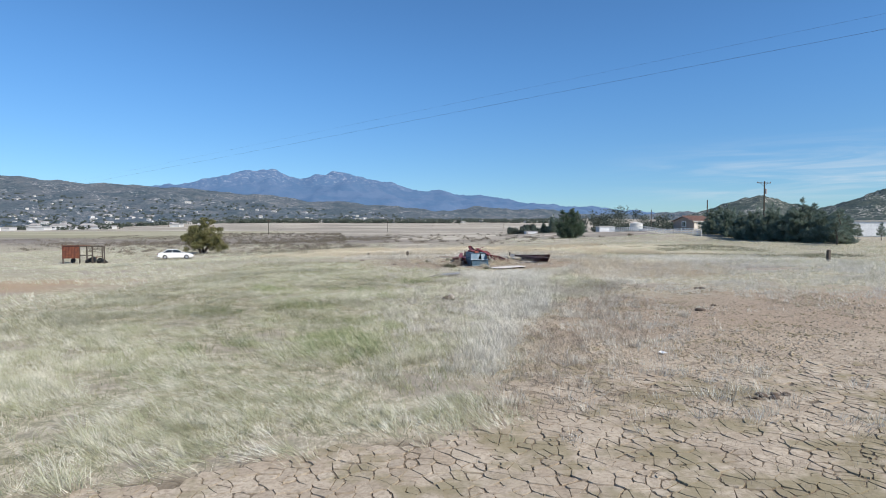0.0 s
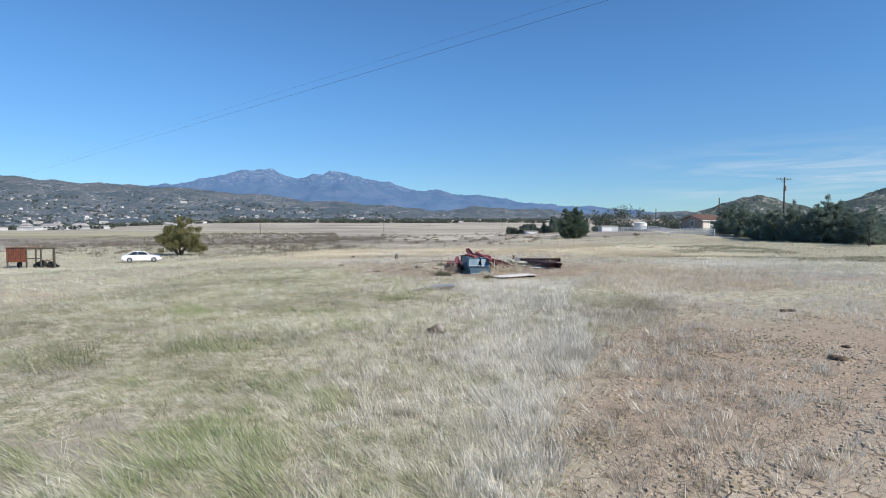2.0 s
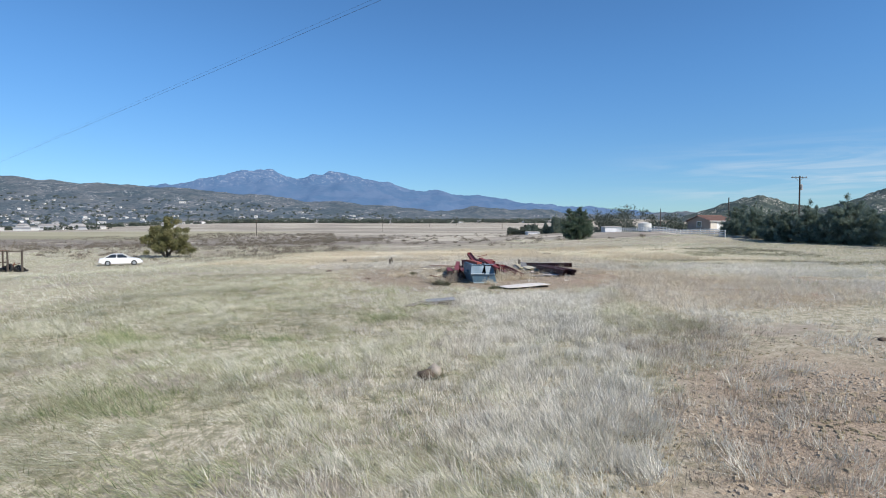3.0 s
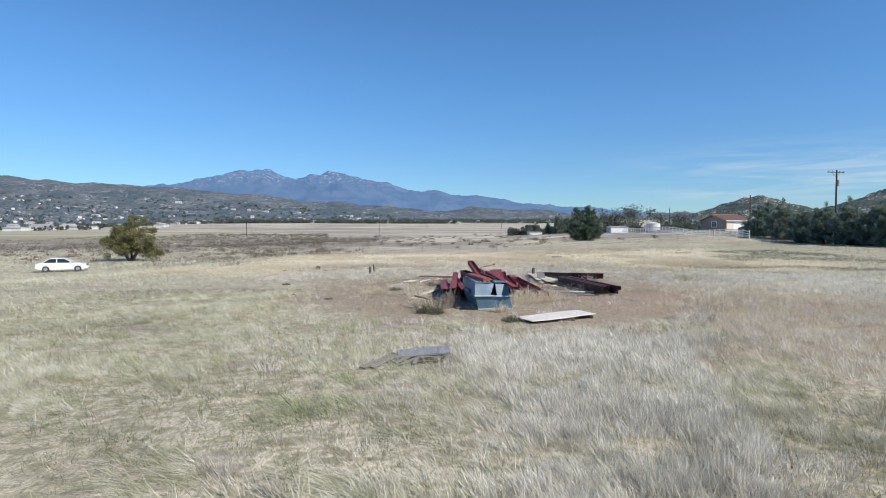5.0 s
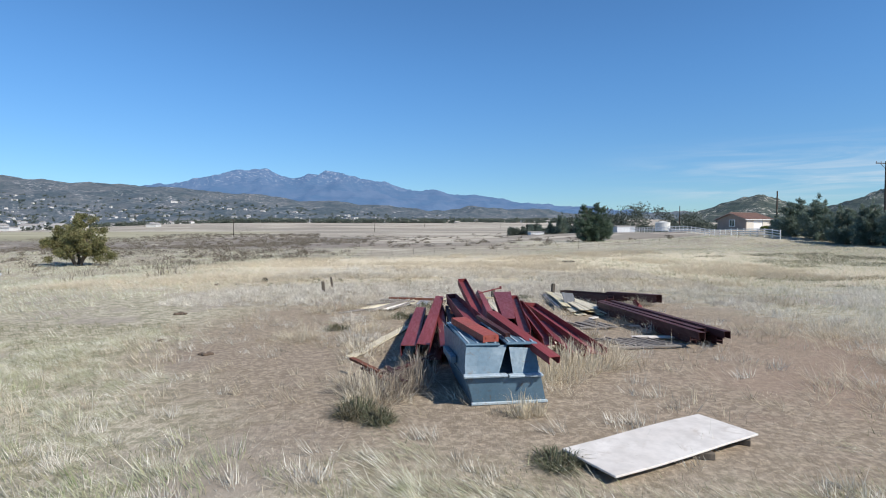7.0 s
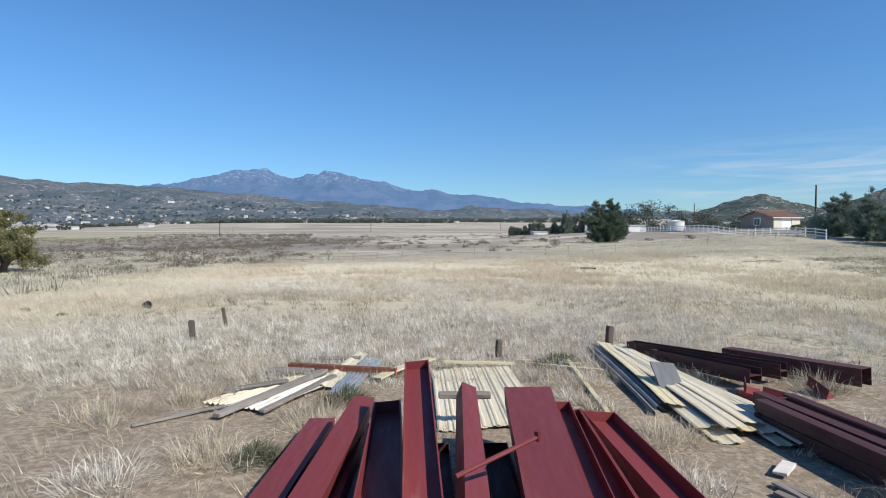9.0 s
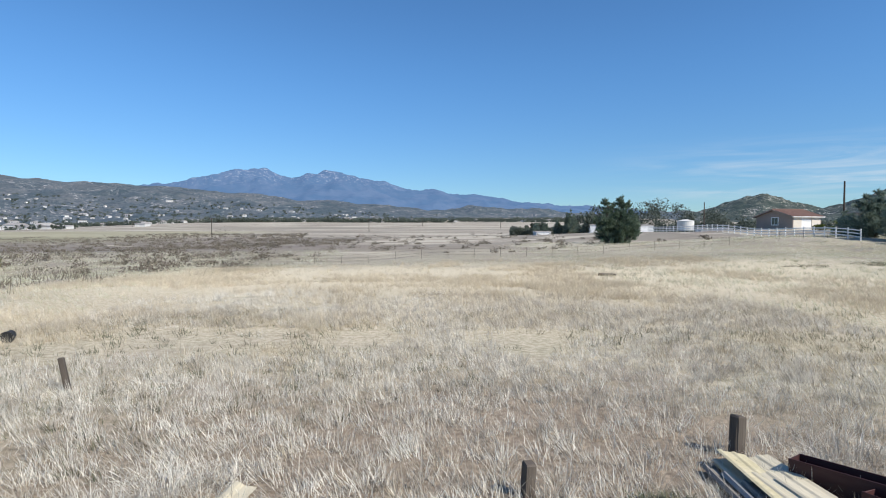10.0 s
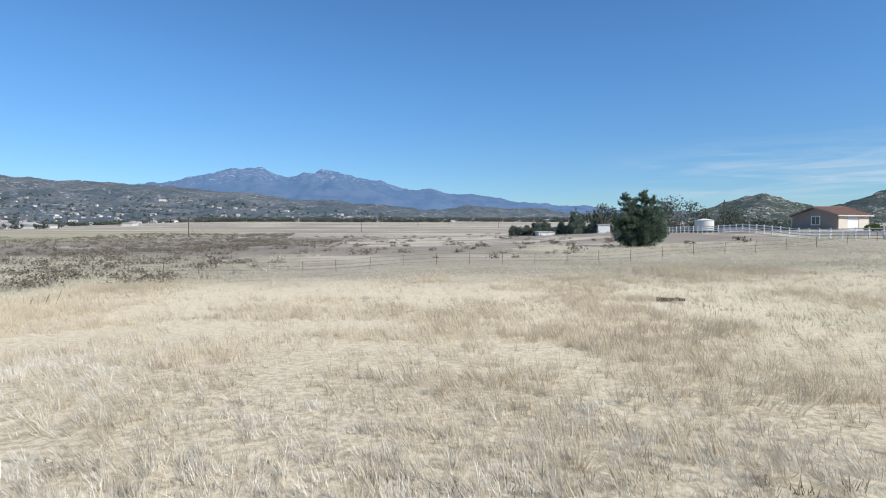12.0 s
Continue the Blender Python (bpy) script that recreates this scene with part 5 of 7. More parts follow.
# ---- weeds and dry bushes ----
def bush(x, y, r, h, n, material, label, seed, wide=(0.008, 0.015), name="dry_bush", arch=0.4):
    """A bush of thin arching stalks."""
    q = np.random.default_rng(seed)
    ob = thing(name, pose(x, y, height(x, y) - 0.02), label, "bush", "bushes round the pile")
    a, t = q.random(n) * 2 * np.pi, q.random(n) ** 0.6
    fx, fy = np.cos(a) * r * 0.75 * t, np.sin(a) * r * 0.75 * t
    out = 0.35 + 0.9 * q.random(n)
    hh = h * (0.2 + 0.85 * q.random(n) ** 1.4) * (1 - 0.4 * t) * (0.75 + 0.35 * np.sin(3 * a + seed))
    b = a + q.normal(0, 1.3, n)
    ex, ey = fx + np.cos(b) * r * out * t, fy + np.sin(b) * r * out * t
    w = (wide[0] + (wide[1] - wide[0]) * q.random(n)) / 2
    sa = q.random(n) * np.pi
    sx, sy = np.cos(sa) * w, np.sin(sa) * w
    v = np.empty((n, 5, 3), np.float32)
    z0 = np.zeros(n)
    v[:, 0], v[:, 1] = np.stack([fx - sx, fy - sy, z0], -1), np.stack([fx + sx, fy + sy, z0], -1)
    mx, my, mz = fx + (ex - fx) * 0.4, fy + (ey - fy) * 0.4, hh * 0.75
    v[:, 2], v[:, 3] = np.stack([mx + sx, my + sy, mz], -1), np.stack([mx - sx, my - sy, mz], -1)
    v[:, 4] = np.stack([ex, ey, hh * (1 - arch * 0.3 * out)], -1)
    i = np.arange(n, dtype=np.int32) * 5
    f = np.concatenate([np.stack([i, i + 1, i + 2], -1), np.stack([i, i + 2, i + 3], -1), np.stack([i + 3, i + 2, i + 4], -1)])
    me = bpy.data.meshes.new("foliage")
    quick_mesh(me, v.reshape(-1, 3), f)
    me.materials.append(material)
    st = new("foliage", me)
    st.parent = ob
    return ob


STR = "dry straw-coloured weed bush beside the scrap pile"
for k, (x, y, r, h) in enumerate(((0.55, 43.0, .75, .75), (0.15, 43.9, .6, .6), (3.85, 44.1, .8, 1.0), (4.45, 44.9, .8, .95), (5.05, 45.2, .8, .8), (5.5, 45.9, .7, .6), (2.95, 42.05, .25, .55), (3.2, 42.1, .2, .4), (1.9, 46.9, .35, 1.05), (-0.2, 52.6, .7, .6),
                                  (-1.2, 52.0, .7, .5), (-2.6, 54.4, .8, .6), (-1.4, 57.6, .9, .6), (0.2, 58.6, .9, .55), (5.3, 54.6, .45, .35), (5.5, 56.0, .4, .3), (4.85, 52.2, .5, .5), (0.75, 54.3, .6, .55), (0.95, 53.8, .6, .5), (-0.3, 57.9, .7, .6), (-1.6, 55.2, .7, .55), (5.9, 53.2, .6, .5), (5.6, 51.6, .5, .4), (8.6, 49.5, .6, .6), (7.8, 51.2, .5, .5),
                                  (5.0, 46.3, .5, .5), (5.7, 48.7, .5, .5), (5.75, 46.9, .5, .45), (7.9, 49.4, .5, .6), (8.3, 48.7, .4, .5), (-0.3, 50.1, .7, .6), (-0.4, 48.6, .8, .6), (-0.1, 47.0, .8, .6), (9.6, 58.1, .9, .6), (8.4, 59.4, .8, .55), (9.7, 55.6, .6, .6), (-2.2, 49.0, .9, .55), (9.2, 40.5, 1.0, .7), (10.3, 42.2, 1.2, .8), (11.6, 44.4, 1.2, .8), (8.0, 37.0, .7, .5), (12.6, 41.0, 1.2, .75), (13.9, 46.2, 1.4, .9), (7.0, 35.6, .6, .45), (6.4, 38.2, .6, .5))):
    bush(x, y, r, h, int(260 + 560 * r), M["g_tan"] if k < 8 else (M["g_tan"], M["g_grey"], M["g_straw"])[k % 3], STR, k, (0.004, 0.009))
for k, (x, y, r, h) in enumerate(((1.15, 43.6, .5, .8), (0.8, 43.2, .55, .65), (0.35, 43.5, .55, .6), (1.3, 44.2, .4, .9))):
    bush(x, y, r, h, 520, M["g_dun"], "tangled brown dead brush at the foot of the beams", 60 + k, (0.006, 0.012))
for k, (x, y, r, h) in enumerate(((0.75, 41.9, .3, .35), (0.35, 42.2, .35, .45), (3.15, 40.3, .35, .28), (0.4, 52.6, .4, .35), (1.1, 55.2, .5, .4), (5.2, 57.6, .4, .3), (5.5, 58.0, .4, .3), (0.25, 24.35, .3, .3), (-1.4, 50.4, .4, .3))):
    bush(x, y, r, h, 900, M["sage"], "green-grey weed bush on the bare ground", 100 + k, (0.008, 0.016), "green_weed", 0.8)

# ---- trees ----
def limb(bm, p, q, r0, r1, rnd, bends=3):
    """A crooked tapering limb; returns its joints."""
    p, q = Vector(p), Vector(q)
    pts = [p.lerp(q, k / bends) + (Vector((rnd.uniform(-1, 1), rnd.uniform(-1, 1), rnd.uniform(-.4, .4))) * (q - p).length * 0.07 if 0 < k < bends else Vector()) for k in range(bends + 1)]
    for k in range(bends):
        a, b = r0 + (r1 - r0) * k / bends, r0 + (r1 - r0) * (k + 1) / bends
        tube(bm, pts[k], pts[k + 1], a, b, 7, False)
    return pts


def leaf_mesh(name, centres, radii, per, size, seed, flat=0.7, droop=0.0):
    """Leaves as small triangles scattered in clumps."""
    q = np.random.default_rng(seed)
    c = np.repeat(np.array(centres), per, 0)
    r = np.repeat(np.array(radii), per)
    n = len(c)
    d = q.normal(0, 1, (n, 3))
    d /= np.linalg.norm(d, axis=1)[:, None]
    rad = r * q.random(n) ** 0.45
    pos = c + d * rad[:, None] * np.array([1, 1, flat])
    pos[:, 2] -= droop * rad
    a, b = q.normal(0, 1, (n, 3)), q.normal(0, 1, (n, 3))
    a /= np.linalg.norm(a, axis=1)[:, None]
    b -= (a * b).sum(1)[:, None] * a
    b /= np.linalg.norm(b, axis=1)[:, None]
    s = size * (0.6 + 0.8 * q.random(n))[:, None]
    v = np.stack([pos - a * s * 0.5, pos + a * s * 0.5 + b * s * 0.25, pos + b * s * 0.9 + a * s * 0.1], 1)
    me = bpy.data.meshes.new(name)
    quick_mesh(me, v.reshape(-1, 3), np.arange(3 * n, dtype=np.int32).reshape(-1, 3))
    return me


def finish_tree(ob, bm, centres, radii, per, size, seed, leaf, flat=0.7, droop=0.0):
    part("trunk", bm, M["bark"], ob)
    me = leaf_mesh("crown", centres, radii, per, size, seed, flat, droop)
    me.materials.append(leaf)
    cr = new("crown", me)
    cr.parent = ob
    return ob


def oak(x, y, seed):
    rnd = random.Random(seed)
    ob = thing("oak_tree", pose(x, y, height(x, y) - 0.25), "broad olive-green evergreen oak beside the track", "tree")
    bm = bmesh.new()
    centres, radii = [], []
    for k in range(6):
        a = k * 1.05 + rnd.uniform(-.3, .3)
        fx, fy = 0.5 * math.cos(a), 0.5 * math.sin(a)
        top = Vector((3.0 * math.cos(a) * rnd.uniform(.6, 1), 2.6 * math.sin(a) * rnd.uniform(.6, 1), rnd.uniform(3.2, 4.8)))
        pts = limb(bm, (fx * .5, fy * .5, 0), top, 0.24, 0.06, rnd, 4)
        for j in range(5):
            t = rnd.uniform(.4, 1)
            base = pts[0].lerp(top, t)
            tip = base + Vector((rnd.uniform(-1.9, 1.9), rnd.uniform(-1.8, 1.8), rnd.uniform(-.6, 1.4)))
            limb(bm, base, tip, 0.05, 0.015, rnd, 2)
            for i in range(2):
                c = base.lerp(tip, rnd.uniform(.5, 1.1))
                if c.z < 0.6:
                    c.z = rnd.uniform(0.6, 1.6)
                centres.append(tuple(c)), radii.append(rnd.uniform(.55, 1.05))
    for k in range(34):
        a, r, z = rnd.uniform(0, 6.28), rnd.uniform(2.4, 4.5), rnd.uniform(0.7, 4.9)
        r *= math.sqrt(max(0.15, 1 - ((z - 2.4) / 3.4) ** 2))
        centres.append((r * math.cos(a), r * math.sin(a) * .9, z)), radii.append(rnd.uniform(.45, .9))
    for k in range(12):
        a, r = rnd.uniform(0, 6.28), rnd.uniform(0, 2.2)
        centres.append((r * math.cos(a) + .4, r * math.sin(a), rnd.uniform(4.9, 6.5))), radii.append(rnd.uniform(.35, .7))
    return finish_tree(ob, bm, centres, radii, 240, 0.17, seed, M["leaf_oak"], 0.8)


def sprays(name, rows, seed):
    """Needle sprays: thin leaf blades along the boughs. rows: (start, end, count, length, width)."""
    q = np.random.default_rng(seed)
    P, D, Ls, Ws = [], [], [], []
    for p, e, n, ln, wd in rows:
        p, e = np.array(p), np.array(e)
        t = 0.15 + 0.87 * q.random(n) ** 0.75
        d = (e - p) / (np.linalg.norm(e - p) + 1e-6)
        off = q.normal(0, 1, (n, 3)) * (0.07 + 0.10 * np.linalg.norm(e - p)) * (1.05 - 0.6 * t)[:, None]
        P.append(p + (e - p) * t[:, None] + off)
        v = d * 0.9 + q.normal(0, 0.5, (n, 3)) + np.array([0, 0, 0.35])
        D.append(v / np.linalg.norm(v, axis=1)[:, None])
        Ls.append(ln * (0.6 + 0.8 * q.random(n))), Ws.append(wd * (0.7 + 0.6 * q.random(n)))
    P, D, Ls, Ws = np.concatenate(P), np.concatenate(D), np.concatenate(Ls)[:, None], np.concatenate(Ws)[:, None]
    s = np.cross(D, q.normal(0, 1, D.shape))
    s /= np.linalg.norm(s, axis=1)[:, None]
    v = np.stack([P - s * Ws / 2, P + s * Ws / 2, P + D * Ls], 1)
    me = bpy.data.meshes.new(name)
    quick_mesh(me, v.reshape(-1, 3), np.arange(3 * len(P), dtype=np.int32).reshape(-1, 3))
    return me


def conifer(name, x, y, h, spread, leaders, seed, leaf, label, dense=150, group="", low=0.0):
    """A cedar or juniper of one or more leaders with up-swept feathery boughs."""
    rnd = random.Random(seed)
    ob = thing(name, pose(x, y, height(x, y) - 0.1), label, "tree", group)
    bm = bmesh.new()
    rows = []
    for lx, ly, lh in leaders:
        top = Vector((lx, ly, h * lh))
        foot = Vector((lx * .3, ly * .3, 0))
        limb(bm, foot, top, 0.03 * h, 0.012, rnd, 5)
        rows.append((tuple(foot.lerp(top, .8)), tuple(top + Vector((0, 0, .15))), dense, 0.3, 0.06))
        for k in range(int(8.5 * lh * h)):
            t = low + (0.98 - low) * rnd.random() ** 1.15
            reach = spread * (1 - t) ** 0.8 * rnd.uniform(.45, 1.12) * (0.75 + 0.25 * min(1, t * 6)) + 0.18
            a = rnd.uniform(0, 6.28)
            base = foot.lerp(top, t)
            tip = base + Vector((math.cos(a) * reach, math.sin(a) * reach, reach * rnd.uniform(-.05, .65) + 0.1))
            tip.z = max(tip.z, 0.12)
            if reach > 0.7:
                limb(bm, base, tip, 0.012 + 0.012 * reach, 0.006, rnd, 2)
            rows.append((tuple(base), tuple(tip), int(dense * (0.35 + reach * 0.5)), 0.34, 0.085))
    part("trunk", bm, M["bark"], ob)
    me = sprays("crown", rows, seed)
    me.materials.append(leaf)
    cr = new("crown", me)
    cr.parent = ob
    return ob


oak(-46.3, 109.5, 4).scale = (1.03, 1.03, 1.08)
conifer("cedar_tree", 32.0, 143.3, 7.5, 2.8, ((-1.9, 0, .95), (.8, .4, 1.0), (1.9, -.3, .9), (-.5, .6, .85), (3.1, .2, .60), (-3.1, .2, .56), (.3, -1.2, .7)), 11, M["leaf_cedar"], "dark green many-topped cedar in the field", 115)
JUN = "bushy blue-green juniper in a dense row"
juniper_a = conifer("juniper_tree", 61.4, 127.5, 6.3, 3.4, ((-1.2, 0, .9), (.9, .5, 1.0), (.2, -1.0, .82)), 21, M["leaf_juniper"], JUN, 120, "juniper row")
juniper_b = conifer("juniper_tree", 61.3, 105.6, 7.0, 3.2, ((0, 0, 1.0), (1.3, .4, .86), (-1.2, -.5, .8)), 22, M["leaf_juniper"], JUN, 120, "juniper row")
for k, (x, y, s, src) in enumerate(((60.9, 121.0, 1.0, 1), (60.8, 115.0, 0.9, 0), (61.0, 110.2, 0.92, 1), (61.9, 101.8, 0.9, 0), (62.5, 98.6, 1.08, 1), (63.5, 95.2, 0.86, 0), (64.2, 91.6, 0.8, 1), (62.4, 133.5, 0.6, 0), (65.4, 99.5, 0.9, 0), (67.0, 105.5, 0.95, 1), (65.8, 112.0, 0.9, 0))):
    c = copy_thing((juniper_a, juniper_b)[src], pose(x, y, height(x, y) - 0.1, 0, 0, 77 * k))
    c.scale = (s, s, s)
pine = conifer("pine_tree", 60.6, 87.2, 5.6, 2.2, ((0, 0, 1.0),), 33, M["leaf_juniper"], "thin pale pine at the end of the row", 70, "", 0.25)
for k, (x, y, s) in enumerate(((80.5, 110, .55), (83.5, 108, .6), (76, 108, .45), (87, 106, .5))):
    c = copy_thing(pine, pose(x, y, height(x, y), 0, 0, 50 * k))
    c.scale = (s * .8, s * .8, s)
    c["label"] = "small young conifer before the white building"
for k, (x, y, s) in enumerate(((33.5, 226, .62), (40.5, 228, .72), (43.5, 224, 1.05), (46, 229, .85), (49, 226, .78), (37, 230, .6))):
    c = copy_thing(juniper_b, pose(x, y, height(x, y) - 0.2, 0, 0, 63 * k))
    c.scale = (s * .7, s * .7, s)
    c["label"] = "dark pointed conifer in the far farmyard"
    c["group"] = "farmyard conifers"


# ---- poles and lines ----
def utility_pole(x, y, h, arm, turn, label, can=False):
    ob = thing("utility_pole", pose(x, y, height(x, y) - 0.3, 0, 0, turn), label, "utility pole", "utility poles")
    bm = bmesh.new()
    tube(bm, (0, 0, 0), (0, 0, h), 0.17, 0.11, 12)
    part("pole", bm, M["pole_wood"], ob)
    if arm:
        bm = bmesh.new()
        box(bm, (arm, 0.10, 0.12), Matrix.Translation((0, 0.13, h - 0.30)), 0.01)
        part("crossarm", bm, M["pole_wood"], ob)
        for s in (-1, 1):
            bm = bmesh.new()
            tube(bm, (s * arm * 0.26, 0.14, h - 0.34), (0, 0.14, h - 0.95), 0.025, 0.025, 6)
            part("brace", bm, M["steel_post"], ob)
        for u in (-0.46, -0.22, 0.22, 0.46):
            bm = bmesh.new()
            tube(bm, (u * arm, 0.13, h - 0.24), (u * arm, 0.13, h - 0.12), 0.05, 0.03, 8)
            tube(bm, (u * arm, 0.13, h - 0.12), (u * arm, 0.13, h - 0.06), 0.055, 0.045, 8)
            part("insulator", bm, M["insulator"], ob)
    if can:
        bm = bmesh.new()
        tube(bm, (0.32, 0, h - 2.4), (0.32, 0, h - 1.5), 0.22, 0.22, 12)
        tube(bm, (0.32, 0, h - 1.5), (0.32, 0, h - 1.4), 0.22, 0.08, 12)
        part("transformer", bm, M["grey_can"], ob)
    return ob


utility_pole(61.2, 108.3, 11.6, 3.1, 12, "tall wooden utility pole with crossarm and transformer", True)
utility_pole(62.8, 135.0, 8.4, 0, 0, "bare wooden service pole behind the junipers")
utility_pole(74.8, 204, 8.3, 0, 0, "bare wooden pole beside the water tank")
utility_pole(34.1, -9.3, 8.9, 1.6, 45, "wooden utility pole carrying the overhead lines")
utility_pole(-107.4, 125.6, 10.5, 1.6, 45, "wooden utility pole carrying the overhead lines")
for x, y, h in ((-83, 270, 7.5), (-41, 420, 8.5), (-300, 620, 9), (20, 700, 10), (-12, 640, 9), (60, 560, 9)):
    utility_pole(x, y, h, 2.0, 20, "far wooden utility pole across the fields")


def cable(p, q, sag, r, label):
    ob = tagged(new("overhead_cable"), label, "cable", "overhead cables")
    p, q = Vector(p), Vector(q)
    cu = bpy.data.curves.new("cable", "CURVE")
    cu.dimensions, cu.bevel_depth, cu.bevel_resolution = "3D", r, 1
    sp = cu.splines.new("POLY")
    n = 60
    sp.points.add(n)
    for k in range(n + 1):
        t = k / n
        c = p.lerp(q, t)
        sp.points[k].co = (c.x, c.y, c.z - sag * 4 * t * (1 - t), 1)
    cu.materials.append(M["wire"])
    w = new("line", cu)
    w.parent = ob
    return ob


cable((33.7, -9.0, 7.85), (-107.2, 125.2, 7.95), 0.2, 0.0032, "thin dark overhead cable above the field")
cable((34.3, -8.4, 8.45), (-106.6, 125.8, 8.6), 0.2, 0.0018, "very thin dark overhead wire above the field")


# ---- fences ----
fence = thing("rail_fence", pose(55.6, 122.0, 0), "long white three-rail vinyl ranch fence", "fence")
fa, fb, step = Vector((55.6, 122.0)), Vector((60.5, 206.0)), 2.4
fn = int((fb - fa).length / step)
bm0 = bmesh.new()
box(bm0, (0.13, 0.13, 1.42), Matrix.Translation((0, 0, 0.71)), 0.008)
box(bm0, (0.16, 0.16, 0.05), Matrix.Translation((0, 0, 1.44)), 0.015)
post_me = bpy.data.meshes.new("post")
bm0.to_mesh(post_me)
bm0.free()
post_me.materials.append(M["white_paint"])
bm0 = bmesh.new()
box(bm0, (0.04, 1.0, 0.14), None, 0.006)
rail_me = bpy.data.meshes.new("rail")
bm0.to_mesh(rail_me)
bm0.free()
rail_me.materials.append(M["white_paint"])
origin = Vector((55.6, 122.0, 0))
ends = []
for k in range(fn + 1):
    c = fa.lerp(fb, k / fn)
    z = height(c.x, c.y)
    ends.append(Vector((c.x, c.y, z)))
    o = new("post", post_me)
    o.parent = fence
    o.matrix_local = Matrix.Translation(Vector((c.x, c.y, z - 0.03)) - origin)
for k in range(fn):
    for zr in (0.42, 0.83, 1.24):
        p, q = ends[k] - origin + Vector((0, 0, zr)), ends[k + 1] - origin + Vector((0, 0, zr))
        o = new("rail", rail_me)
        o.parent = fence
        o.matrix_local = span(p, q) @ Matrix.Diagonal((1, (q - p).length, 1, 1))

wfence = thing("wire_fence", pose(0, 124, 0), "sagging wire fence on rusty steel posts", "fence")
bm0 = bmesh.new()
box(bm0, (0.035, 0.012, 1.25), Matrix.Translation((0, 0, 0.625)))
box(bm0, (0.012, 0.035, 1.25), Matrix.Translation((0, 0.02, 0.625)))
tpost = bpy.data.meshes.new("steel_post")
bm0.to_mesh(tpost)
bm0.free()
tpost.materials.append(M["steel_post"])
tops = []
for k in range(26):
    x = -29 + 3.35 * k
    y = 124.0 + 0.05 * x
    z = height(x, y)
    o = new("steel_post", tpost)
    o.parent = wfence
    r = random.Random(k)
    o.matrix_local = pose(x, y - 124, z - 0.05, r.uniform(-4, 4), r.uniform(-4, 4), 0)
    tops.append(Vector((x, y - 124, z)))
for zr in (0.35, 0.7, 1.1):
    bm = bmesh.new()
    for k in range(25):
        tube(bm, tops[k] + Vector((0, 0, zr)), tops[k + 1] + Vector((0, 0, zr)), 0.008, 0.008, 4, False)
    part("fence_wire", bm, M["steel_post"], wfence)


# ---- the house ----
def wall_box(bm, x0, x1, y0, y1, z0, z1):
    box(bm, (x1 - x0, y1 - y0, z1 - z0), Matrix.Translation(((x0 + x1) / 2, (y0 + y1) / 2, (z0 + z1) / 2)))


hz = 2.95
house = thing("house", pose(69.9, 158.2, hz, 0, 0, 17.5), "taupe stucco house with terracotta tile roof", "house")
# local: x along the ridge away from the gable, y back along the gable
W, L, E_, R = 8.2, 7.2, 2.3, 3.6
bm = bmesh.new()
wall_box(bm, 0, 0.2, 0, W, -0.6, E_)
a = [bm.verts.new(v) for v in ((0, 0, E_), (0, W, E_), (0, W / 2, R - 0.1))]
b = [bm.verts.new((0.2, v.co.y, v.co.z)) for v in a]
bm.faces.new(a[::-1]), bm.faces.new(b)
for k in range(3):
    bm.faces.new((a[k], a[(k + 1) % 3], b[(k + 1) % 3], b[k]))
part("gable_wall", bm, M["stucco"], house)
bm = bmesh.new()
wall_box(bm, 0.2, L, W - 0.2, W, -0.6, E_)
wall_box(bm, L - 0.2, L, 0, W - 0.2, -0.6, E_)
part("back_wall", bm, M["stucco"], house)
bm = bmesh.new()
for x0, x1, z0, z1 in ((0.2, 2.2, -0.6, E_), (4.8, L, -0.6, E_), (2.2, 4.8, 2.1, E_)):
    wall_box(bm, x0, x1, 0.0, 0.2, z0, z1)
part("front_wall", bm, M["stucco_sunlit"], house, "cream front wall, lightened for its sunny side")
door = part("garage_door", (lambda b_: (wall_box(b_, 2.2, 4.8, 0.1, 0.16, -0.6, 2.1), b_)[1])(bmesh.new()), M["trim_white"], house, "white panelled garage door")
for k in range(4):
    bm = bmesh.new()
    box(bm, (2.5, 0.03, 0.56), Matrix.Translation((3.5, 0.09, -0.25 + 0.62 * k)), 0.01)
    part("door_panel", bm, M["trim_white"], door)
pitch = math.atan2(R - E_, W / 2)
ln = math.hypot(R - E_, W / 2) + 0.45
for s in (-1, 1):
    bm = bmesh.new()
    m = Matrix.Translation((L / 2 - 0.1, W / 2, R + 0.04)) @ Matrix.Rotation(-s * pitch, 4, "X") @ Matrix.Translation((0, s * ln / 2, 0))
    box(bm, (L + 0.9, ln, 0.12), m)
    roof = part("roof_slope", bm, M["tile"], house)
    for k in range(36):
        bm = bmesh.new()
        x = -(L + 0.9) / 2 + (k + 0.5) * (L + 0.9) / 36
        tube(bm, m @ Vector((x, -ln / 2, 0.07)), m @ Vector((x, ln / 2, 0.07)), 0.085, 0.085, 6)
        part("roof_tile", bm, M["tile"], roof)
    bm = bmesh.new()
    box(bm, (L + 0.95, 0.05, 0.2), m @ Matrix.Translation((0, s * (ln / 2 + 0.02), -0.03)), 0.01)
    part("fascia", bm, M["trim_white"], house, "white fascia board")
    bm = bmesh.new()
    box(bm, (0.06, ln, 0.16), m @ Matrix.Translation((-(L + 0.95) / 2, 0, -0.03)))
    part("barge_board", bm, M["stucco"], house)
bm = bmesh.new()
tube(bm, (-0.5, W / 2, R + 0.12), (L + 0.3, W / 2, R + 0.12), 0.14, 0.14, 8)
part("ridge_cap", bm, M["tile"], house)
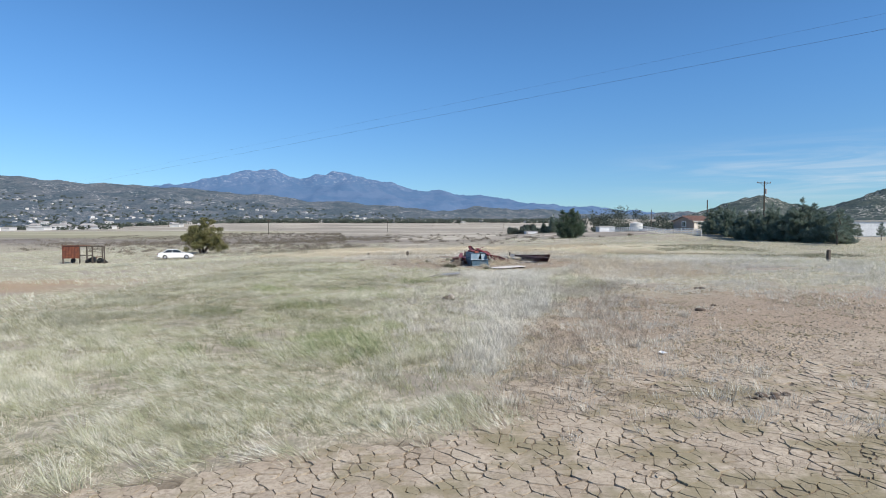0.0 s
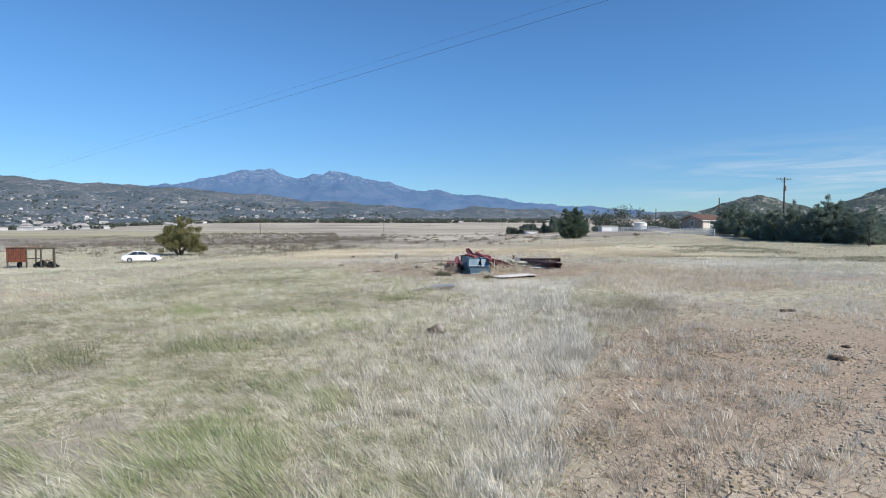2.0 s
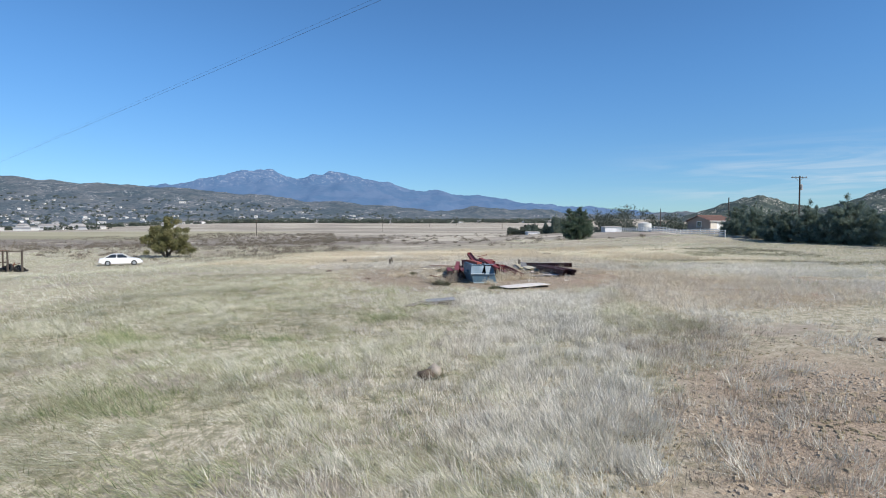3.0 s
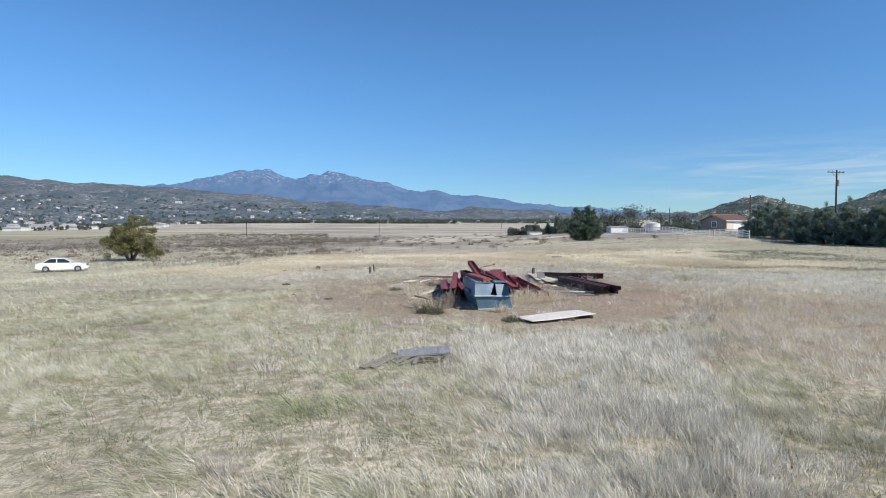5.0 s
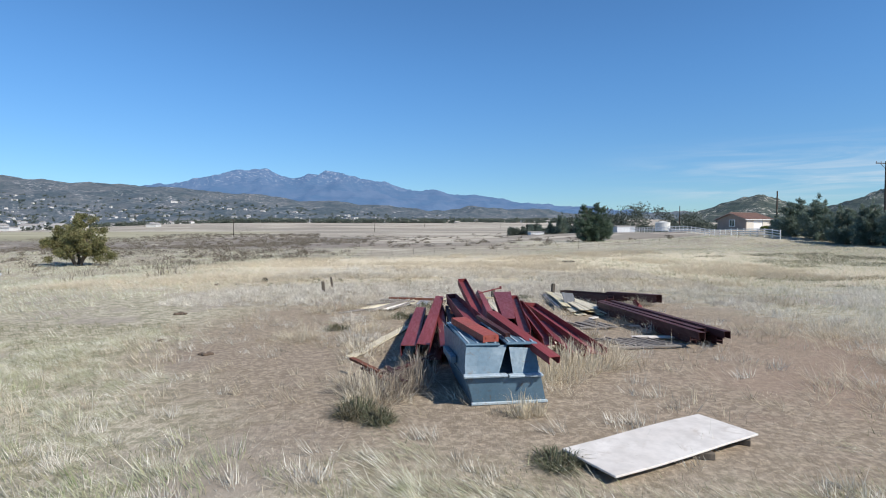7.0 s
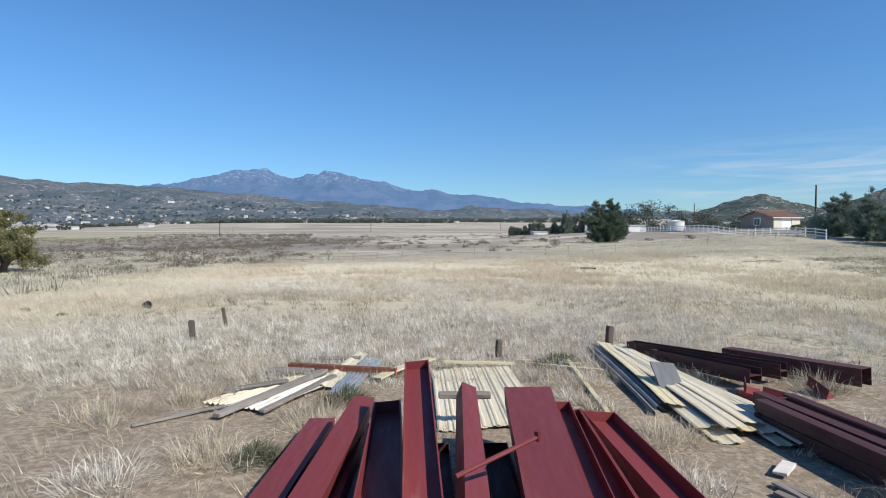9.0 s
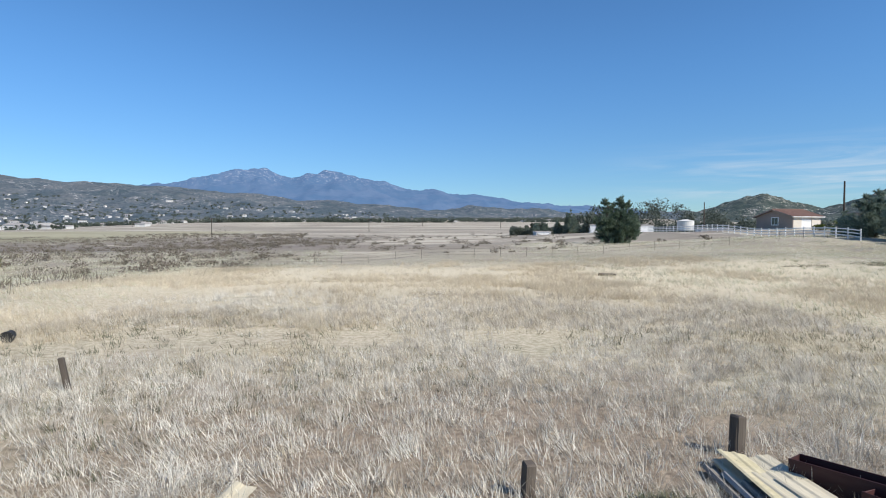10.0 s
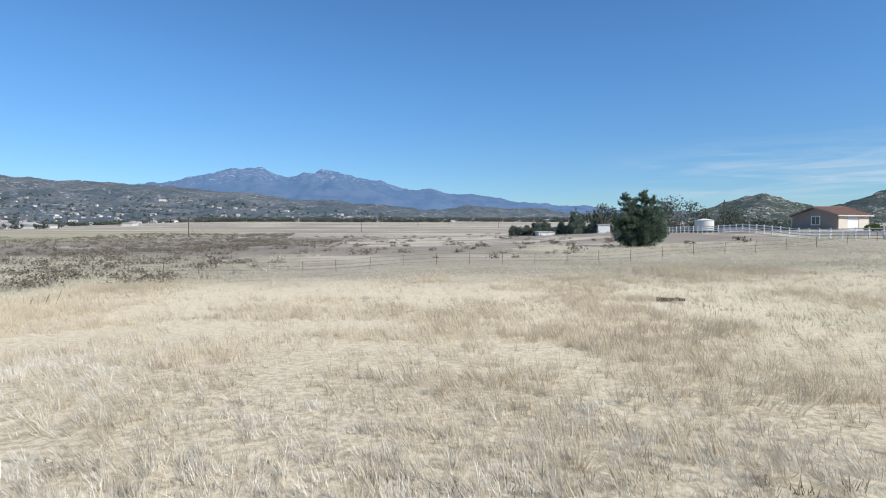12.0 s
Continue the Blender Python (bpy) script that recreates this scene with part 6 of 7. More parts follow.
win = part("window", (lambda b_: (wall_box(b_, -0.04, 0.02, 3.2, 4.5, 0.75, 2.05), b_)[1])(bmesh.new()), M["glass"], house, "dark square window with white trim")
for y0, y1, z0, z1 in ((3.02, 4.68, 2.05, 2.2), (3.02, 4.68, 0.6, 0.75), (3.02, 3.2, 0.75, 2.05), (4.5, 4.68, 0.75, 2.05), (3.82, 3.88, 0.75, 2.05)):
    bm = bmesh.new()
    wall_box(bm, -0.08, 0.0, y0, y1, z0, z1)
    part("window_trim", bm, M["trim_white"], win)
house2 = thing("house", pose(90, 163, 3.4, 0, 0, 10), "pale grey flat-roofed house with dark window", "house")
bm = bmesh.new()
wall_box(bm, 0, 9, 0, 7, -0.8, 2.7)
part("wall", bm, M["stucco"], house2)
bm = bmesh.new()
wall_box(bm, -0.4, 9.4, -0.5, 7.4, 2.7, 2.95)
part("roof", bm, M["far_roof"], house2)
w2 = part("window", (lambda b_: (wall_box(b_, -0.05, 0.03, 2.4, 3.8, 0.9, 2.1), b_)[1])(bmesh.new()), M["glass"], house2)
bm = bmesh.new()
wall_box(bm, -0.07, 0.0, 2.25, 2.4, 0.8, 2.2)
part("window_trim", bm, M["trim_white"], w2)

tank = thing("water_tank", pose(68.3, 200.5, 2.9), "pale round water tank with shallow cone lid", "water tank")
bm = bmesh.new()
tube(bm, (0, 0, -0.5), (0, 0, 2.0), 2.1, 2.1, 28)
part("tank_wall", bm, M["tank_paint"], tank, smooth=False)
bm = bmesh.new()
tube(bm, (0, 0, 2.0), (0, 0, 2.4), 2.2, 0.4, 28)
part("tank_lid", bm, M["tank_paint"], tank)
for k, (x, y, w, d, h, turn) in enumerate(((61.5, 215, 6, 4, 2.2, 5), (47.6, 212, 3, 3, 2.4, -5), (34, 219, 4.5, 3, 1.1, 10), (72, 190, 5, 3, 0.9, 0), (66, 184, 4, 3, 0.8, 0))):
    sh = thing("white_shed", pose(x, y, height(x, y) - 0.2, 0, 0, turn), "small white shed beyond the fence", "shed", "far sheds")
    bm = bmesh.new()
    wall_box(bm, -w / 2, w / 2, -d / 2, d / 2, 0, h)
    part("wall", bm, M["white_building"], sh)
    bm = bmesh.new()
    box(bm, (w + 0.4, d + 0.4, 0.14), Matrix.Translation((0, 0, h + 0.07)) @ Matrix.Rotation(0.05, 4, "X"), 0.02)
    part("roof", bm, M["far_roof"], sh)

long_hall = thing("steel_building", pose(94, 128, height(94, 128) + 0.2, 0, 0, -8), "long white ribbed steel building behind conifers", "building")
bm = bmesh.new()
strip(bm, [(x + 0.5 * 0.9 * (k % 2), 0.06 * (k % 2)) for k, x in enumerate(np.linspace(-15, 15, 90))], 3.3, Matrix.Translation((0, 0, 1.6)) @ Matrix.Rotation(radians(90), 4, "X"), 0.02)
part("ribbed_wall", bm, M["white_building"], long_hall)
bm = bmesh.new()
wall_box(bm, -15, 15, 0.1, 9, -0.6, 3.2)
part("hall_body", bm, M["white_building"], long_hall)
bm = bmesh.new()
box(bm, (30.6, 9.8, 0.2), Matrix.Translation((0, 4.6, 3.35)), 0.03)
part("roof", bm, M["far_roof"], long_hall)

# ---- garden shrubs by the house ----
for k, (x, y, s, mt) in enumerate(((73.5, 150, 1.3, "leaf_bright"), (76, 148, 1.1, "leaf_bright"), (79, 150, 1.5, "leaf_juniper"), (70.5, 151.5, 0.8, "leaf_bright"), (82, 152, 1.4, "leaf_bright"), (64.5, 138, 1.1, "leaf_bright"))):
    ob = thing("garden_shrub", pose(x, y, height(x, y)), "rounded green garden shrub near the house", "shrub", "garden shrubs")
    r = random.Random(k)
    cs = [(r.uniform(-s, s), r.uniform(-s, s) * .7, r.uniform(.2, 1.2 * s)) for _ in range(14)]
    bm = bmesh.new()
    limb(bm, (0, 0, -0.1), (0, 0, s), 0.06, 0.02, r)
    finish_tree(ob, bm, cs, [0.5 * s] * 14, 110, 0.16, k, M[mt])

# ---- the shed and the car on the west side ----
shelter = thing("lean_to_shed", pose(-43.9, 69.0, height(-43.9, 69), 0, 0, 4), "rusty sheet and timber frame shelter, half open", "shed")
for x, y in ((-2.3, 0), (-0.35, 0), (1.15, 0), (2.55, 0), (-2.0, 1.6), (1.5, 1.6), (-0.35, 1.6)):
    bm = bmesh.new()
    box(bm, (0.13, 0.13, 2.15), Matrix.Translation((x, y, 1.05)), 0.01)
    part("post", bm, M["wood_dark"], shelter)
bm = bmesh.new()
strip(bm, [(x, 0.02 * (k % 2)) for k, x in enumerate(np.linspace(-2.35, -0.3, 24))], 1.45, Matrix.Translation((0, -0.09, 1.35)) @ Matrix.Rotation(radians(90), 4, "X"), 0.006)
part("rusty_panel", bm, M["rust"], shelter, "rust-red corrugated side panel")
for z, x0, x1 in ((2.10, -2.4, 2.65), (1.0, -0.35, 1.15)):
    bm = bmesh.new()
    box(bm, (x1 - x0, 0.09, 0.10), Matrix.Translation(((x0 + x1) / 2, 0, z)), 0.008)
    part("rail", bm, M["wood_dark"], shelter)
bm = bmesh.new()
box(bm, (2.2, 2.3, 0.04), Matrix.Translation((-1.35, 1.0, 2.16)) @ Matrix.Rotation(-0.04, 4, "X"), 0.005)
part("roof_sheet", bm, M["rust"], shelter)
for k, (x, y, r) in enumerate(((-45.4, 69.5, .36), (-43.0, 69.6, .44), (-42.3, 69.9, .36))):
    ty = thing("old_tyre", pose(x, y, height(x, y) + r * .95, 80, 0, 15 * k - 20), "old black tyre dumped in the shelter", "tyre", "dumped tyres")
    bm = bmesh.new()
    n, mring = 22, 8
    ring = [[bm.verts.new(((r - .13 + .13 * math.cos(b)) * math.cos(a), (r - .13 + .13 * math.cos(b)) * math.sin(a), .11 * math.sin(b))) for b in np.linspace(0, 2 * math.pi, mring, False)] for a in np.linspace(0, 2 * math.pi, n, False)]
    for i in range(n):
        for j in range(mring):
            bm.faces.new((ring[i][j], ring[(i + 1) % n][j], ring[(i + 1) % n][(j + 1) % mring], ring[i][(j + 1) % mring]))
    part("tyre_ring", bm, M["black"], ty, smooth=True)


junk = thing("scrap_heap", pose(-43.0, 70.0, height(-43, 70)), "dark heap of rusty machine scrap under the frame", "scrap heap")
for k in range(9):
    r = random.Random(k + 900)
    bm = bmesh.new()
    lump(bm, r.uniform(.2, .42), k, 0.8, Matrix.Translation((r.uniform(-.9, 1.3), r.uniform(-.3, .4), r.uniform(.1, .5))), 0.4, 1)
    part("scrap_lump", bm, M["black"], junk)
bm = bmesh.new()
tube(bm, (-0.8, -0.2, 0.5), (0.9, -0.1, 0.85), 0.04)
tube(bm, (0.2, -0.3, 0.1), (0.4, -0.2, 0.95), 0.04)
part("bent_pipe", bm, M["rust"], junk)


def sedan(x, y, turn):
    car = thing("car", pose(x, y, height(x, y) + 0.02, 0, 0, turn), "white four-door saloon parked on dry grass", "car")
    # side outline of the body, and of the cabin
    low = [(-2.32, .42), (-2.36, .62), (-2.30, .86), (-1.9, .95), (-0.9, .97), (0.6, .95), (1.35, .90), (2.0, .80), (2.30, .66), (2.36, .48), (2.30, .34), (1.85, .26), (-1.9, .26)]
    bm = bmesh.new()

    def loft(outline, widths):
        rows = []
        for wv, sh in widths:
            rows.append([bm.verts.new((px_ * sh, wv, pz_)) for px_, pz_ in outline])
        n = len(outline)
        for a_, b_ in zip(rows, rows[1:]):
            for k in range(n):
                bm.faces.new((a_[k], a_[(k + 1) % n], b_[(k + 1) % n], b_[k]))
        bm.faces.new(rows[0]), bm.faces.new(rows[-1][::-1])

    loft(low, ((-0.86, .965), (-0.78, .99), (0, 1.0), (0.78, .99), (0.86, .965)))
    bmesh.ops.recalc_face_normals(bm, faces=bm.faces[:])
    body = part("body", bm, M["car_white"], car, smooth=False)
    bm = bmesh.new()
    b0 = [(-1.75, -.74, .94), (1.05, -.74, .93), (1.05, .74, .93), (-1.75, .74, .94)]
    t0 = [(-0.95, -.58, 1.40), (0.15, -.58, 1.41), (0.15, .58, 1.41), (-0.95, .58, 1.40)]
    quadbox(bm, b0, t0)
    bmesh.ops.bevel(bm, geom=bm.edges[:], offset=0.04, segments=2, affect="EDGES")
    part("cabin_glass", bm, M["glass"], car, "dark tinted windows")
    bm = bmesh.new()
    quadbox(bm, [(-1.05, -.60, 1.37), (0.28, -.60, 1.375), (0.28, .60, 1.375), (-1.05, .60, 1.37)], [(-0.9, -.54, 1.43), (0.1, -.54, 1.44), (0.1, .54, 1.44), (-0.9, .54, 1.43)])
    bmesh.ops.bevel(bm, geom=bm.edges[:], offset=0.02, segments=2, affect="EDGES")
    part("roof", bm, M["car_white"], car)
    for s in (-1, 1):
        for p, q in (((-1.72, .745, .95), (-0.97, .60, 1.40)), ((-0.42, .752, .95), (-0.42, .60, 1.40)), ((1.02, .745, .94), (0.2, .60, 1.40))):
            bm = bmesh.new()
            box(bm, (0.07, (Vector(q) - Vector(p)).length, 0.05), span((p[0], s * p[1], p[2]), (q[0], s * q[1], q[2])))
            part("pillar", bm, M["car_white"], car)
        bm = bmesh.new()
        box(bm, (0.2, 0.16, 0.11), Matrix.Translation((0.78, s * 0.90, 1.0)), 0.03)
        part("wing_mirror", bm, M["car_white"], car)
        bm = bmesh.new()
        box(bm, (0.16, 0.42, 0.14), Matrix.Translation((2.24, s * 0.60, 0.66)) @ Matrix.Rotation(0.3, 4, "Y"), 0.03)
        part("headlight", bm, M["glass"], car)
        bm = bmesh.new()
        box(bm, (0.08, 0.4, 0.16), Matrix.Translation((-2.31, s * 0.58, 0.74)), 0.02)
        part("tail_light", bm, M["orange"], car)
        bm = bmesh.new()
        box(bm, (3.4, 0.02, 0.06), Matrix.Translation((0, s * 0.855, 0.58)), 0.005)
        part("side_trim", bm, M["white_paint"], car)
        for xw in (-1.38, 1.42):
            bm = bmesh.new()
            tube(bm, (xw, s * 0.70, 0.32), (xw, s * 0.885, 0.32), 0.32, 0.32, 20)
            wheel = part("tyre", bm, M["black"], car)
            bm = bmesh.new()
            tube(bm, (xw, s * 0.80, 0.32), (xw, s * 0.90, 0.32), 0.21, 0.19, 16)
            part("rim", bm, M["chrome"], wheel)
    for xb in (-2.30, 2.30):
        bm = bmesh.new()
        box(bm, (0.16, 1.62, 0.20), Matrix.Translation((xb, 0, 0.44)), 0.05)
        part("bumper", bm, M["car_white"], car)
    return car


sedan(-38.9, 82.3, 28)

# ---- far side of the valley: houses, trees ----
far_rng = random.Random(12)
proto = []
for k, (w, d, h) in enumerate(((14, 9, 4), (20, 10, 4.5), (9, 8, 5.5))):
    ob = thing("far_house", pose(-400 - 30 * k, 640, height(-400 - 30 * k, 640)), "small pale house across the valley", "house", "valley houses")
    bm = bmesh.new()
    wall_box(bm, -w / 2, w / 2, -d / 2, d / 2, -2, h)
    part("wall", bm, M["far_white"], ob)
    bm = bmesh.new()
    quadbox(bm, [(-w / 2 - .5, -d / 2 - .5, h), (w / 2 + .5, -d / 2 - .5, h), (w / 2 + .5, d / 2 + .5, h), (-w / 2 - .5, d / 2 + .5, h)],
            [(-w / 2 + 1, -.1, h + 2.2), (w / 2 - 1, -.1, h + 2.2), (w / 2 - 1, .1, h + 2.2), (-w / 2 + 1, .1, h + 2.2)])
    part("roof", bm, M["far_roof"], ob)
    for j in range(3):
        bm = bmesh.new()
        box(bm, (w * .14, .2, 1.3), Matrix.Translation((-w * .3 + j * w * .3, -d / 2 - .05, h * .5)))
        part("window", bm, M["far_glass"], ob)
    proto.append(ob)


def slope_z(x, y):
    """Height of whatever land lies there, hills included."""
    best = height(x, y)
    hit, place, *_ = hillcast(x, y)
    return max(best, place) if hit else best


_dg = None


def hillcast(x, y):
    global _dg
    if _dg is None:
        bpy.context.view_layer.update()
        from mathutils.bvhtree import BVHTree
        _dg = []
        for nm in ("hill_west", "hill_middle"):
            me = bpy.data.objects[nm].data
            _dg.append(BVHTree.FromPolygons([v.co for v in me.vertices], [p.vertices for p in me.polygons]))
    zs = [t.ray_cast(Vector((x, y, 900)), Vector((0, 0, -1)))[0] for t in _dg]
    zs = [z.z for z in zs if z is not None]
    return (True, max(zs)) if zs else (False, 0)


for k in range(260):
    d = 820 + 620 * far_rng.random() ** 1.6
    u = -0.78 + 1.02 * far_rng.random() ** 1.25
    if u > -0.05 and far_rng.random() < .6:
        continue
    c = copy_thing(proto[k % 3], pose(u * d, d, slope_z(u * d, d) - 0.5, 0, 0, far_rng.uniform(-40, 40)))
    s = far_rng.uniform(.25, .8)
    c.scale = (s, s, s)
for k, (x, y, w, h) in enumerate(((-420, 590, 18, 3.4), (-392, 600, 12, 3), (-358, 596, 24, 3), (-448, 560, 14, 3.6), (-500, 640, 30, 3.6), (-300, 640, 10, 3))):
    bld = thing("far_barn", pose(x, y, height(x, y)), "long low pale building across the fields", "barn", "far barns")
    bm = bmesh.new()
    wall_box(bm, -w / 2, w / 2, -6, 6, -2, h)
    part("wall", bm, M["far_white"], bld)
    bm = bmesh.new()
    box(bm, (w + 1, 13.4, .5), Matrix.Translation((0, 0, h + .2)) @ Matrix.Rotation(.05, 4, "X"))
    part("roof", bm, M["blue_tarp"] if k == 3 else M["far_roof"], bld)


def grove(name, label, spots, leaf, size, per, seed):
    """Far trees in one mesh: clumps of leaves with uneven tops."""
    q = np.random.default_rng(seed)
    cs, rs = [], []
    for x, y, z, r, h in spots:
        for j in range(7):
            cs.append((x + q.normal(0, r * .38), y + q.normal(0, r * .38), z + h * (0.12 + 0.8 * q.random()))), rs.append(r * (.32 + .35 * q.random()))
    me = leaf_mesh(name, cs, rs, per, size, seed, 0.9)
    me.materials.append(leaf)
    return tagged(new(name, me), label, "trees", kind="stuff")


spots = []
for k in range(2300):
    d = 800 + 700 * far_rng.random() ** 2.2
    u = -0.82 + 1.05 * far_rng.random() ** 1.2
    if abs(math.sin(d * .011 + u * 6)) < .35:
        continue
    x, y = u * d, d
    spots.append((x, y, slope_z(x, y) - .5, far_rng.uniform(2.5, 7), far_rng.uniform(2.5, 6)))
grove("valley_trees", "dark trees among the valley houses", spots, M["leaf_far"], 1.5, 11, 5)
spots = [(-384 + 3.7 * k + far_rng.uniform(-1, 1), 560 + far_rng.uniform(-6, 6), height(-384 + 3.7 * k, 560), far_rng.uniform(1.3, 2.2), far_rng.uniform(3, 5)) for k in range(18) if k not in (3, 9, 12)]
grove("windbreak_trees", "row of small dark trees along a field", spots, M["leaf_far"], 0.9, 26, 6)
spots = [(x, y, height(x, y) - .3, r, h) for x, y, r, h in ((47, 214, 4, 7), (52, 222, 5, 9), (58, 226, 5, 8), (63, 222, 5, 10), (68, 226, 6, 9.5), (74, 230, 6, 10), (80, 226, 5, 8), (86, 222, 5, 7), (66, 234, 5, 9))]
for k in range(46):
    x, y = far_rng.uniform(29, 58), far_rng.uniform(228, 275)
    r = far_rng.uniform(1.2, 2.6)
    spots.append((x, y, height(x, y) - .3, r, r * far_rng.choice((0.9, 1.1, 1.3, 2.2))))
grove("farmyard_trees", "mixed dark trees round the farmyard", spots, M["leaf_far"], 0.46, 190, 7)
spots = []
for k in range(95):
    d = far_rng.uniform(250, 460)
    u = far_rng.uniform(0.27, 0.62)
    spots.append((u * d, d, height(u * d, d) - .5, far_rng.uniform(3, 6), far_rng.uniform(3, 6.5)))
grove("farm_belt_trees", "belt of dark trees behind the farm", spots, M["leaf_far"], 0.8, 60, 17)
spots = []
for k in range(700):
    y = far_rng.uniform(105, 330)
    x = -16 - 0.2 * (y - 110) - 70 * far_rng.random() ** 1.3
    spots.append((x, y, height(x, y) - .2, far_rng.uniform(.7, 2.0), far_rng.uniform(.25, .7)))
for k in range(420):
    y = far_rng.uniform(125, 330)
    x = far_rng.uniform(-0.35, 0.25) * y
    if wobble(np.array([0.09 * x]), np.array([0.12 * y]), 3)[0] > 0.05:
        spots.append((x, y, height(x, y) - .2, far_rng.uniform(.6, 1.6), far_rng.uniform(.2, .5)))
spots += [(-76, 260, height(-76, 260), 3.4, 3.6), (-64, 230, height(-64, 230), 2, 2)]
for x, y, r in ((42, 150, .9), (48, 146, 1.0), (50, 152, .9), (12, 160, 1.2), (-10, 170, 1.2)):
    spots.append((x, y, height(x, y) - .15, r, 0.6))
grove("brush_clumps", "grey-brown leafless brush over the hollow", spots, M["g_shrub"], 0.22, 15, 8)

# ---- cracked clay plates by the start ----
def clip(poly, px, py, nx, ny):
    """Keep the side of a polygon that lies behind the line through (px, py) with normal (nx, ny)."""
    out = []
    for k in range(len(poly)):
        a, b = poly[k], poly[(k + 1) % len(poly)]
        da, db = (a[0] - px) * nx + (a[1] - py) * ny, (b[0] - px) * nx + (b[1] - py) * ny
        if da <= 0:
            out.append(a)
        if (da < 0 < db) or (db < 0 < da):
            t = da / (da - db)
            out.append((a[0] + (b[0] - a[0]) * t, a[1] + (b[1] - a[1]) * t))
    return out


def plate_mat():
    m = Mat("dried_clay", 0.95, 0, 0.15)
    c = m.mix(m.ramp(m.noise(1.1, 5, 0.65), 0.3, 0.7), (0.37, 0.30, 0.225), (0.54, 0.46, 0.36))
    c = m.mix(m.ramp(m.noise(16, 4, 0.75), 0.42, 0.64, 0, 0.65), c, (0.19, 0.15, 0.108))
    c = m.mix(m.math("MULTIPLY", m.each(), 0.4), c, (0.50, 0.43, 0.34))
    c = m.mix(m.math("MULTIPLY", m.island(), 0.25), c, (0.25, 0.19, 0.14))
    c = m.mix(m.ramp(m.noise(0.7, 4, 0.65), 0.46, 0.60, 0, 0.7), c, (0.215, 0.185, 0.105))
    m.colour(c)
    m.bump(m.noise(28, 5, 0.7), 0.5, 0.012)
    return m.m


clay_rnd = random.Random(31)
seeds = []
for i in range(86):
    for j in range(38):
        s = 0.20
        x, y = -6.5 + s * (i + 0.5 * (j % 2)) + clay_rnd.uniform(-.16, .16), 5.6 + s * j + clay_rnd.uniform(-.16, .16)
        seeds.append((x, y))
PLATE = plate_mat()
near_n, rest = 0, ([], [])


def plate_arrays(poly, cx, cy, gap):
    """Top ring, slightly dished, and a skirt down to the ground, on world places."""
    ring = []
    n = len(poly)
    for k in range(n):
        a, b = poly[k], poly[(k + 1) % n]
        for t in (0.0, 0.5):
            x, y = a[0] + (b[0] - a[0]) * t, a[1] + (b[1] - a[1]) * t
            d = math.hypot(x - cx, y - cy) or 1
            k2 = max(0.3, (d - gap * (0.6 + 0.8 * abs(noise.noise((x * 6, y * 6, 3))))) / d) if t else max(0.3, (d - gap * 2.0) / d)
            j = 0.018 * noise.noise((x * 9, y * 9, 7))
            ring.append((cx + (x - cx) * k2 + j, cy + (y - cy) * k2 + j))
    zc = height(cx, cy)
    up = clay_rnd.uniform(0.008, 0.022)
    tx, ty = clay_rnd.uniform(-.05, .05), clay_rnd.uniform(-.05, .05)
    vs = [(cx, cy, zc + up)]
    vs += [(x, y, zc + up + tx * (x - cx) + ty * (y - cy)) for x, y in ring]
    vs += [(cx + (x - cx) * 1.02, cy + (y - cy) * 1.02, zc - 0.02) for x, y in ring]
    m = len(ring)
    fs = [(0, 1 + k, 1 + (k + 1) % m) for k in range(m)]
    for k in range(m):
        a, b = 1 + k, 1 + (k + 1) % m
        fs += [(a, a + m, b + m), (a, b + m, b)]
    return vs, fs


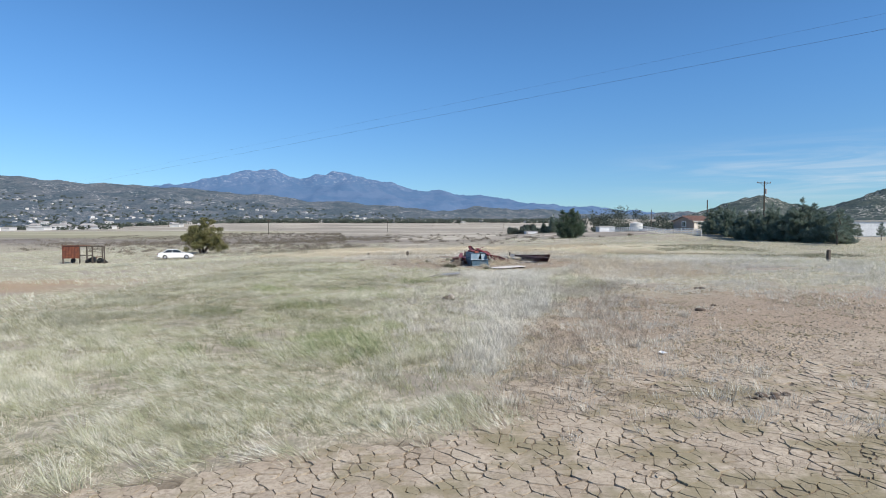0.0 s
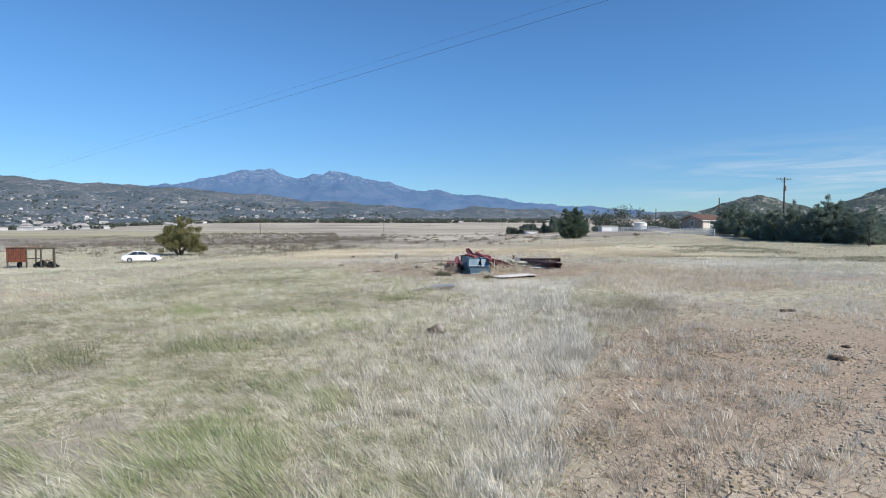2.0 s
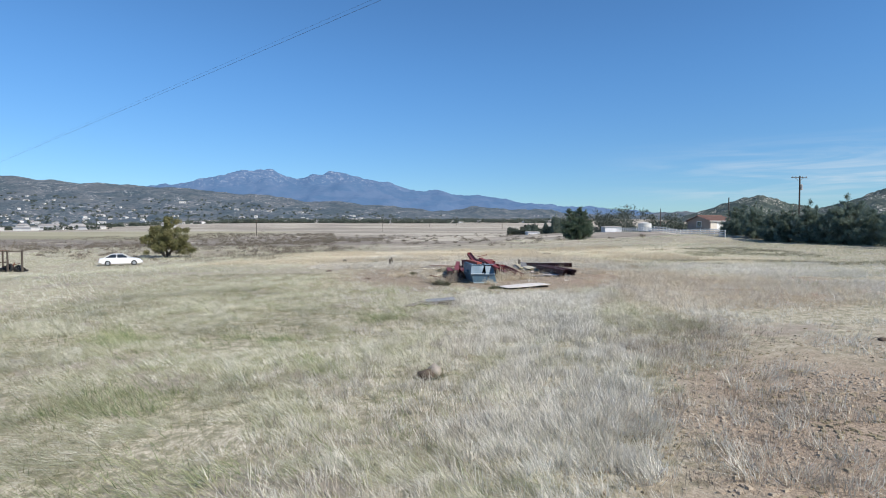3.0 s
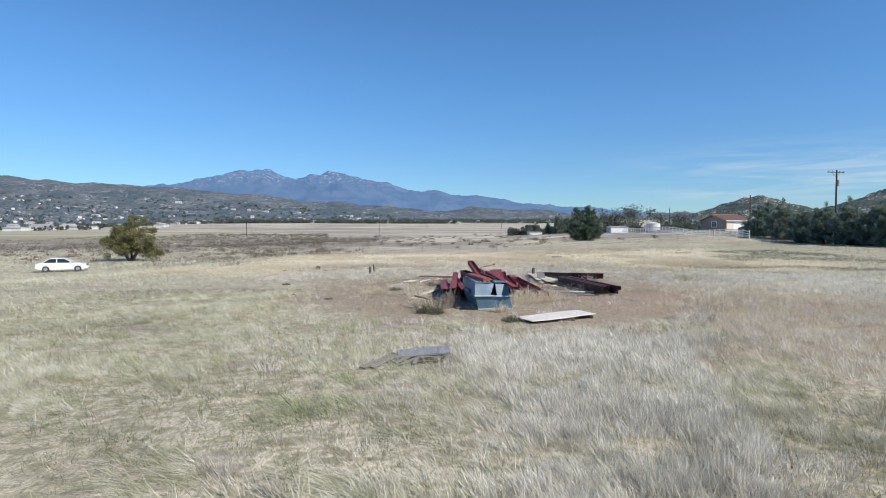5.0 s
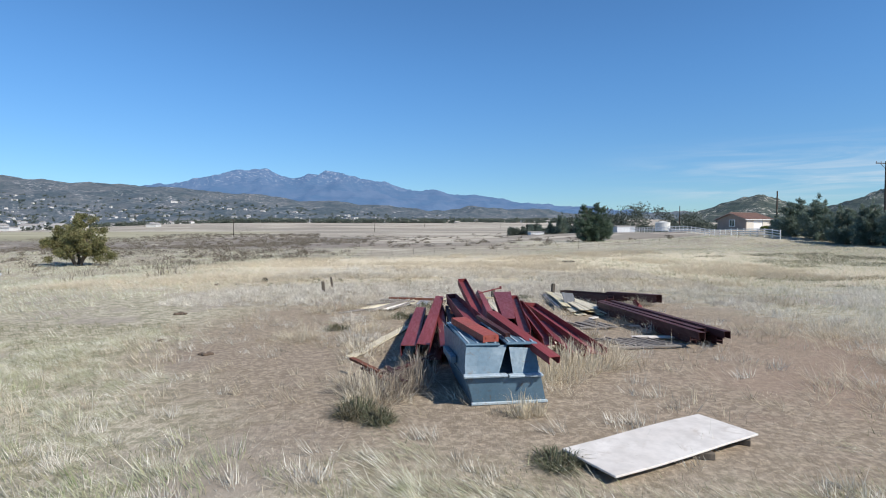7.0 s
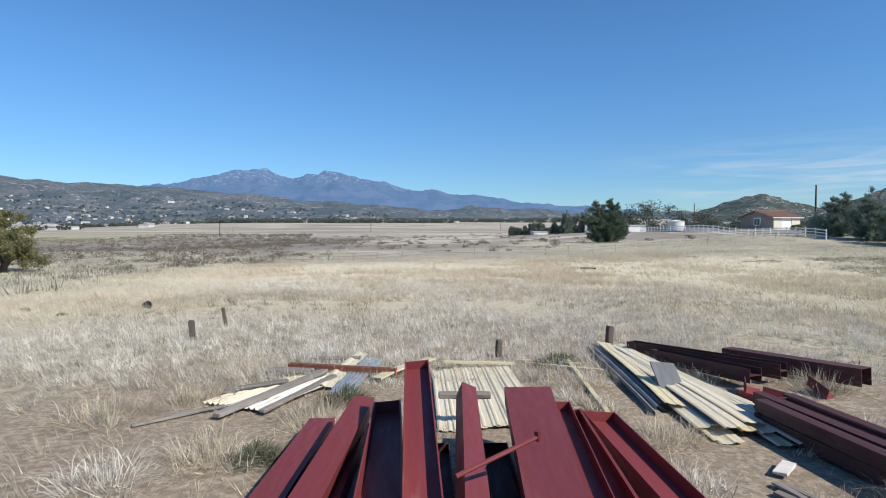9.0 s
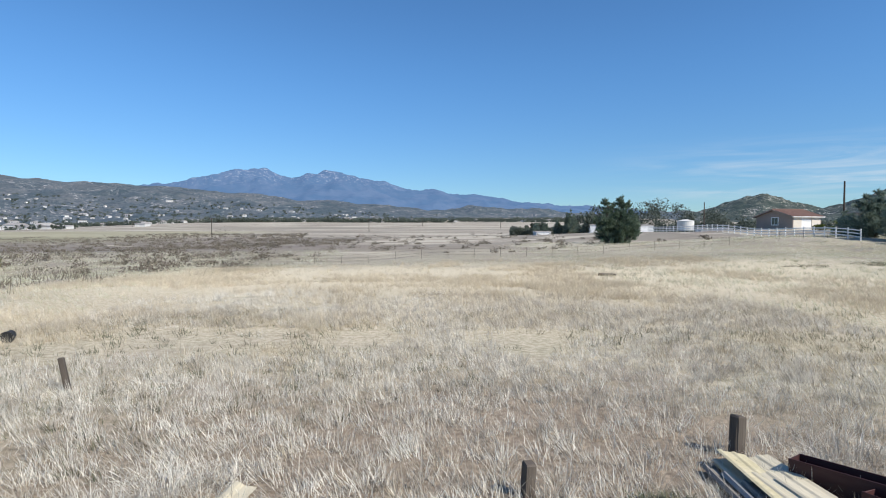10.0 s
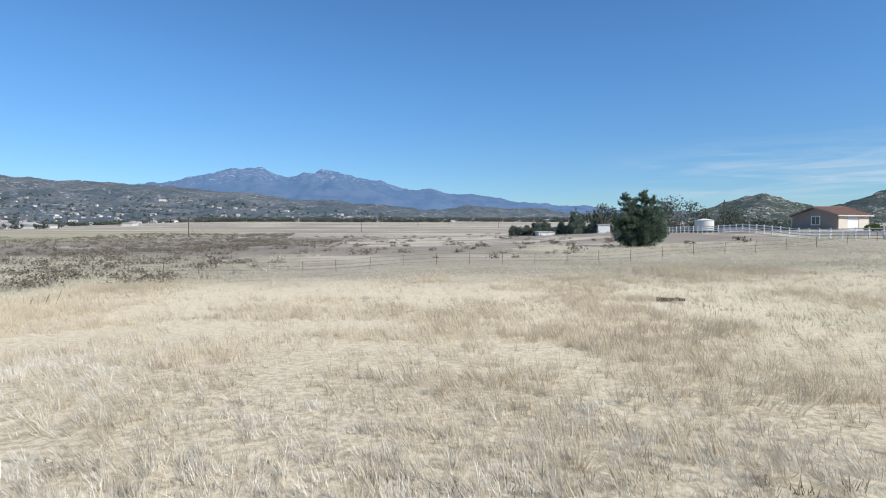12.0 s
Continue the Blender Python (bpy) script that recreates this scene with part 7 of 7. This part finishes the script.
order = sorted(range(len(seeds)), key=lambda k: math.hypot(seeds[k][0] - 1.2, seeds[k][1] - 7.5))
for k in order:
    cx, cy = seeds[k]
    on = (cx - (0.30 * cy - 2.6) > 0.55 + 0.5 * noise.noise((cx, cy, 0))) or cy + 0.45 * max(0, -0.5 - cx) < 8.3 + 0.5 * noise.noise((cx, cy, 5))
    if not on or cy > 13.0 or clay_rnd.random() < 0.6 * max(0, (cy - 10.0) / 3.0):
        continue
    poly = [(cx - .45, cy - .45), (cx + .45, cy - .45), (cx + .45, cy + .45), (cx - .45, cy + .45)]
    for q, (ox, oy) in enumerate(seeds):
        if q != k and abs(ox - cx) < 0.7 and abs(oy - cy) < 0.7:
            poly = clip(poly, (cx + ox) / 2, (cy + oy) / 2, ox - cx, oy - cy)
    if len(poly) < 3:
        continue
    vs, fs = plate_arrays(poly, cx, cy, clay_rnd.choice((0.002, 0.004, 0.007, 0.013, 0.022)))
    if near_n < 300:
        me = bpy.data.meshes.new("mud_plate")
        quick_mesh(me, np.array(vs), np.array(fs, np.int32))
        me.materials.append(PLATE)
        o = new("mud_plate", me)
        o.parent = ground
        near_n += 1
    else:
        base = len(rest[0])
        rest[0].extend(vs)
        rest[1].extend((a + base, b + base, c + base) for a, b, c in fs)
me = bpy.data.meshes.new("mud_plate_field")
quick_mesh(me, np.array(rest[0]), np.array(rest[1], np.int32))
me.materials.append(PLATE)
o = new("mud_plate_field", me)
o.parent = ground
tagged(o, "", "", kind="stuff")


# crumbs of clay between and beyond the plates
q = np.random.default_rng(77)
n = 90000
cx, cy = q.uniform(-6, 17, n), 7.0 + 25.0 * q.random(n) ** 0.9
keep = q.random(n) < np.maximum(clay_share(cx, cy), 0.0) * (0.15 + 0.85 * smooth01((wobble(2.2 * cx, 2.2 * cy, 12) + 0.3) / 0.6)) * (0.08 + 0.92 * smooth01((cy - 10) / 5))
cx, cy = cx[keep], cy[keep]
n = len(cx)
size, turn = 0.014 + 0.06 * q.random(n) ** 2.5, q.random(n) * 6.28
v = np.empty((n, 8, 3), np.float32)
zb = land(cx, cy)
for k in range(4):
    a = turn + k * 1.571 + q.uniform(-.4, .4, n)
    rr = size * q.uniform(.6, 1.2, n)
    x, y = cx + np.cos(a) * rr, cy + np.sin(a) * rr
    v[:, k] = np.stack([x, y, zb - 0.01], -1)
    v[:, 4 + k] = np.stack([cx + (x - cx) * .7, cy + (y - cy) * .7, zb + size * q.uniform(.22, .5, n)], -1)
i = (np.arange(n, dtype=np.int32) * 8)[:, None]
quads = np.array([(4, 5, 6, 7), (0, 1, 5, 4), (1, 2, 6, 5), (2, 3, 7, 6), (3, 0, 4, 7)], np.int32)
f = np.concatenate([i + row[None] for row in quads])
me = bpy.data.meshes.new("clay_crumbs")
quick_mesh(me, v.reshape(-1, 3), f)
me.materials.append(PLATE)
tagged(new("clay_crumbs", me), "crumbled brown clay clods on bare soil", "soil", kind="stuff")
